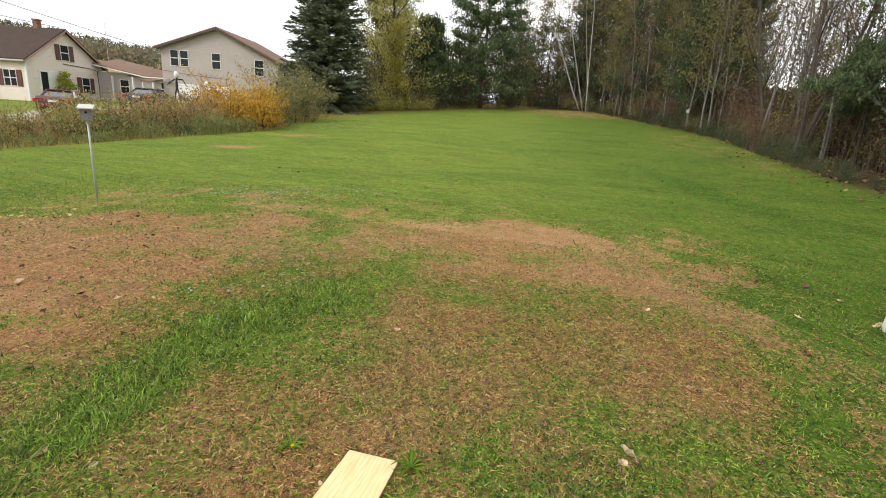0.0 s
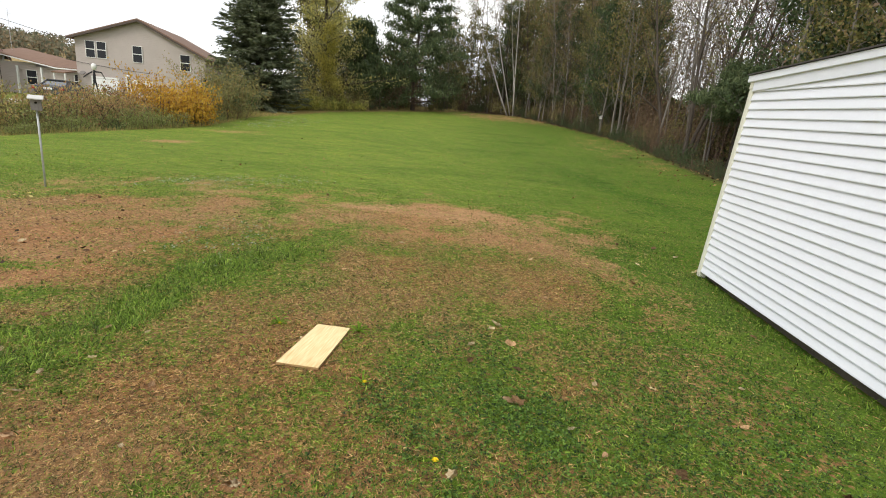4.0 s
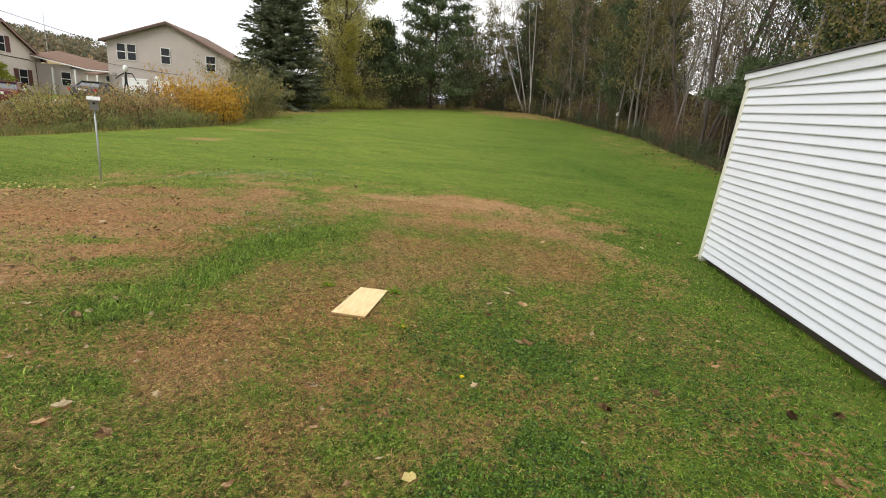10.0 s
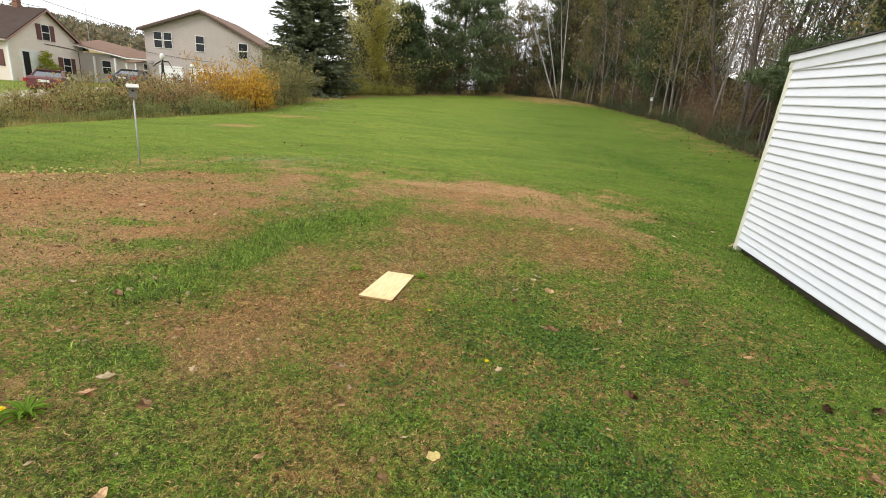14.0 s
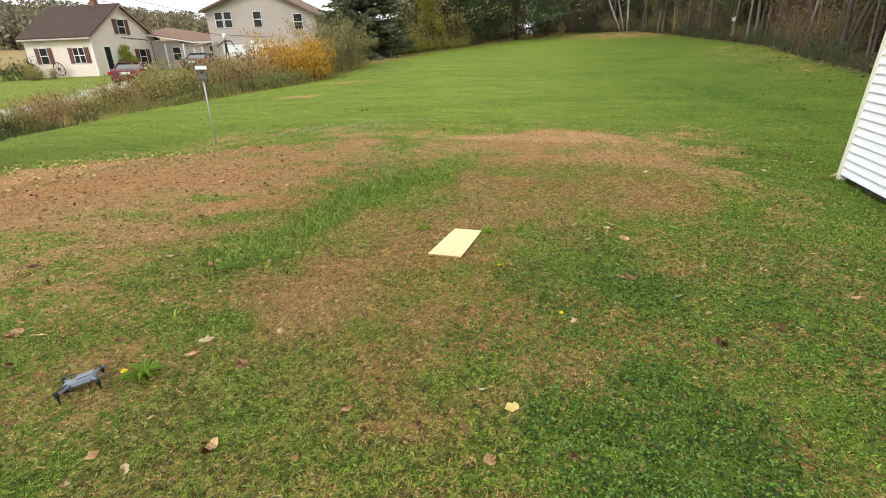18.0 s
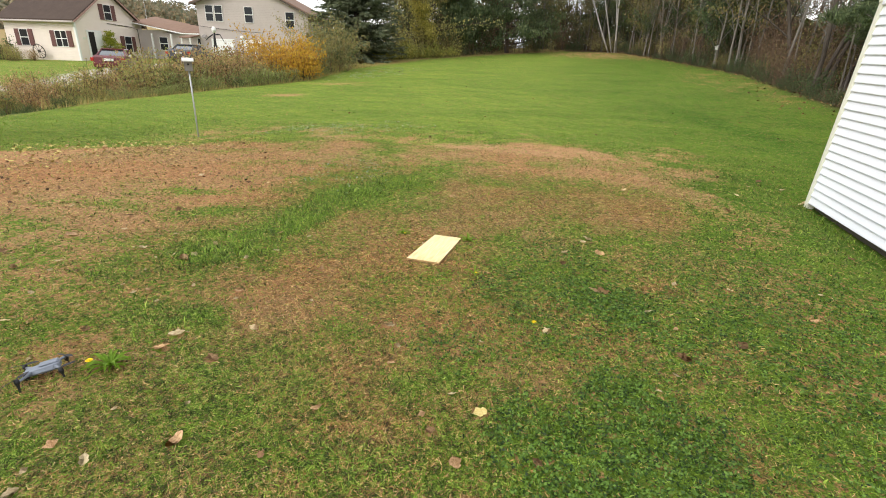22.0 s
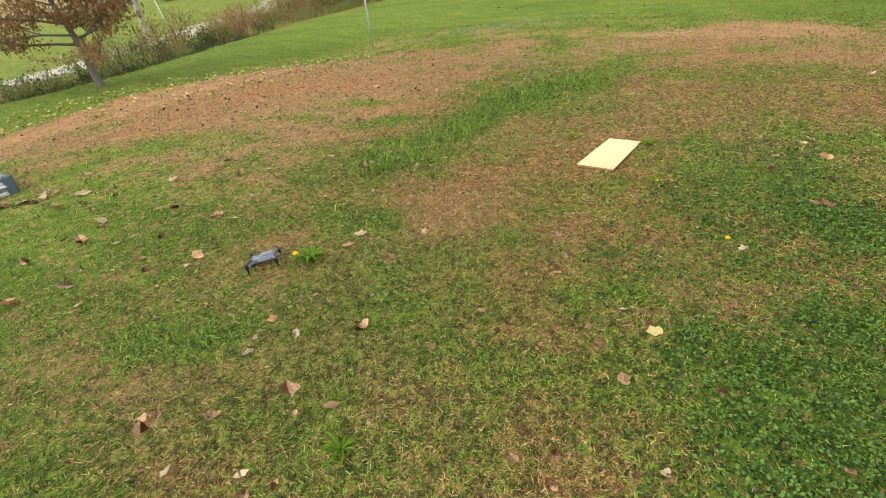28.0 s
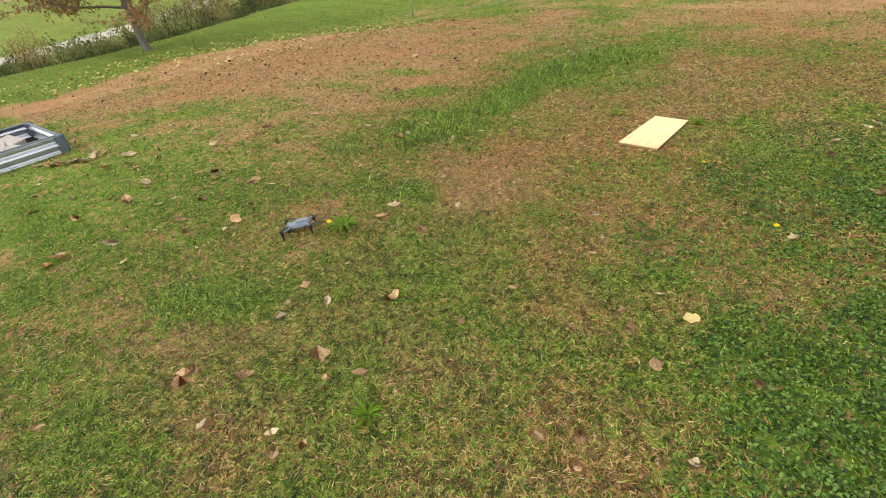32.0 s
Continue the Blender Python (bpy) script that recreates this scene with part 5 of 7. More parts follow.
def tree(seed, height, radius, first, limbs, reach, leaves, leaf_size, leaf_mat, bark, label, rise=0.9, droop=0.05, lean=(0, 0), twigs=4, wobble=0.12, name="tree", spread=0.16, long=1.0):
    r = random.Random(seed)
    e = empty(name, Matrix.Identity(4), label, "tree")
    bm = bmesh.new()
    trunk = grown(r, (0, 0, -0.15), (lean[0], lean[1], 1), height, 9, wobble * 0.5, 0.05)
    tube(bm, trunk, [radius * (1.25 if i == 0 else 1 - 0.9 * i / 9) for i in range(10)], 7)
    places = []
    for k in range(limbs):
        t = (first + (1 - first) * (k + r.random()) / limbs) * 9
        i = min(int(t), 8)
        p = trunk[i].lerp(trunk[i + 1], t - i)
        a = k * 2.4 + r.uniform(-0.5, 0.5)
        ln = reach * (1.15 - 0.75 * (t / 9 - first) / (1 - first)) * r.uniform(0.6, 1.15)
        limb = grown(r, p, (math.cos(a), math.sin(a), rise * r.uniform(0.6, 1.4)), ln, 5, wobble, droop)
        r0 = max(0.012, radius * 0.42 * (1.1 - t / 9))
        tube(bm, limb, [r0 * (1 - 0.8 * j / 5) for j in range(6)], 4)
        places += around(r, limb, leaves // 3, spread)
        for _ in range(twigs):
            j = r.randint(1, 4)
            b = r.uniform(0, 6.28)
            tw = grown(r, limb[j], (limb[j] - limb[j - 1]).normalized() + Vector((math.cos(b), math.sin(b), r.uniform(-0.2, 0.7))) * 0.9, ln * r.uniform(0.25, 0.55), 3, wobble * 1.4, droop)
            tube(bm, tw, [r0 * 0.4, r0 * 0.28, r0 * 0.2, 0.004], 3)
            places += around(r, tw, leaves // twigs, spread)
    part("trunk", bm, bark, e)
    if places:
        me = leaf_cloud("crown", np.array([tuple(p) for p in places]), leaf_size, seed, leaf_mat, 0.0, long)
        new("crown", me).parent = e
    return e


def planted(e, x, y, turn=0.0, scale=1.0, sink=0.0, tilt=0.0):
    e.matrix_world = pose(x, y, gz(x, y) - sink, tilt, 0, turn) @ Matrix.Scale(scale, 4)
    return e


def copy_at(e, x, y, turn, scale, tilt=0.0, label=""):
    o = copy_thing(e, Matrix.Identity(4))
    o.scale = (1, 1, 1)
    o.matrix_world = pose(x, y, gz(x, y) - 0.05, tilt, 0, turn) @ Matrix.Scale(scale, 4)
    return tagged(o, label)


def shrub(seed, height, width, stems, leaves, leaf_size, leaf_mat, label, bark=None, name="shrub", up=1.3, spread=0.10):
    """Many stems from one root, leafy nearly to the ground."""
    r = random.Random(seed)
    e = empty(name, Matrix.Identity(4), label, "shrub")
    bm = bmesh.new()
    places = []
    for k in range(stems):
        a, out = r.uniform(0, 6.28), r.uniform(0.1, 1.0)
        ln = height * r.uniform(0.6, 1.12)
        base = (width * 0.35 * out * math.cos(a), width * 0.35 * out * math.sin(a), -0.06)
        st = grown(r, base, (0.45 * out * width / height * math.cos(a), 0.45 * out * width / height * math.sin(a), up), ln, 5, 0.14, -0.02)
        tube(bm, st, [0.014, 0.012, 0.010, 0.008, 0.006, 0.003], 3)
        places += around(r, st, leaves // stems // 2, spread)
        for _ in range(3):
            j = r.randint(1, 4)
            b = r.uniform(0, 6.28)
            tw = grown(r, st[j], (math.cos(b), math.sin(b), 0.8), ln * r.uniform(0.2, 0.4), 3, 0.15, -0.05)
            tube(bm, tw, [0.007, 0.005, 0.004, 0.002], 3)
            places += around(r, tw, leaves // stems // 6, spread)
    part("stem", bm, bark or M_TWIG, e)
    new("foliage", leaf_cloud("foliage", np.array([tuple(p) for p in places]), leaf_size, seed + 5, leaf_mat)).parent = e
    return e


def conifer(seed, height, radius, tiers, boughs, needle, mat, label, droop, gap=0.0, low=0.03):
    """Whorls of boughs, each a spray of needle twigs either side of a stem."""
    r = random.Random(seed)
    e = empty("conifer", Matrix.Identity(4), label, "tree")
    bm = bmesh.new()
    trunk = [Vector((0, 0, -0.2)), Vector((0.05, 0, height * 0.5)), Vector((0, 0, height))]
    tube(bm, trunk, [height * 0.018, height * 0.011, 0.02], 7)
    ends, starts = [], []
    for k in range(tiers):
        t = low + (1 - low) * (k + r.uniform(-0.3, 0.3)) / tiers
        z = max(0.35, height * t + r.uniform(-0.25, 0.25))
        size = radius * (1 - t) ** (0.7 if gap == 0 else 0.62) * (1.0 if gap == 0 else r.uniform(0.6, 1.15)) + 0.12
        for j in range(boughs):
            if gap and r.random() < gap:
                continue
            a = 6.283 * j / boughs + k * 1.3 + r.uniform(-0.35, 0.35)
            ln = size * r.uniform(0.72, 1.15)
            stem = grown(r, (0, 0, z), (math.cos(a), math.sin(a), 0.10 - droop * r.uniform(0.2, 1.8) + 0.5 * t), ln, 5, 0.06, 0.035 if gap == 0 else 0.05)
            tube(bm, stem, [0.028, 0.022, 0.017, 0.012, 0.008, 0.004], 3)
            m = int(5 + (27 if gap == 0 else 40) * ln)
            for _ in range(m):
                q = r.uniform(0.12, 1.0) * 5
                i = min(int(q), 4)
                p = stem[i].lerp(stem[i + 1], q - i)
                d = (stem[i + 1] - stem[i]).normalized()
                side = d.cross(Vector((0, 0, 1))).normalized() * r.choice((-1, 1))
                w = (d * r.uniform(0.3, 1.0) + side * r.uniform(0.2, 1.0) + Vector((0, 0, r.uniform(-0.55, 0.1) if gap == 0 else r.uniform(-0.1, 0.6)))).normalized()
                starts.append(p)
                ends.append(p + w * needle * r.uniform(0.6, 1.3))
    part("trunk", bm, M_DARKBARK, e)
    s, f = np.array([tuple(p) for p in starts]), np.array([tuple(p) for p in ends])
    rr = np.random.RandomState(seed)
    d = f - s
    out = []
    for turn in (0.0, 1.57):
        ref = rr.randn(len(s), 3)
        w = np.cross(d, ref)
        w /= np.linalg.norm(w, axis=1, keepdims=True) + 1e-9
        w *= (np.linalg.norm(d, axis=1) * (0.11 if gap == 0 else 0.12))[:, None]
        out.append(np.stack([s, s + d * 0.45 + w, f, s + d * 0.45 - w], 1))
    v = np.concatenate(out).reshape(-1, 3)
    me = quick_mesh("crown", v, (np.arange(len(v) // 4) * 4)[:, None] + np.array([0, 1, 2, 3]), np.full(len(v) // 4, 4), mat)
    new("crown", me).parent = e
    return e


# the far end of the lawn
planted(conifer(3, 14.0, 3.2, 48, 17, 0.36, M_SPRUCE, "tall dark green spruce with drooping boughs at the lawn's end", 0.24), -16.9, 29.9)
planted(tree(8, 14.5, 0.20, 0.05, 44, 5.0, 560, 0.13, M_PINE, M_DARKBARK, "broad dark white pine with soft layered boughs", 0.10, 0.02, (0.01, 0), 7, 0.09, "pine_tree", 0.20, 2.6), -9.6, 47.5, 40)
planted(tree(12, 7.5, 0.12, 0.04, 34, 3.2, 320, 0.18, M_PINE, M_DARKBARK, "young dark pine at the edge of the lawn", 0.2, 0.03, (0, 0), 6, 0.10, "pine_tree", 0.24, 1.9), -13.3, 43.0, 10)
planted(tree(15, 4.4, 0.08, 0.45, 15, 2.6, 900, 0.055, M_PINE, M_DARKBARK, "young dark pine in the wood edge", 0.12, 0.0, (0, 0), 6, 0.12, "pine_tree", 0.13, 4.5), 10.6, 19.8, 70)
planted(tree(21, 13.5, 0.20, 0.10, 30, 4.6, 330, 0.16, M_YELLOW, M_DARKBARK, "tall yellow-green autumn tree with hanging twigs", 0.9, -0.07, (0.03, 0), 6, 0.16, spread=0.30), -15.2, 37.6, 30)
planted(tree(22, 11.0, 0.18, 0.10, 28, 3.9, 520, 0.16, M_OLIVE, M_DARKBARK, "tall olive-leaved tree with a forked dark trunk", 0.9, -0.05, (-0.05, 0.02), 6, 0.18, spread=0.28), -17.6, 40.5, 120)
planted(tree(23, 12.5, 0.16, 0.10, 26, 3.8, 480, 0.15, M_YELLOW, M_DARKBARK, "yellowing tree behind the spruce", 0.9, -0.03, (0, 0), 5, 0.16, spread=0.26), -17.0, 44.0, 200)

# birch clump
birch = empty("birch_clump", pose(0.3, 55.2, gz(0.3, 55.2)), "clump of leaning white birch trunks at the wood edge", "tree")
for k, (bx, by, dx, dy, h, rad) in enumerate(((-0.25, 0.0, -0.46, 0.05, 15.5, 0.095), (0.05, 0.15, -0.27, 0.0, 15.5, 0.085), (0.35, -0.1, -0.07, 0.02, 15, 0.095), (0.55, 0.2, -0.13, 0.1, 13, 0.07))):
    r = random.Random(60 + k)
    bm = bmesh.new()
    pts = grown(r, (bx, by, -0.1), (dx, dy, 1), h, 10, 0.03, 0.0)
    tube(bm, pts, [rad * (1 - 0.085 * i) for i in range(11)], 8)
    part("trunk", bm, M_BIRCH, birch, smoothed=True)
    places = []
    for _ in range(16):
        j = r.randint(4, 10)
        a = r.uniform(0, 6.28)
        tw = grown(r, pts[j], (math.cos(a), math.sin(a), 0.7), r.uniform(0.8, 2.2), 4, 0.16, -0.05)
        bm = bmesh.new()
        tube(bm, tw, [0.02, 0.014, 0.010, 0.007, 0.003], 3)
        part("branch", bm, M_BARK, birch)
        places += around(r, tw, 26, 0.2)
    new("foliage", leaf_cloud("foliage", np.array([tuple(p) for p in places]), 0.12, 70 + k, M_OLIVE)).parent = birch

# woods: a few trees of each kind, then copies
WOODS = [
    tree(31, 12.5, 0.058, 0.14, 20, 2.5, 165, 0.118, M_DULL_OLIVE, M_BARK, "slender grey-trunked tree with sparse olive leaves", 1.0, 0.03, (0.02, 0.03), 5, 0.14),
    tree(32, 13.5, 0.066, 0.16, 22, 2.7, 80, 0.09, M_DULL_BROWN, M_BARK, "tall bare-limbed tree with few brown leaves", 1.1, 0.05, (-0.04, 0.0), 5, 0.15),
    tree(33, 11.0, 0.06, 0.08, 20, 2.4, 235, 0.118, M_DULL_GREEN, M_BARK, "slim tree with thin dull green foliage", 0.9, 0.03, (0.0, -0.03), 5, 0.15),
    tree(34, 14.0, 0.08, 0.26, 20, 3.0, 36, 0.09, M_DULL_OLIVE, M_DARKBARK, "tall dark-trunked tree, nearly bare", 1.1, 0.06, (0.05, 0.02), 6, 0.17),
    tree(35, 9.0, 0.05, 0.08, 18, 1.9, 140, 0.09, M_OLIVE, M_BARK, "young tree with yellowing leaves", 0.9, 0.03, (-0.05, 0.03), 4, 0.16),
    tree(36, 12.0, 0.058, 0.18, 20, 2.4, 14, 0.11, M_BROWN, M_BARK, "leafless grey tree with upright branches", 1.3, 0.08, (0.03, -0.02), 6, 0.15),
]
BACK = tree(37, 12.0, 0.11, 0.06, 26, 3.4, 170, 0.17, M_OLIVE, M_DARKBARK, "leafy olive tree behind the end of the lawn", 0.9, -0.02, (0, 0.02), 6, 0.16, spread=0.3)
BACK2 = tree(38, 10.0, 0.10, 0.05, 24, 3.0, 180, 0.16, M_GREENLEAF, M_DARKBARK, "dull green leafy tree behind the end of the lawn", 0.9, -0.02, (0.03, 0), 6, 0.16, spread=0.3)
rw = random.Random(9)
planted(BACK, -5.5, 60, 20)
planted(BACK2, -2.8, 62, 50)
for k, (x, y) in enumerate(((-8.5, 61), (-0.4, 61.5), (1.8, 60), (3.6, 57.5), (5.2, 54), (-6.8, 64), (0.8, 65), (-12.5, 53), (6.8, 50), (3.4, 62), (7.4, 45))):
    copy_at((BACK, BACK2)[k % 2], x, y, 67 * k, 0.8 + 0.07 * (k % 5) + (0.35 if x > -1 else 0.0))
spots = []
for y in np.arange(6.5, 57, 1.05):
    for row in range(6):
        x = float(lawn_right(y)) + 0.5 + 12.0 * rw.random() ** 1.25
        spots.append((x, float(y) + rw.uniform(-0.6, 0.6), 0 if x < lawn_right(y) + 1.6 else 2))
for x in np.arange(-13, 2, 1.5):
    for row in range(3):
        spots.append((float(x) + rw.uniform(-0.6, 0.6), 57.5 + row * 3.0 + 0.25 * abs(x + 5) + rw.uniform(-1, 1), row + 1))
used = set()
for x, y, row in spots:
    if rw.random() < (0.35 if row == 0 else 0.25):
        continue
    if y > 50 and abs(x - 0.3) < 1.6 and row == 0:
        continue
    open_sky = 0.24 < math.atan2(x - 1.3, y + 3.8) < 0.44
    if open_sky and rw.random() < 0.52:
        continue
    k = rw.choice((0, 1, 2, 3, 4, 0, 2, 5)) if row < 2 else rw.choice((0, 2, 2, 0, 1, 3))
    if open_sky:
        k = rw.choice((3, 5, 5, 5, 1, 3))
    if k not in used:
        used.add(k)
        planted(WOODS[k], x, y, rw.uniform(0, 360), rw.uniform(0.85, 1.15), 0.05)
        tagged(WOODS[k], group="woods")
    else:
        copy_at(WOODS[k], x, y, rw.uniform(0, 360), rw.uniform(0.75, 1.2), rw.uniform(-4, 4))

# dark leaning trunks against the sky, and pale straight ones at the edge
GNARLED = tree(46, 13.0, 0.10, 0.16, 22, 3.0, 30, 0.10, M_DULL_BROWN, M_DARKBARK, "dark leaning tree with crooked bare limbs", 1.0, 0.04, (0.09, 0.0), 5, 0.24)
tagged(planted(GNARLED, 9.7, 22.5, 0, 1.0, 0.05), group="woods")
for x, y, turn, size in ((10.4, 23.8, 20, 1.0), (11.0, 23.6, -15, 0.85), (11.9, 24.6, 10, 1.1), (12.2, 22.8, 35, 0.9), (9.9, 27.5, 160, 1.05), (12.9, 23.2, -10, 1.0)):
    copy_at(GNARLED, x, y, turn, size)
for x, y, turn, size in ((11.2, 15.2, 40, 0.95), (12.2, 17.2, 130, 1.05), (13.4, 16.4, 220, 1.1), (11.6, 13.4, 300, 0.9)):
    copy_at(WOODS[2], x, y, turn, size)
M_PALEBARK = surface("pale_grey_bark", (0.30, 0.275, 0.235), (0.14, 0.125, 0.105), 5.0, 0.9, 0.0, 0.15, 0.8, 30.0, 0.5, 0.01, (1, 1, 0.25))
SLENDER = tree(47, 13.0, 0.046, 0.22, 18, 2.2, 60, 0.10, M_DULL_OLIVE, M_PALEBARK, "slender pale trunk at the wood edge", 1.2, 0.05, (0.02, 0.0), 4, 0.13)
tagged(planted(SLENDER, 8.8, 32.6, 0, 1.0, 0.05), group="woods")
for x, y, turn, size in ((10.3, 28.6, 80, 0.9), (6.6, 42.5, 200, 1.0), (10.1, 21.2, 310, 0.8), (7.9, 38.5, 30, 1.1), (4.4, 50.5, 120, 1.0), (9.2, 40.8, 290, 1.15)):
    copy_at(SLENDER, x, y, turn, size, 3 * math.sin(turn))

for k in range(6):
    if k not in used:
        planted(WOODS[k], 12.0 + 0.5 * k, 30.0 + 3 * k, 50 * k, 1.0, 0.05)
        tagged(WOODS[k], group="woods")

for k, x in enumerate(np.arange(-3.0, 6.2, 0.8)):
    copy_at(WOODS[(5, 1, 0, 3)[k % 4]], float(x), 60.5 - 0.9 * max(0.0, float(x)) + rw.uniform(-1.5, 1.5), 73 * k, rw.uniform(1.15, 1.4), rw.uniform(-3, 3))

UNDER = [
    shrub(41, 1.9, 1.9, 18, 1300, 0.08, M_DULL_OLIVE, "olive-brown shrub under the trees", spread=0.16),
    shrub(42, 2.6, 2.0, 18, 1000, 0.08, M_DULL_BROWN, "tangled brown thicket at the wood edge", spread=0.18),
    shrub(43, 1.3, 1.6, 18, 1100, 0.075, M_DULL_GREEN, "low dull green bramble at the wood edge", spread=0.14),
    shrub(44, 3.4, 2.2, 16, 1400, 0.09, M_DULL_GREEN, "tall dark green sapling thicket", spread=0.24),
    shrub(45, 2.2, 1.7, 14, 700, 0.10, M_YELLOW, "yellow-leaved shrub among the trees", spread=0.18),
]
used = set()
for y in np.arange(6.5, 57.5, 1.15):
    for row in range(2):
        x = float(lawn_right(y)) + 0.55 + row * 2.1 + rw.uniform(-0.35, 1.0)
        if rw.random() < (0.22 if row else 0.12):
            continue
        k = rw.choice((2, 2, 0, 1, 1, 4 if y > 26 else 2)) if row == 0 else rw.choice((0, 1, 1, 3, 3, 4 if y > 26 else 3))
        s = rw.uniform(0.6, 1.05) if row == 0 else rw.uniform(1.0, 1.5)
        if 0.24 < math.atan2(x - 1.3, y + 3.8) < 0.44:
            s, k = s * 0.85, (k if k != 3 else 0)
        if k not in used:
            used.add(k)
            planted(UNDER[k], x, float(y), rw.uniform(0, 360), s, 0.05)
            tagged(UNDER[k], group="wood edge shrubs")
        else:
            copy_at(UNDER[k], x, float(y) + rw.uniform(-0.4, 0.4), rw.uniform(0, 360), s)
for x in np.arange(-17, 2.5, 1.25):
    for row in range(2):
        y = 33.5 + (x + 17) * 0.75 + 1.4 if x < -13 else min(57.0, 37.5 + (x + 13) * 2.1 + 1.2)
        y += row * 1.8
        if abs(x + 9.6) < 1.2 and row == 0:
            continue
        k = rw.choice((0, 2, 4, 4, 2)) if row == 0 else rw.choice((0, 3, 3, 1))
        copy_at(UNDER[k], float(x) + rw.uniform(-0.5, 0.5), y + rw.uniform(-0.5, 0.5), rw.uniform(0, 360), rw.uniform(0.6, 0.95) if row == 0 else rw.uniform(0.9, 1.4))

for y in np.arange(6.0, 54, 0.9):
    if rw.random() < 0.25:
        continue
    copy_at(UNDER[2], float(lawn_right(y)) + rw.uniform(-0.05, 0.5), float(y), rw.uniform(0, 360), rw.uniform(0.28, 0.55), label="low green leafy growth at the lawn edge")

# yellow-green growth at the foot of the spruce and the tall trees
M_LIMELEAF = leafy("yellow_green_leaves", ((0.28, 0.33, 0.07), (0.46, 0.48, 0.11), (0.60, 0.57, 0.15), (0.20, 0.26, 0.07), (0.70, 0.58, 0.12)), 0.6, 0.4)
M_GOLD = leafy("golden_leaves", ((0.42, 0.37, 0.08), (0.58, 0.50, 0.11), (0.70, 0.60, 0.16), (0.30, 0.30, 0.08)), 0.6, 0.5)
LOW = shrub(48, 1.1, 1.5, 16, 700, 0.12, M_LIMELEAF, "low yellow-green bush at the foot of the trees", spread=0.16)
tagged(planted(LOW, -16.1, 31.4, 20, 0.9, 0.05), group="wood edge shrubs")
for k, (x, y, size) in enumerate(((-15.5, 32.2, 0.9), (-14.9, 33.2, 1.0), (-14.2, 34.4, 0.95), (-13.6, 35.6, 0.9), (-13.0, 36.8, 1.0), (-12.4, 38.2, 0.85), (-15.2, 33.6, 1.2), (-13.9, 36.0, 1.2))):
    copy_at(LOW, x, y, 53 * k, size)
tagged(planted(shrub(49, 1.7, 1.3, 14, 620, 0.13, M_GOLD, "bright yellow bush at the foot of the trees", spread=0.18), -14.7, 34.2, 0, 1.0, 0.05), group="wood edge shrubs")
planted(tree(50, 6.5, 0.06, 0.12, 22, 1.3, 220, 0.13, M_GOLD, M_DARKBARK, "slim young tree with golden leaves", 1.0, -0.03, (0.02, 0), 5, 0.16, spread=0.22), -14.3, 36.6, 15)

# the depth of the woods
r = np.random.RandomState(91)
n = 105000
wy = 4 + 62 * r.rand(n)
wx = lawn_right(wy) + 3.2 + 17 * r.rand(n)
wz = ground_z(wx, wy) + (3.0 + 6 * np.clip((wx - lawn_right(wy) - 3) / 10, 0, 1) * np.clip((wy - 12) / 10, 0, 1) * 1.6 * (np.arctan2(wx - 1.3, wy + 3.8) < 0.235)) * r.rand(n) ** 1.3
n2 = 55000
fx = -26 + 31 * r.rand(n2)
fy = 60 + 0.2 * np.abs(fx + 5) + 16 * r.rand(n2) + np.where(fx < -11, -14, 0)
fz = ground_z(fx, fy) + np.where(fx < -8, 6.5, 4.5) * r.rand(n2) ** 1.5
# leaf palettes cut by a quarter: the wood's inner shade is in their colour
tagged(new("woods_depth", leaf_cloud("woods_depth", np.concatenate([np.stack([wx, wy, wz], -1), np.stack([fx, fy, fz], -1)]), 0.24, 92, leafy("shaded_thicket_leaves", tuple(tuple(0.75 * c for c in k) for k in OLIVE + BROWN + GREEN)))), "dim brown tangle of undergrowth deep in the woods", "woods", kind="stuff")
# bare saplings and twigs at the wood edge
bm_v, bm_l, bm_s = [], [], []
n = 380
sy = 6.5 + 49 * r.rand(n)
sx = lawn_right(sy) + 0.2 + 9 * r.rand(n) ** 1.4
sz = ground_z(sx, sy) - 0.1
hh = 0.6 + 2.4 * r.rand(n)
lean = r.randn(n, 2) * 0.14
w = 0.006 + 0.009 * r.rand(n)
base = np.stack([sx, sy, sz], -1)
tip = base + np.stack([lean[:, 0] * hh, lean[:, 1] * hh, hh], -1)
for k in range(3):
    a = 2.094 * k
    off = np.stack([np.cos(a) * w, np.sin(a) * w, 0 * w], -1)
    bm_v.append(base + off)
v = np.concatenate([np.stack(bm_v, 1), tip[:, None]], 1).reshape(-1, 3)
idx = (np.arange(n) * 4)[:, None]
loops = (idx + np.array([0, 1, 3, 1, 2, 3, 2, 0, 3])).ravel()
tagged(new("saplings", quick_mesh("saplings", v, loops, np.full(3 * n, 3), M_TWIG)), "thin bare saplings and stalks at the wood edge", "saplings", kind="stuff")

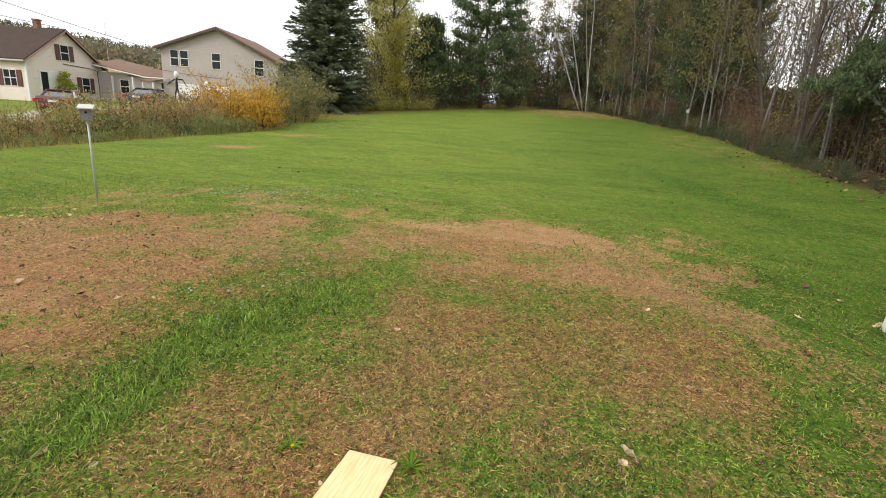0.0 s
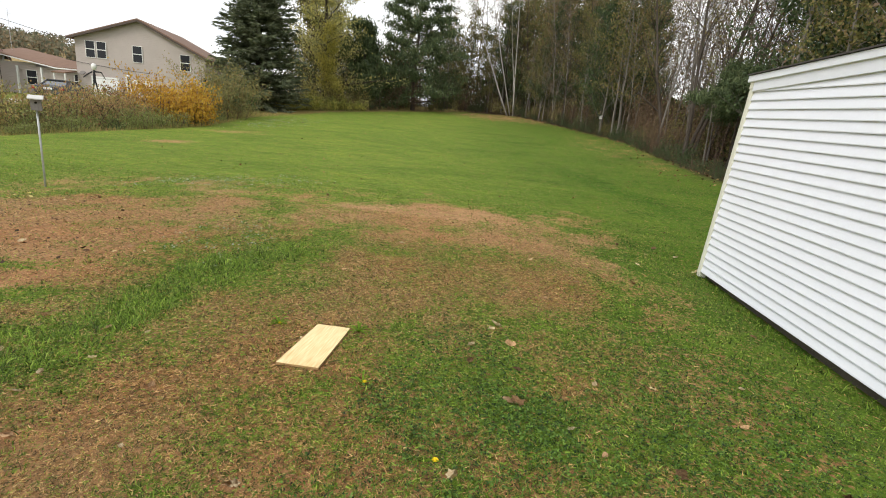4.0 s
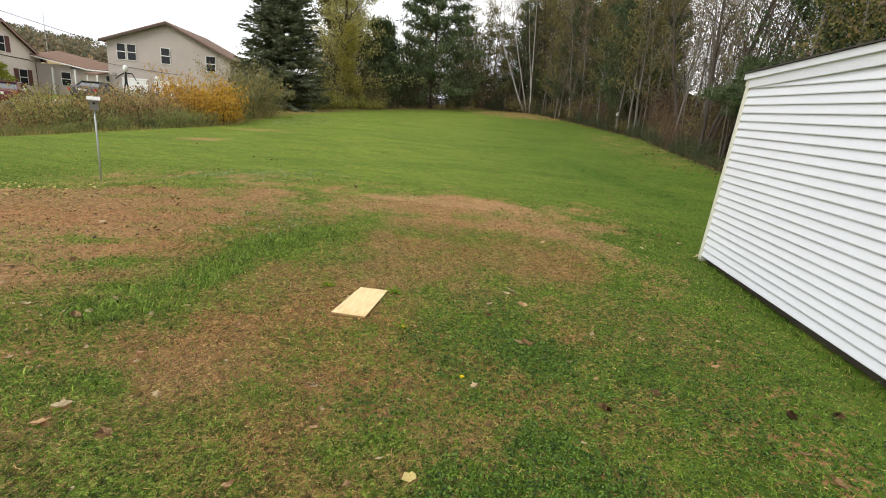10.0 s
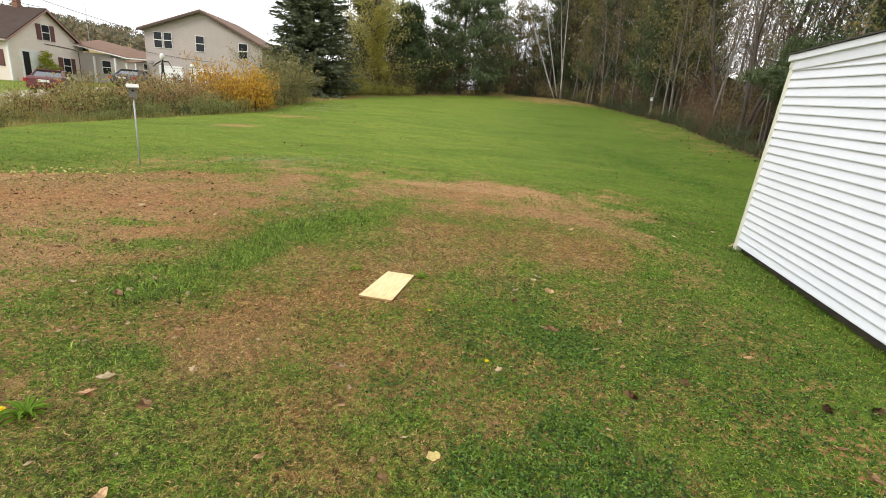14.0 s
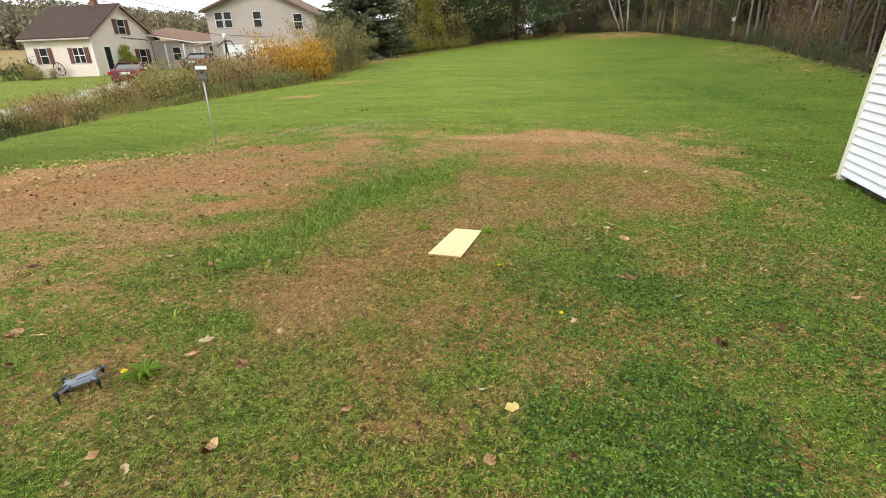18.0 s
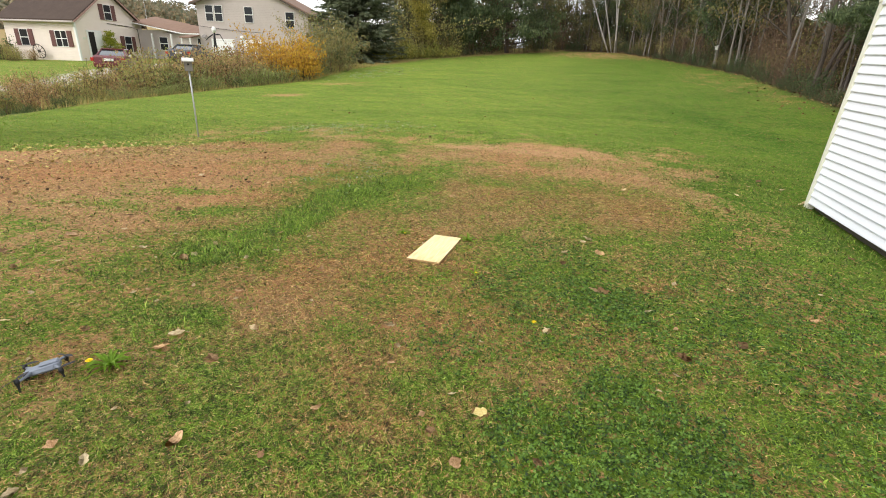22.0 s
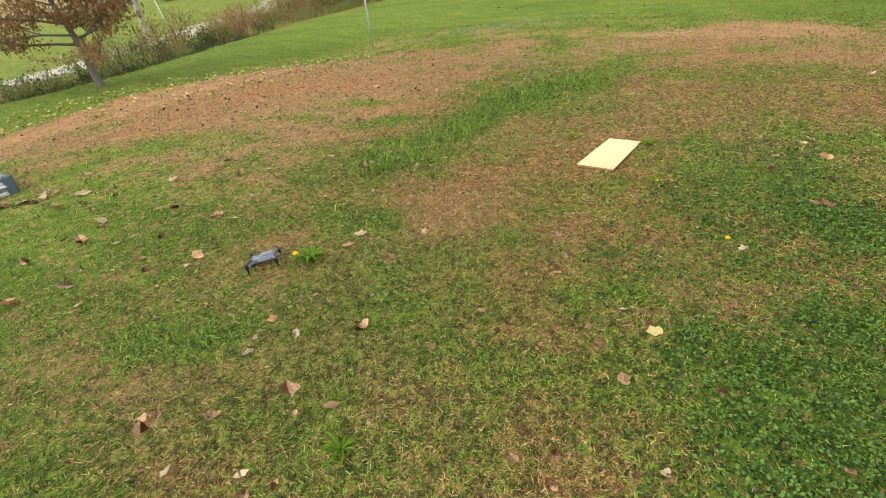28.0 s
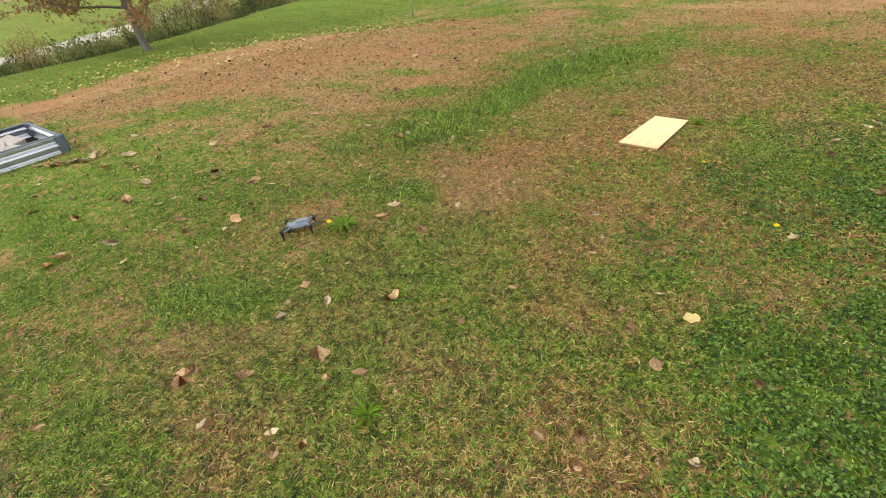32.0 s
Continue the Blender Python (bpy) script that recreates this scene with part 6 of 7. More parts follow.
# ---------------------------------------------------------------- growth along the road side
M_RUSSET = leafy("russet_weeds", ((0.38, 0.24, 0.10), (0.48, 0.32, 0.14), (0.54, 0.41, 0.20), (0.34, 0.29, 0.10), (0.46, 0.25, 0.13)))
M_DUSTY = leafy("dusty_green_weeds", ((0.20, 0.25, 0.07), (0.28, 0.33, 0.10), (0.37, 0.39, 0.15), (0.25, 0.27, 0.08)))
HEDGE = [
    shrub(51, 1.25, 1.5, 26, 2500, 0.056, M_WEEDY, "brown and olive weeds gone to seed beside the road", up=2.0, spread=0.09),
    shrub(52, 1.0, 1.4, 22, 2100, 0.056, M_OLIVE, "dull olive roadside shrub", up=1.6, spread=0.09),
    shrub(53, 0.8, 1.5, 20, 900, 0.065, M_GREENLEAF, "low green roadside growth", up=1.2, spread=0.08),
    shrub(55, 1.35, 1.4, 24, 2300, 0.056, M_RUSSET, "reddish-brown weeds with dry seed heads beside the road", up=2.0, spread=0.10),
    shrub(56, 1.0, 1.5, 22, 2000, 0.058, M_DUSTY, "grey-green leafy weeds beside the road", up=1.5, spread=0.10),
    shrub(54, 1.45, 1.3, 24, 2000, 0.056, M_WEEDY, "tan autumn shrub gone to seed beside the road", up=2.0, spread=0.10),
]
used = set()
for y in np.arange(-9, 21.5, 0.7):
    rows = 4 if y > 7 else 3
    for row in range(rows):
        x = float(lawn_left(y)) - 0.55 - row * (1.15 if y > 7 else 0.85) + rw.uniform(-0.35, 0.35)
        tall = float(np.interp(y, (-9, 0, 5, 8, 10, 11, 13, 15, 18), (0.6, 0.75, 0.88, 0.92, 0.94, 1.02, 1.32, 1.36, 1.12))) * (0.6, 1.0, 1.08, 1.12)[row]
        if y < 8 and rw.random() < (0.3 if y > 4 else 0.12):
            continue
        k = rw.choice((2, 2, 4, 4)) if row == 0 else rw.choice((0, 3, 1, 5, 3, 3, 4, 4, 5) if y > 7 else (0, 1, 2, 2, 0, 4, 5))
        s = tall * (rw.uniform(0.68, 1.22) if y > 8 else rw.uniform(0.5, 1.45))
        if k not in used:
            used.add(k)
            planted(HEDGE[k], x, float(y), rw.uniform(0, 360), s, 0.05)
            tagged(HEDGE[k], group="roadside growth")
        else:
            copy_at(HEDGE[k], x, float(y) + rw.uniform(-0.3, 0.3), rw.uniform(0, 360), s)
planted(shrub(61, 2.2, 2.8, 34, 6000, 0.085, M_ORANGE, "bright orange autumn bush in the roadside hedge", spread=0.13), -14.9, 18.1, 0, 1.2)
planted(shrub(62, 1.8, 2.4, 30, 4500, 0.085, M_ORANGE, "yellow-orange bush in the roadside hedge", spread=0.13), -13.7, 17.9, 80, 1.1)
planted(shrub(63, 2.8, 3.2, 40, 9000, 0.085, M_GREYLEAF, "large grey-green bush at the end of the hedge", spread=0.15), -14.4, 21.6, 0, 1.05)
planted(shrub(64, 2.0, 2.4, 30, 3600, 0.085, M_REDLEAF, "russet shrub in the roadside hedge", spread=0.13), -17.6, 18.6, 40, 1.0)
planted(shrub(65, 1.6, 2.4, 28, 2200, 0.085, M_GREENLEAF, "green shrub at the foot of the spruce", spread=0.13), -15.6, 25.0, 40, 1.0)

# tall grass at the foot of the hedge
r = np.random.RandomState(17)
n = 15000
ty = -10 + 36 * r.rand(n)
tx = lawn_left(ty) + 0.2 - 4.2 * r.rand(n) ** 1.3
th = (0.14 + 0.38 * r.rand(n)) * np.where(tx > lawn_left(ty) - 0.4, 0.5, 1) * np.where(ty < 7, 0.6, 1)
ta = r.rand(n) * 6.28
base = np.stack([tx, ty, ground_z(tx, ty) - 0.02], -1)
side = np.stack([np.cos(ta), np.sin(ta), 0 * ta], -1) * 0.012
tip = base + np.stack([0.35 * th * np.sin(ta), -0.35 * th * np.cos(ta), th], -1)
v = np.stack([base - side, base + side, tip], 1)
for rows, mt, text in ((ty < 7, M_GREENLEAF, "dark green uncut grass on the road bank"), (ty >= 7, M_WEEDY, "rough uncut grass at the foot of the hedge")):
    m = int(rows.sum())
    tagged(new("rough_grass", quick_mesh("rough_grass", v[rows].reshape(-1, 3), np.arange(3 * m), np.full(m, 3), mt)), text, "grass", kind="stuff")

# small tree by the road bank
M_CRAB = leafy("crab_apple_leaves", ((0.36, 0.20, 0.09), (0.22, 0.19, 0.06), (0.48, 0.20, 0.11), (0.18, 0.16, 0.05), (0.50, 0.30, 0.14)))
small = tree(71, 3.4, 0.085, 0.25, 36, 2.4, 480, 0.060, M_CRAB, M_BARK, "small spreading crab apple tree with sparse russet leaves", 0.22, 0.02, (-0.10, -0.08), 7, 0.20, spread=0.08, long=1.3)
planted(small, -11.1, 0.22, 20)
# across the road
big = tree(72, 10, 0.16, 0.18, 18, 4.0, 240, 0.12, M_REDLEAF, M_BIRCH, "pale-barked roadside tree with thin russet leaves", 0.8, 0.0, (0.05, 0), 5, 0.12, spread=0.3)
planted(big, -28.5, 8.9, 0)
bm = bmesh.new()
tube(bm, [(0, 0, -0.3), (-0.02, 0.0, 1.2), (-0.05, 0, 2.6)], [0.035, 0.035, 0.03], 8)
pole = part("marker_pole", bm, M_TRIM, smoothed=True)
pole.matrix_world = pose(-30.0, 10.9, gz(-30.0, 10.9), 0, -9, 30)
tagged(pole, "thin white leaning marker pole on the far lawn", "pole")
for x, y in ((-18.3, 32.4), (-17.2, 33.2), (-18.9, 30.6)):
    copy_at(UNDER[3], x, y, 40 * x, 1.5)
for x, y, k, s in ((-46.5, 24.5, 2, 2.3), (-49.0, 23.0, 1, 2.2), (-44.0, 23.6, 0, 0.9), (-45.4, 24.2, 0, 1.0), (-52.0, 22.0, 1, 2.0), (-43.2, 24.6, 3, 0.7)):
    copy_at(HEDGE[k], x, y, 40 * k + x, s, label="bush beside the farmhouse wall")

# wooded hill behind the houses
r = np.random.RandomState(55)
hv = []
for _ in range(800):
    a, d = radians(r.uniform(-92, -34)), r.uniform(210, 430)
    x, y = d * math.sin(a), d * math.cos(a)
    if r.rand() < 0.45 and d < 230 and a < radians(-60):
        continue
    s = r.uniform(2.5, 5.0)
    c = np.clip(r.randn(60, 3), -1.6, 1.6) * np.array([0.36, 0.36, 0.45]) * s + np.array([x, y, gz(x, y) + s * 0.7])
    hv.append(c)
for _ in range(420):
    a, d = radians(r.uniform(-92, -57)), r.uniform(125, 215)
    x, y = d * math.sin(a), d * math.cos(a)
    t = r.uniform(2.0, 4.0)
    hv.append(np.clip(r.randn(60, 3), -1.6, 1.6) * np.array([0.36, 0.36, 0.45]) * t + np.array([x, y, gz(x, y) + t * 0.7]))
tagged(new("hill_woods", leaf_cloud("hill_woods", np.concatenate(hv), 1.35, 56, M_HILL)), "distant wooded hill in faded autumn colours", "woods", kind="stuff")

for k, (x, y, s) in enumerate(((-16.2, 33.0, 0.9), (-15.2, 33.8, 1.0), (-14.2, 35.2, 0.8), (-13.6, 37.0, 1.1), (-12.4, 39.0, 0.9), (-15.6, 35.5, 1.4), (-14.4, 37.4, 1.5), (-16.6, 36.0, 1.5))):
    copy_at(UNDER[4] if k % 3 else UNDER[0], x, y, 77 * k, s)
bird_house((7.3, 34.6), 1.25, 160, 0, "small white bird house on a wooden post", True)


# ---------------------------------------------------------------- houses across the road
def siding(name, light, dark, course):
    mat, nt, b = shader(name, 0.7, 0.0, 0.3)
    stain = noise_node(nt, 0.7, 5.0, 0.6)
    col = ramp(nt, stain, ((0.3, dark), (0.7, light)))
    nt.links.new(col, b.inputs["Base Color"])
    co = nt.nodes.new("ShaderNodeTexCoord")
    wv = nt.nodes.new("ShaderNodeTexWave")
    wv.wave_type, wv.bands_direction, wv.wave_profile = "BANDS", "Z", "SAW"
    wv.inputs["Scale"].default_value = 0.314 / course
    nt.links.new(co.outputs["Object"], wv.inputs["Vector"])
    bump(nt, b, wv.outputs["Fac"], 0.7, 0.02)
    return mat


M_CREAM = siding("cream_siding", (0.84, 0.74, 0.67), (0.77, 0.67, 0.60), 0.13)
M_TAUPE = siding("taupe_siding", (0.50, 0.44, 0.41), (0.44, 0.385, 0.36), 0.13)
M_ROOF_BROWN = surface("brown_shingles", (0.085, 0.060, 0.048), (0.05, 0.036, 0.03), 2.0, 0.95, 0.0, 0.2, 0.8, 18.0, 0.7, 0.02)
M_ROOF_RUST = surface("rust_roof", (0.24, 0.15, 0.105), (0.15, 0.09, 0.062), 1.2, 0.8, 0.0, 0.3, 0.9, 14.0, 0.4, 0.01, (6, 0.5, 1))
M_RED_TRIM = surface("faded_red_trim", (0.44, 0.28, 0.24), (0.32, 0.19, 0.16), 4.0, 0.7)
M_DARKTRIM = surface("dark_brown_trim", (0.10, 0.075, 0.06), (0.06, 0.045, 0.04), 4.0, 0.7)
M_SHUTTER = surface("maroon_shutter", (0.17, 0.075, 0.065), (0.11, 0.05, 0.045), 9.0, 0.6)
M_WHITE = surface("white_paint", (0.82, 0.82, 0.80), (0.72, 0.72, 0.70), 3.0, 0.55)
M_INSIDE = surface("dark_interior", (0.025, 0.022, 0.02), (0.015, 0.013, 0.012), 3.0, 0.9)
mat, nt, b = shader("window_glass", 0.06, 0.0, 0.7)
b.inputs["Base Color"].default_value = (0.02, 0.022, 0.026, 1)
b.inputs["Roughness"].default_value, b.inputs["Specular IOR Level"].default_value = 0.12, 0.25
M_GLASS = mat
M_BRICK = surface("chimney_brick", (0.30, 0.16, 0.11), (0.18, 0.09, 0.065), 14.0, 0.9)


def frame_matrix(corner, along, back, z):
    return Matrix(((along[0], back[0], 0, corner[0]), (along[1], back[1], 0, corner[1]), (0, 0, 1, z), (0, 0, 0, 1)))


FRONT = Matrix.Identity(4)


def side_face(x, sign):
    """Turns a thing made for the front wall (facing -y) onto the side wall at x."""
    return Matrix.Translation((x, 0, 0)) @ (Matrix(((0, 1, 0, 0), (1, 0, 0, 0), (0, 0, 1, 0), (0, 0, 0, 1))) if sign < 0 else Matrix(((0, -1, 0, 0), (1, 0, 0, 0), (0, 0, 1, 0), (0, 0, 0, 1))))


def window(parent, m, x, z, w, h, shutters, split=True):
    bm = bmesh.new()
    t = 0.035
    for a in ((x - w / 2 - t, x - w / 2, z - t, z + h + t), (x + w / 2, x + w / 2 + t, z - t, z + h + t), (x - w / 2, x + w / 2, z + h, z + h + t), (x - w / 2, x + w / 2, z - t, z), (x - w / 2, x + w / 2, z + h * 0.48, z + h * 0.53)):
        box(bm, a[0], a[1], -0.06, 0.02, a[2], a[3])
    if split:
        box(bm, x - 0.03, x + 0.03, -0.05, 0.02, z, z + h)
    bmesh.ops.transform(bm, matrix=m, verts=bm.verts)
    bmesh.ops.recalc_face_normals(bm, faces=bm.faces)
    win = part("window", bm, M_WHITE, parent, "white-framed window")
    for k in (0, 1):
        bm = bmesh.new()
        box(bm, x - w / 2, x + w / 2, -0.022 - 0.008 * k, -0.004, z + (0 if k == 0 else h * 0.53), z + (h * 0.48 if k == 0 else h))
        bmesh.ops.transform(bm, matrix=m, verts=bm.verts)
        bmesh.ops.recalc_face_normals(bm, faces=bm.faces)
        part("pane", bm, M_GLASS, win)
    if shutters:
        for s in (-1, 1):
            bm = bmesh.new()
            cx = x + s * (w / 2 + t + 0.24)
            box(bm, cx - 0.22, cx + 0.22, -0.05, 0.0, z - t, z + h + t)
            for k in range(7):
                zz = z - t + 0.1 + k * (h + 2 * t - 0.16) / 7
                box(bm, cx - 0.17, cx + 0.17, -0.065, -0.05, zz, zz + 0.09)
            bmesh.ops.transform(bm, matrix=m, verts=bm.verts)
            bmesh.ops.recalc_face_normals(bm, faces=bm.faces)
            part("shutter", bm, M_SHUTTER, parent, "maroon louvred shutter")


def slab(bm, a, b, y0, y1, t):
    """A roof slope from a to b in x and z, t thick."""
    prism(bm, [(a[0], a[1]), (b[0], b[1]), (b[0], b[1] + t), (a[0], a[1] + t)], y1 - y0, Matrix.Translation((0, y0, 0)))


def shell(parent, wide, deep, eave, eave2, peak, wall_mat, roof_mat, trim_mat, over=0.35):
    bm = bmesh.new()
    prism(bm, [(0, -0.6), (wide, -0.6), (wide, eave2), (wide / 2, peak), (0, eave)], deep)
    bmesh.ops.recalc_face_normals(bm, faces=bm.faces)
    part("wall", bm, wall_mat, parent)
    k1, k2 = (peak - eave) / (wide / 2), (peak - eave2) / (wide / 2)
    for name, a, b in (("roof", (-over, eave - over * k1 + 0.01), (wide / 2, peak + 0.01)), ("roof", (wide / 2, peak + 0.01), (wide + over, eave2 - over * k2 + 0.01))):
        bm = bmesh.new()
        slab(bm, a, b, -over, deep + over, 0.14)
        bmesh.ops.recalc_face_normals(bm, faces=bm.faces)
        part(name, bm, roof_mat, parent)
        bm = bmesh.new()
        slab(bm, (a[0], a[1] - 0.10), (b[0], b[1] - 0.10), -over - 0.03, -over, 0.15)
        bmesh.ops.recalc_face_normals(bm, faces=bm.faces)
        part("rake_board", bm, trim_mat, parent, "painted board along the gable")


# farmhouse
farm = empty("farmhouse", frame_matrix((-40.8, 26.7), (-0.158, 0.987), (-0.987, -0.158), 0.84), "cream farmhouse with brown shingled roof and maroon shutters", "house")
shell(farm, 7.2, 6.8, 3.06, 3.06, 5.56, M_CREAM, M_ROOF_BROWN, M_RED_TRIM)
for x0, x1 in ((-0.05, 0.10), (7.10, 7.25)):
    bm = bmesh.new()
    box(bm, x0, x1, -0.04, 0.10, -0.5, 3.06)
    part("corner_board", bm, M_WHITE, farm)
bm = bmesh.new()
box(bm, -0.44, -0.30, -0.3, 7.0, 2.72, 2.86, 0.03)
part("gutter", bm, M_TAUPE, farm, "greyish gutter along the eave")
window(farm, FRONT, 3.55, 3.25, 0.72, 1.15, True, False)
window(farm, FRONT, 5.35, 0.75, 0.75, 1.25, True, False)
window(farm, side_face(0, -1), 1.45, 0.95, 1.05, 1.15, True)
window(farm, side_face(0, -1), 5.0, 0.95, 0.75, 1.2, True, False)
bm = bmesh.new()
for a in ((0.98, 1.10, 0, 2.25), (2.35, 2.47, 0, 2.25), (0.98, 2.47, 2.16, 2.30)):
    box(bm, a[0], a[1], -0.07, 0.02, a[2], a[3])
door = part("door", bm, M_WHITE, farm, "white doorway with a half-open door")
# near-black panel on the solid wall, painted as the unlit room
bm = bmesh.new()
box(bm, 1.10, 1.72, -0.03, -0.004, 0, 2.16)
part("opening", bm, M_INSIDE, door)
bm = bmesh.new()
box(bm, 1.72, 2.35, -0.09, -0.03, 0.02, 2.15, 0.01)
part("leaf", bm, M_WHITE, door)
bm = bmesh.new()
box(bm, 3.42, 3.82, 2.0, 2.4, 5.0, 6.28)
box(bm, 3.37, 3.87, 1.95, 2.45, 6.22, 6.33)
part("chimney", bm, M_BRICK, farm)
bm = bmesh.new()
box(bm, 0.55, 0.85, -0.04, 0.0, 1.55, 1.72)
part("house_sign", bm, M_TRIM, farm)
bm = bmesh.new()
tube(bm, [(3.3, -0.03, 2.95), (5.9, -0.03, 2.85), (6.7, -0.03, 2.7), (6.75, -0.03, 0.4)], [0.03] * 4, 6)
part("pipe", bm, M_DARKBARK, farm, "dark conduit on the wall")
vine = tree(81, 1.9, 0.05, 0.30, 9, 0.75, 130, 0.13, leafy("lime_leaves", ((0.22, 0.26, 0.02), (0.35, 0.38, 0.04), (0.45, 0.44, 0.06))), M_BARK, "small bright yellow-green tree by the farmhouse door", 0.5, -0.05, (0, 0), 4, 0.2, spread=0.14)
vine.matrix_world = farm.matrix_world @ pose(2.62, -0.6, 0.35) @ Matrix.Scale(1.0, 4)

wheel = empty("wagon_wheel", farm.matrix_world @ pose(-0.38, 3.5, 0.50, 0, -12, 0) @ Matrix.Scale(0.75, 4), "dark old wagon wheel leaning against the farmhouse wall", "wheel")
bm = bmesh.new()
ring = [(0, 0.72 * math.cos(a * math.pi / 12), 0.72 * math.sin(a * math.pi / 12)) for a in range(25)]
tube(bm, ring, [0.05] * 25, 6)
part("rim", bm, M_DARKBARK, wheel)
bm = bmesh.new()
tube(bm, [(-0.12, 0, 0), (0.12, 0, 0)], [0.11, 0.09], 10)
part("hub", bm, M_DARKBARK, wheel)
for a in range(10):
    bm = bmesh.new()
    tube(bm, [(0, 0.08 * math.cos(a * math.pi / 5), 0.08 * math.sin(a * math.pi / 5)), (0, 0.70 * math.cos(a * math.pi / 5), 0.70 * math.sin(a * math.pi / 5))], [0.026, 0.022], 5)
    part("spoke", bm, M_DARKBARK, wheel)

# low wing between the houses
wing = empty("house_wing", frame_matrix((-40.4, 33.6), (0.985, 0.17), (-0.17, 0.985), 0.95), "low grey-brown wing with a rust-brown roof joining houses", "house")
bm = bmesh.new()
box(bm, -1.5, 6.0, 0, 2.7, -0.6, 2.35)
box(bm, -1.5, 1.5, 0.01, 2.6, 2.35, 2.62)
part("wall", bm, M_TAUPE, wing)
bm = bmesh.new()
lo = [bm.verts.new(p) for p in ((-1.6, -0.5, 3.15), (3.4, -0.5, 2.34), (6.0, -0.5, 2.34), (6.0, 2.2, 2.80), (3.3, 2.2, 3.08), (-1.6, 2.8, 3.84))]
hi = [bm.verts.new(v.co + Vector((0, 0, 0.12))) for v in lo]
for ring in (lo, hi):
    bm.faces.new((ring[0], ring[1], ring[4], ring[5]))
    bm.faces.new((ring[1], ring[2], ring[3], ring[4]))
for i in range(6):
    bm.faces.new((lo[i], lo[(i + 1) % 6], hi[(i + 1) % 6], hi[i]))
bmesh.ops.recalc_face_normals(bm, faces=bm.faces)
part("roof", bm, M_ROOF_RUST, wing, "rust-brown metal roof")
bm = bmesh.new()
prism(bm, [(-1.6, 3.12), (3.4, 2.31), (6.0, 2.31), (6.0, 2.40), (3.4, 2.40), (-1.6, 3.21)], 0.04, Matrix.Translation((0, -0.545, 0)))
bmesh.ops.recalc_face_normals(bm, faces=bm.faces)
part("fascia", bm, M_WHITE, wing)
window(wing, FRONT, 1.1, 0.9, 0.8, 1.1, False, False)
window(wing, FRONT, 5.0, 0.9, 0.8, 1.1, False, False)
for x in (0.25, 2.2, 4.1):
    bm = bmesh.new()
    box(bm, x - 0.06, x + 0.06, -0.46, -0.34, -0.5, 2.3)
    part("porch_post", bm, M_WHITE, wing)

# two-storey house
tall = empty("two_storey_house", frame_matrix((-33.95, 32.7), (0.964, 0.267), (-0.267, 0.964), 0.72), "taupe two-storey house with a rust-edged gable roof", "house")
shell(tall, 9.75, 8.0, 4.99, 4.40, 6.69, M_TAUPE, M_ROOF_RUST, M_DARKTRIM, 0.40)
for x in (1.12, 1.94):
    window(tall, FRONT, x, 3.62, 0.64, 1.2, False, False)
window(tall, FRONT, 4.60, 3.58, 0.68, 1.2, False, False)
window(tall, FRONT, 8.20, 3.28, 0.72, 1.2, False, False)
window(tall, side_face(9.75, 1), 1.6, 2.75, 0.7, 1.1, False, False)
window(tall, side_face(9.75, 1), 4.4, 2.75, 0.7, 1.1, False, False)
for x0, x1 in ((1.15, 2.95), (3.7, 5.5)):
    bm = bmesh.new()
    for a in ((x0 - 0.12, x0, 0, 2.15), (x1, x1 + 0.12, 0, 2.15), (x0 - 0.12, x1 + 0.12, 2.05, 2.2)):
        box(bm, a[0], a[1], -0.06, 0.02, a[2], a[3])
    gd = part("garage_door", bm, M_WHITE, tall, "white panelled garage door")
    for k in range(4):
        bm = bmesh.new()
        box(bm, x0, x1, -0.035, -0.004, 0.51 * k + 0.01, 0.51 * k + 0.5, 0.008)
        part("panel", bm, M_WHITE, gd)
bm = bmesh.new()
prism(bm, [(0, 2.35), (1.5, 2.12), (1.5, 2.22), (0, 2.45)], 1.0, Matrix(((0, 1, 0, -1.05), (-1, 0, 0, 0), (0, 0, 1, 0), (0, 0, 0, 1))))
bmesh.ops.recalc_face_normals(bm, faces=bm.faces)
part("porch_roof", bm, M_ROOF_RUST, tall)
bm = bmesh.new()
box(bm, -0.95, -0.87, -1.42, -1.34, -0.4, 2.15)
part("porch_post", bm, M_WHITE, tall)
bm = bmesh.new()
tube(bm, [(0.55, -0.30, 2.35), (0.55, -0.33, 2.38)], [0.22, 0.19], 14)
tube(bm, [(0.55, 0.0, 2.1), (0.55, -0.2, 2.2), (0.55, -0.30, 2.35)], [0.02, 0.02, 0.02], 6)
part("dish", bm, M_GREYWOOD, tall, "grey satellite dish")
bm = bmesh.new()
box(bm, 9.62, 9.78, -0.25, -0.05, 2.6, 2.9, 0.02)
part("wall_lamp", bm, M_INSIDE, tall)

# tall stick figure, a yard decoration, and a globe lamp beside it
fx, fy = -28.4, 28.4
bm = bmesh.new()
tube(bm, [(0, 0, 1.25), (0, 0, 1.7), (0.02, 0, 2.05)], [0.13, 0.11, 0.07], 8)
for s in (-1, 1):
    tube(bm, [(s * 0.08, 0, 1.28), (s * 0.20, 0, 0.7), (s * 0.32, 0, -0.05)], [0.07, 0.055, 0.05], 6)
    tube(bm, [(s * 0.10, 0, 1.95), (s * 0.50, 0, 1.85 + 0.1 * s), (s * 0.78, 0, 1.55)], [0.055, 0.045, 0.03], 6)
k = len(bm.faces)
bmesh.ops.create_uvsphere(bm, u_segments=14, v_segments=9, radius=0.21, matrix=Matrix.Translation((0.02, 0, 2.24)))
figure = part("yard_figure", bm, M_BLACK)
figure.data.materials.append(M_WHITE)
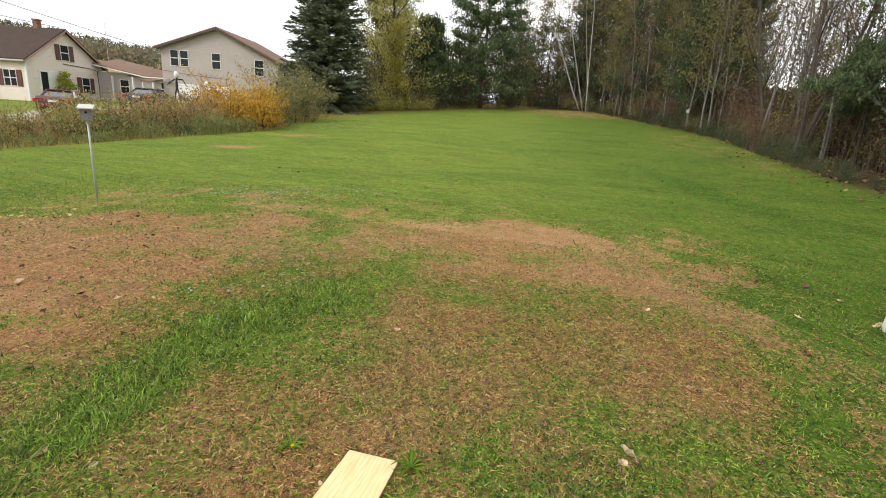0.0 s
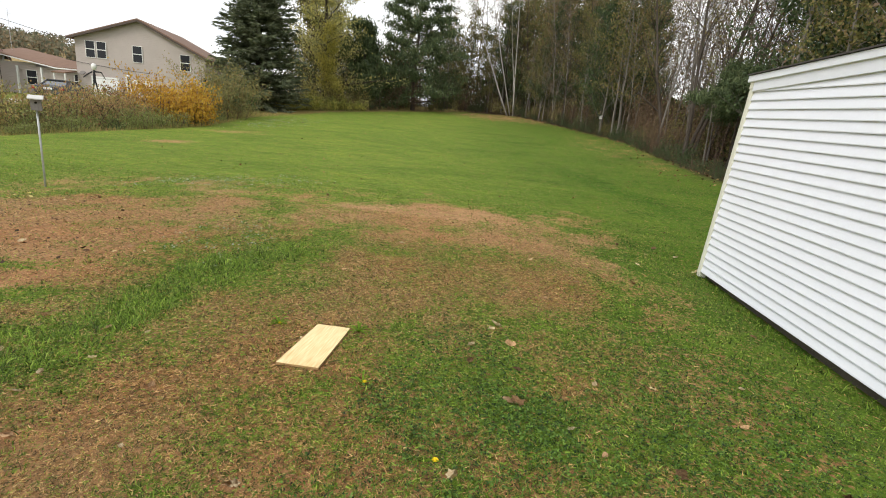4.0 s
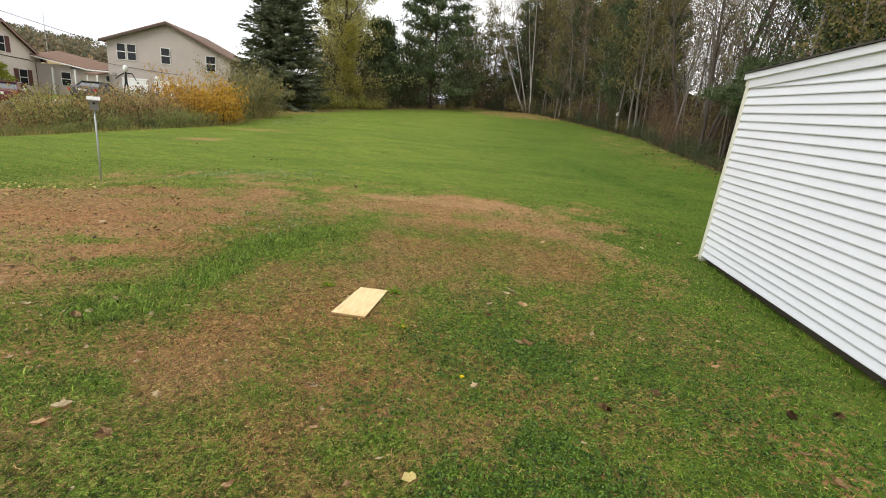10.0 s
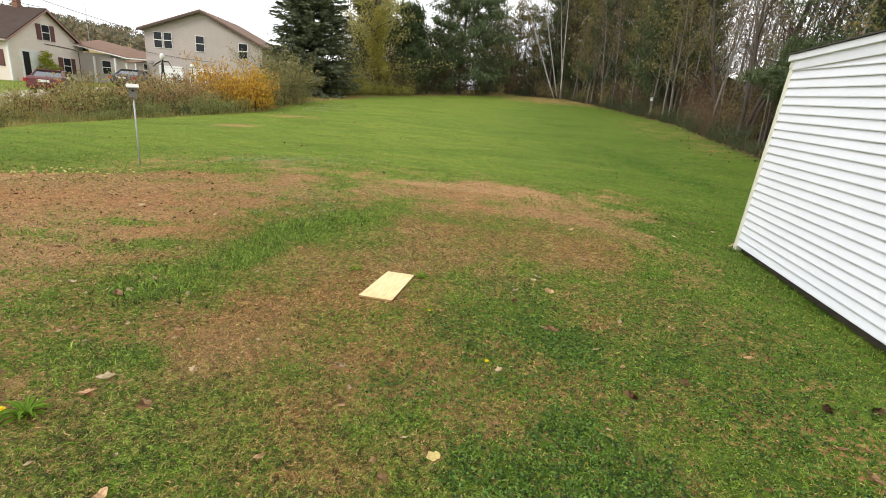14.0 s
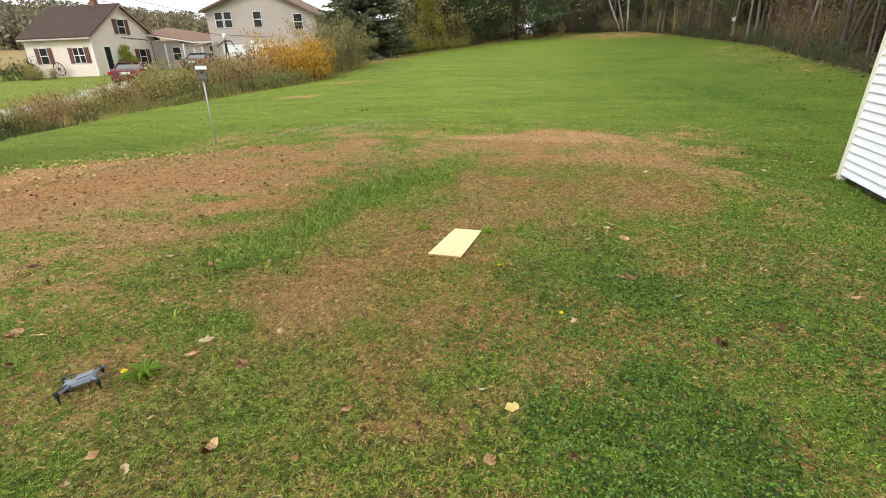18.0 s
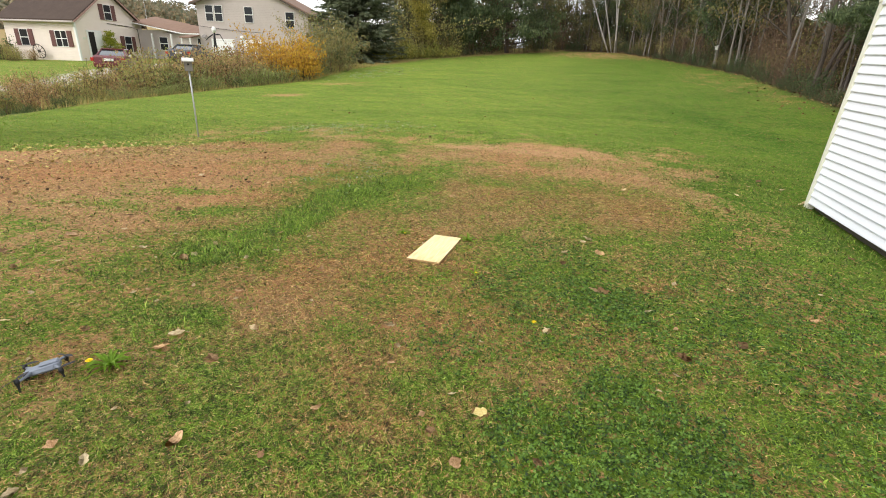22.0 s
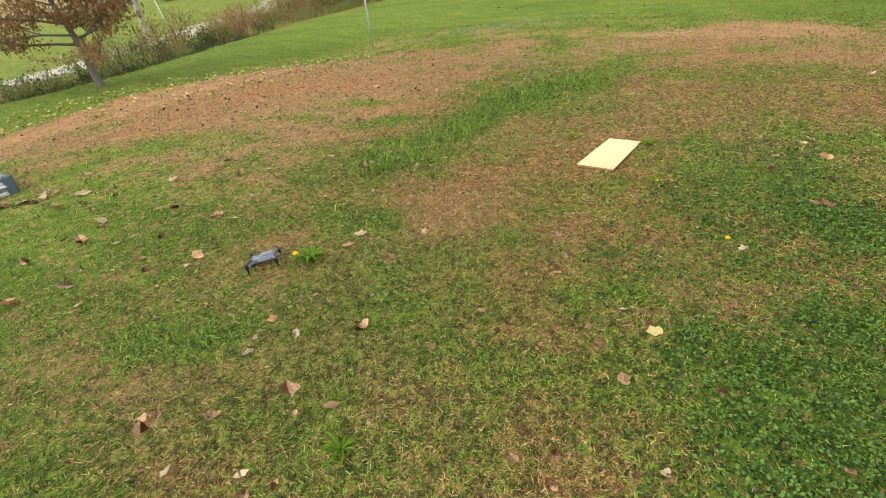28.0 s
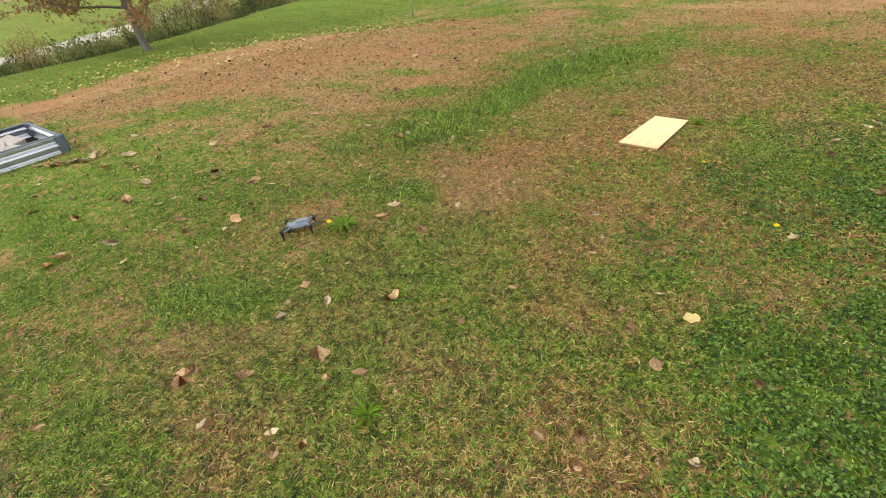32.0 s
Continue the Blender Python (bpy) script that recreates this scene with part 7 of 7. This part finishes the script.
for i, p in enumerate(figure.data.polygons):
    p.material_index = 1 if i >= k else 0
figure.matrix_world = pose(fx, fy, gz(fx, fy), 0, 0, 40) @ Matrix.Diagonal((0.82, 0.85, 1.14, 1))
tagged(figure, "black stick-like yard figure with a round white head", "decoration")
lx, ly = -26.8, 29.6
lamp = empty("globe_lamp", pose(lx, ly, gz(lx, ly)), "white globe lamp on a dark post", "lamp")
bm = bmesh.new()
tube(bm, [(0, 0, -0.1), (0, 0, 1.9)], [0.04, 0.03], 8)
part("post", bm, M_BLACK, lamp)
bm = bmesh.new()
bmesh.ops.create_uvsphere(bm, u_segments=14, v_segments=9, radius=0.17, matrix=Matrix.Translation((0, 0, 2.02)))
part("globe", bm, M_WHITE, lamp, smoothed=True)

# ---------------------------------------------------------------- cars
def paint(name, colour):
    mat, nt, b = shader(name, 0.28, 0.15, 0.5)
    dirt = noise_node(nt, 3.0, 4.0, 0.6)
    nt.links.new(ramp(nt, dirt, ((0.3, tuple(0.75 * c for c in colour)), (0.7, colour))), b.inputs["Base Color"])
    b.inputs["Coat Weight"].default_value = 0.25
    return mat


M_TYRE = surface("tyre_rubber", (0.025, 0.025, 0.025), (0.015, 0.015, 0.015), 20.0, 0.9)
M_LAMP_RED = surface("red_lamp_lens", (0.45, 0.03, 0.02), (0.32, 0.02, 0.015), 20.0, 0.15)
M_RIM = surface("alloy_rim", (0.50, 0.50, 0.51), (0.38, 0.38, 0.39), 20.0, 0.3, 0.8)

mat, nt, b = shader("car_glass", 0.04, 0.0, 1.0)
b.inputs["Base Color"].default_value, b.inputs["Coat Weight"].default_value = (0.05, 0.055, 0.06, 1), 1.0
M_CAR_GLASS = mat


def car(x, y, heading, colour_mat, label, tall_cabin=0.0):
    """A saloon: local +y is forward."""
    z = gz(x, y)
    e = empty("car", pose(x, y, z, 0, 0, heading), label, "car")
    lower = [(-2.22, 0.30), (-2.28, 0.55), (-2.24, 0.88), (-2.05, 0.99), (-1.45, 1.02), (-0.9, 0.98), (0.9, 0.95), (1.6, 0.86), (2.12, 0.70), (2.22, 0.50), (2.18, 0.28)]
    bm = bmesh.new()
    rows = []
    for w, inset in ((-0.87, 0.06), (-0.80, 0.0), (0.80, 0.0), (0.87, 0.06)):
        rows.append([bm.verts.new((w, py * (1 - inset * 0.25), pz if pz > 0.4 else pz + inset)) for py, pz in lower])
    n = len(lower)
    for a, c in zip(rows, rows[1:]):
        for i in range(n):
            bm.faces.new((a[i], a[(i + 1) % n], c[(i + 1) % n], c[i]))
    bm.faces.new(rows[0])
    bm.faces.new(rows[-1][::-1])
    bmesh.ops.recalc_face_normals(bm, faces=bm.faces)
    body = part("body", bm, colour_mat, e)
    top = 1.42 + tall_cabin
    cab = [(-1.55, 1.00), (-0.95, top - 0.06), (0.15, top - 0.02), (1.0, 0.93)]
    bm = bmesh.new()
    rows = [[bm.verts.new((s * (0.76 if pz < 1.1 else 0.60), py, pz)) for py, pz in cab] for s in (-1, 1)]
    for i in range(3):
        bm.faces.new((rows[0][i], rows[0][i + 1], rows[1][i + 1], rows[1][i]))
    bm.faces.new(rows[0])
    bm.faces.new(rows[1][::-1])
    bmesh.ops.recalc_face_normals(bm, faces=bm.faces)
    part("glass", bm, M_CAR_GLASS, e, "dark car windows")
    bm = bmesh.new()
    box(bm, -0.63, 0.63, -1.05, 0.22, top - 0.075, top, 0.035)
    part("roof", bm, colour_mat, e)
    for s in (-1, 1):
        for pts in (((s * 0.78, -1.60, 0.99), (s * 0.62, -0.98, top - 0.05)), ((s * 0.70, -0.32, 1.0), (s * 0.625, -0.30, top - 0.04)), ((s * 0.78, 1.02, 0.93), (s * 0.62, 0.17, top - 0.04))):
            bm = bmesh.new()
            tube(bm, pts, [0.05, 0.04], 6)
            part("pillar", bm, colour_mat, e)
        bm = bmesh.new()
        box(bm, s * 0.82 - 0.16, s * 0.82 + 0.04 * s + 0.06, -2.29, -2.16, 0.66, 0.86, 0.02)
        part("tail_light", bm, M_LAMP_RED, e, "red tail light")
        for wy in (-1.38, 1.38):
            m = Matrix.Translation((s * 0.78, wy, 0.31)) @ Matrix.Rotation(math.pi / 2, 4, "Y")
            bm = bmesh.new()
            tube(bm, [(0, 0, -0.10), (0, 0, -0.07), (0, 0, 0.07), (0, 0, 0.10)], [0.27, 0.31, 0.31, 0.27], 20)
            bmesh.ops.transform(bm, matrix=m, verts=bm.verts)
            wheel = part("wheel", bm, M_TYRE, e, "black tyre", True)
            bm = bmesh.new()
            tube(bm, [(0, 0, -0.112), (0, 0, 0.112)], [0.19, 0.19], 14)
            bmesh.ops.transform(bm, matrix=m, verts=bm.verts)
            part("rim", bm, M_RIM, wheel)
    bm = bmesh.new()
    box(bm, -0.80, 0.80, -2.32, -2.20, 0.36, 0.56, 0.04)
    part("bumper", bm, colour_mat, e)
    bm = bmesh.new()
    box(bm, -0.26, 0.26, -2.31, -2.27, 0.68, 0.82, 0.006)
    plate = part("plate", bm, M_WHITE, e, "plain white plate")
    return e


car(-30.2, 21.5, 38, paint("dark_red_paint", (0.13, 0.012, 0.015)), "dark red saloon car parked on the gravel drive")
car(-31.8, 29.4, 20, paint("charcoal_paint", (0.03, 0.032, 0.036)), "dark car parked before the two-storey house")

# ---------------------------------------------------------------- wires
def wire(a, b, sag, radius=0.012):
    bm = bmesh.new()
    a, b = Vector(a), Vector(b)
    pts = []
    for i in range(15):
        t = i / 14
        p = a.lerp(b, t)
        p.z -= sag * 4 * t * (1 - t)
        pts.append(p)
    tube(bm, pts, [radius] * 15, 4)
    return tagged(part("overhead_wire", bm, M_BLACK), "thin black overhead wire running to the houses", "wire", "overhead wires")


upole = empty("utility_pole", pose(-58.0, 21.0, gz(-58, 21)), "tall weathered wooden utility pole across the road", "pole")
bm = bmesh.new()
tube(bm, [(0, 0, -0.5), (0, 0, 5), (0, 0, 11.5)], [0.16, 0.14, 0.11], 10)
part("shaft", bm, M_GREYWOOD, upole)
bm = bmesh.new()
box(bm, -1.1, 1.1, -0.06, 0.06, 10.7, 10.85)
part("crossarm", bm, M_GREYWOOD, upole)
uz = gz(-58, 21)
wire((-57.2, 21.0, uz + 11.9), (-34.6, 32.3, 5.5), 0.25, 0.018)
wire((-58.8, 21.0, uz + 10.9), (-41.4, 30.1, 6.6), 0.7, 0.018)
wire((-34.6, 32.4, 4.0), (-26.2, 34.9, 3.5), 0.15, 0.015)
bm = bmesh.new()
tube(bm, [(0, 0, 0), (0, 0, 3.6)], [0.02, 0.014], 6)
tube(bm, [(-0.3, 0, 3.2), (0.3, 0, 3.2)], [0.01, 0.01], 5)
mast = part("antenna_mast", bm, M_STEEL)
mast.matrix_world = pose(-41.9, 34.6, 4.2)
tagged(mast, "thin metal antenna mast on the wing roof", "antenna")
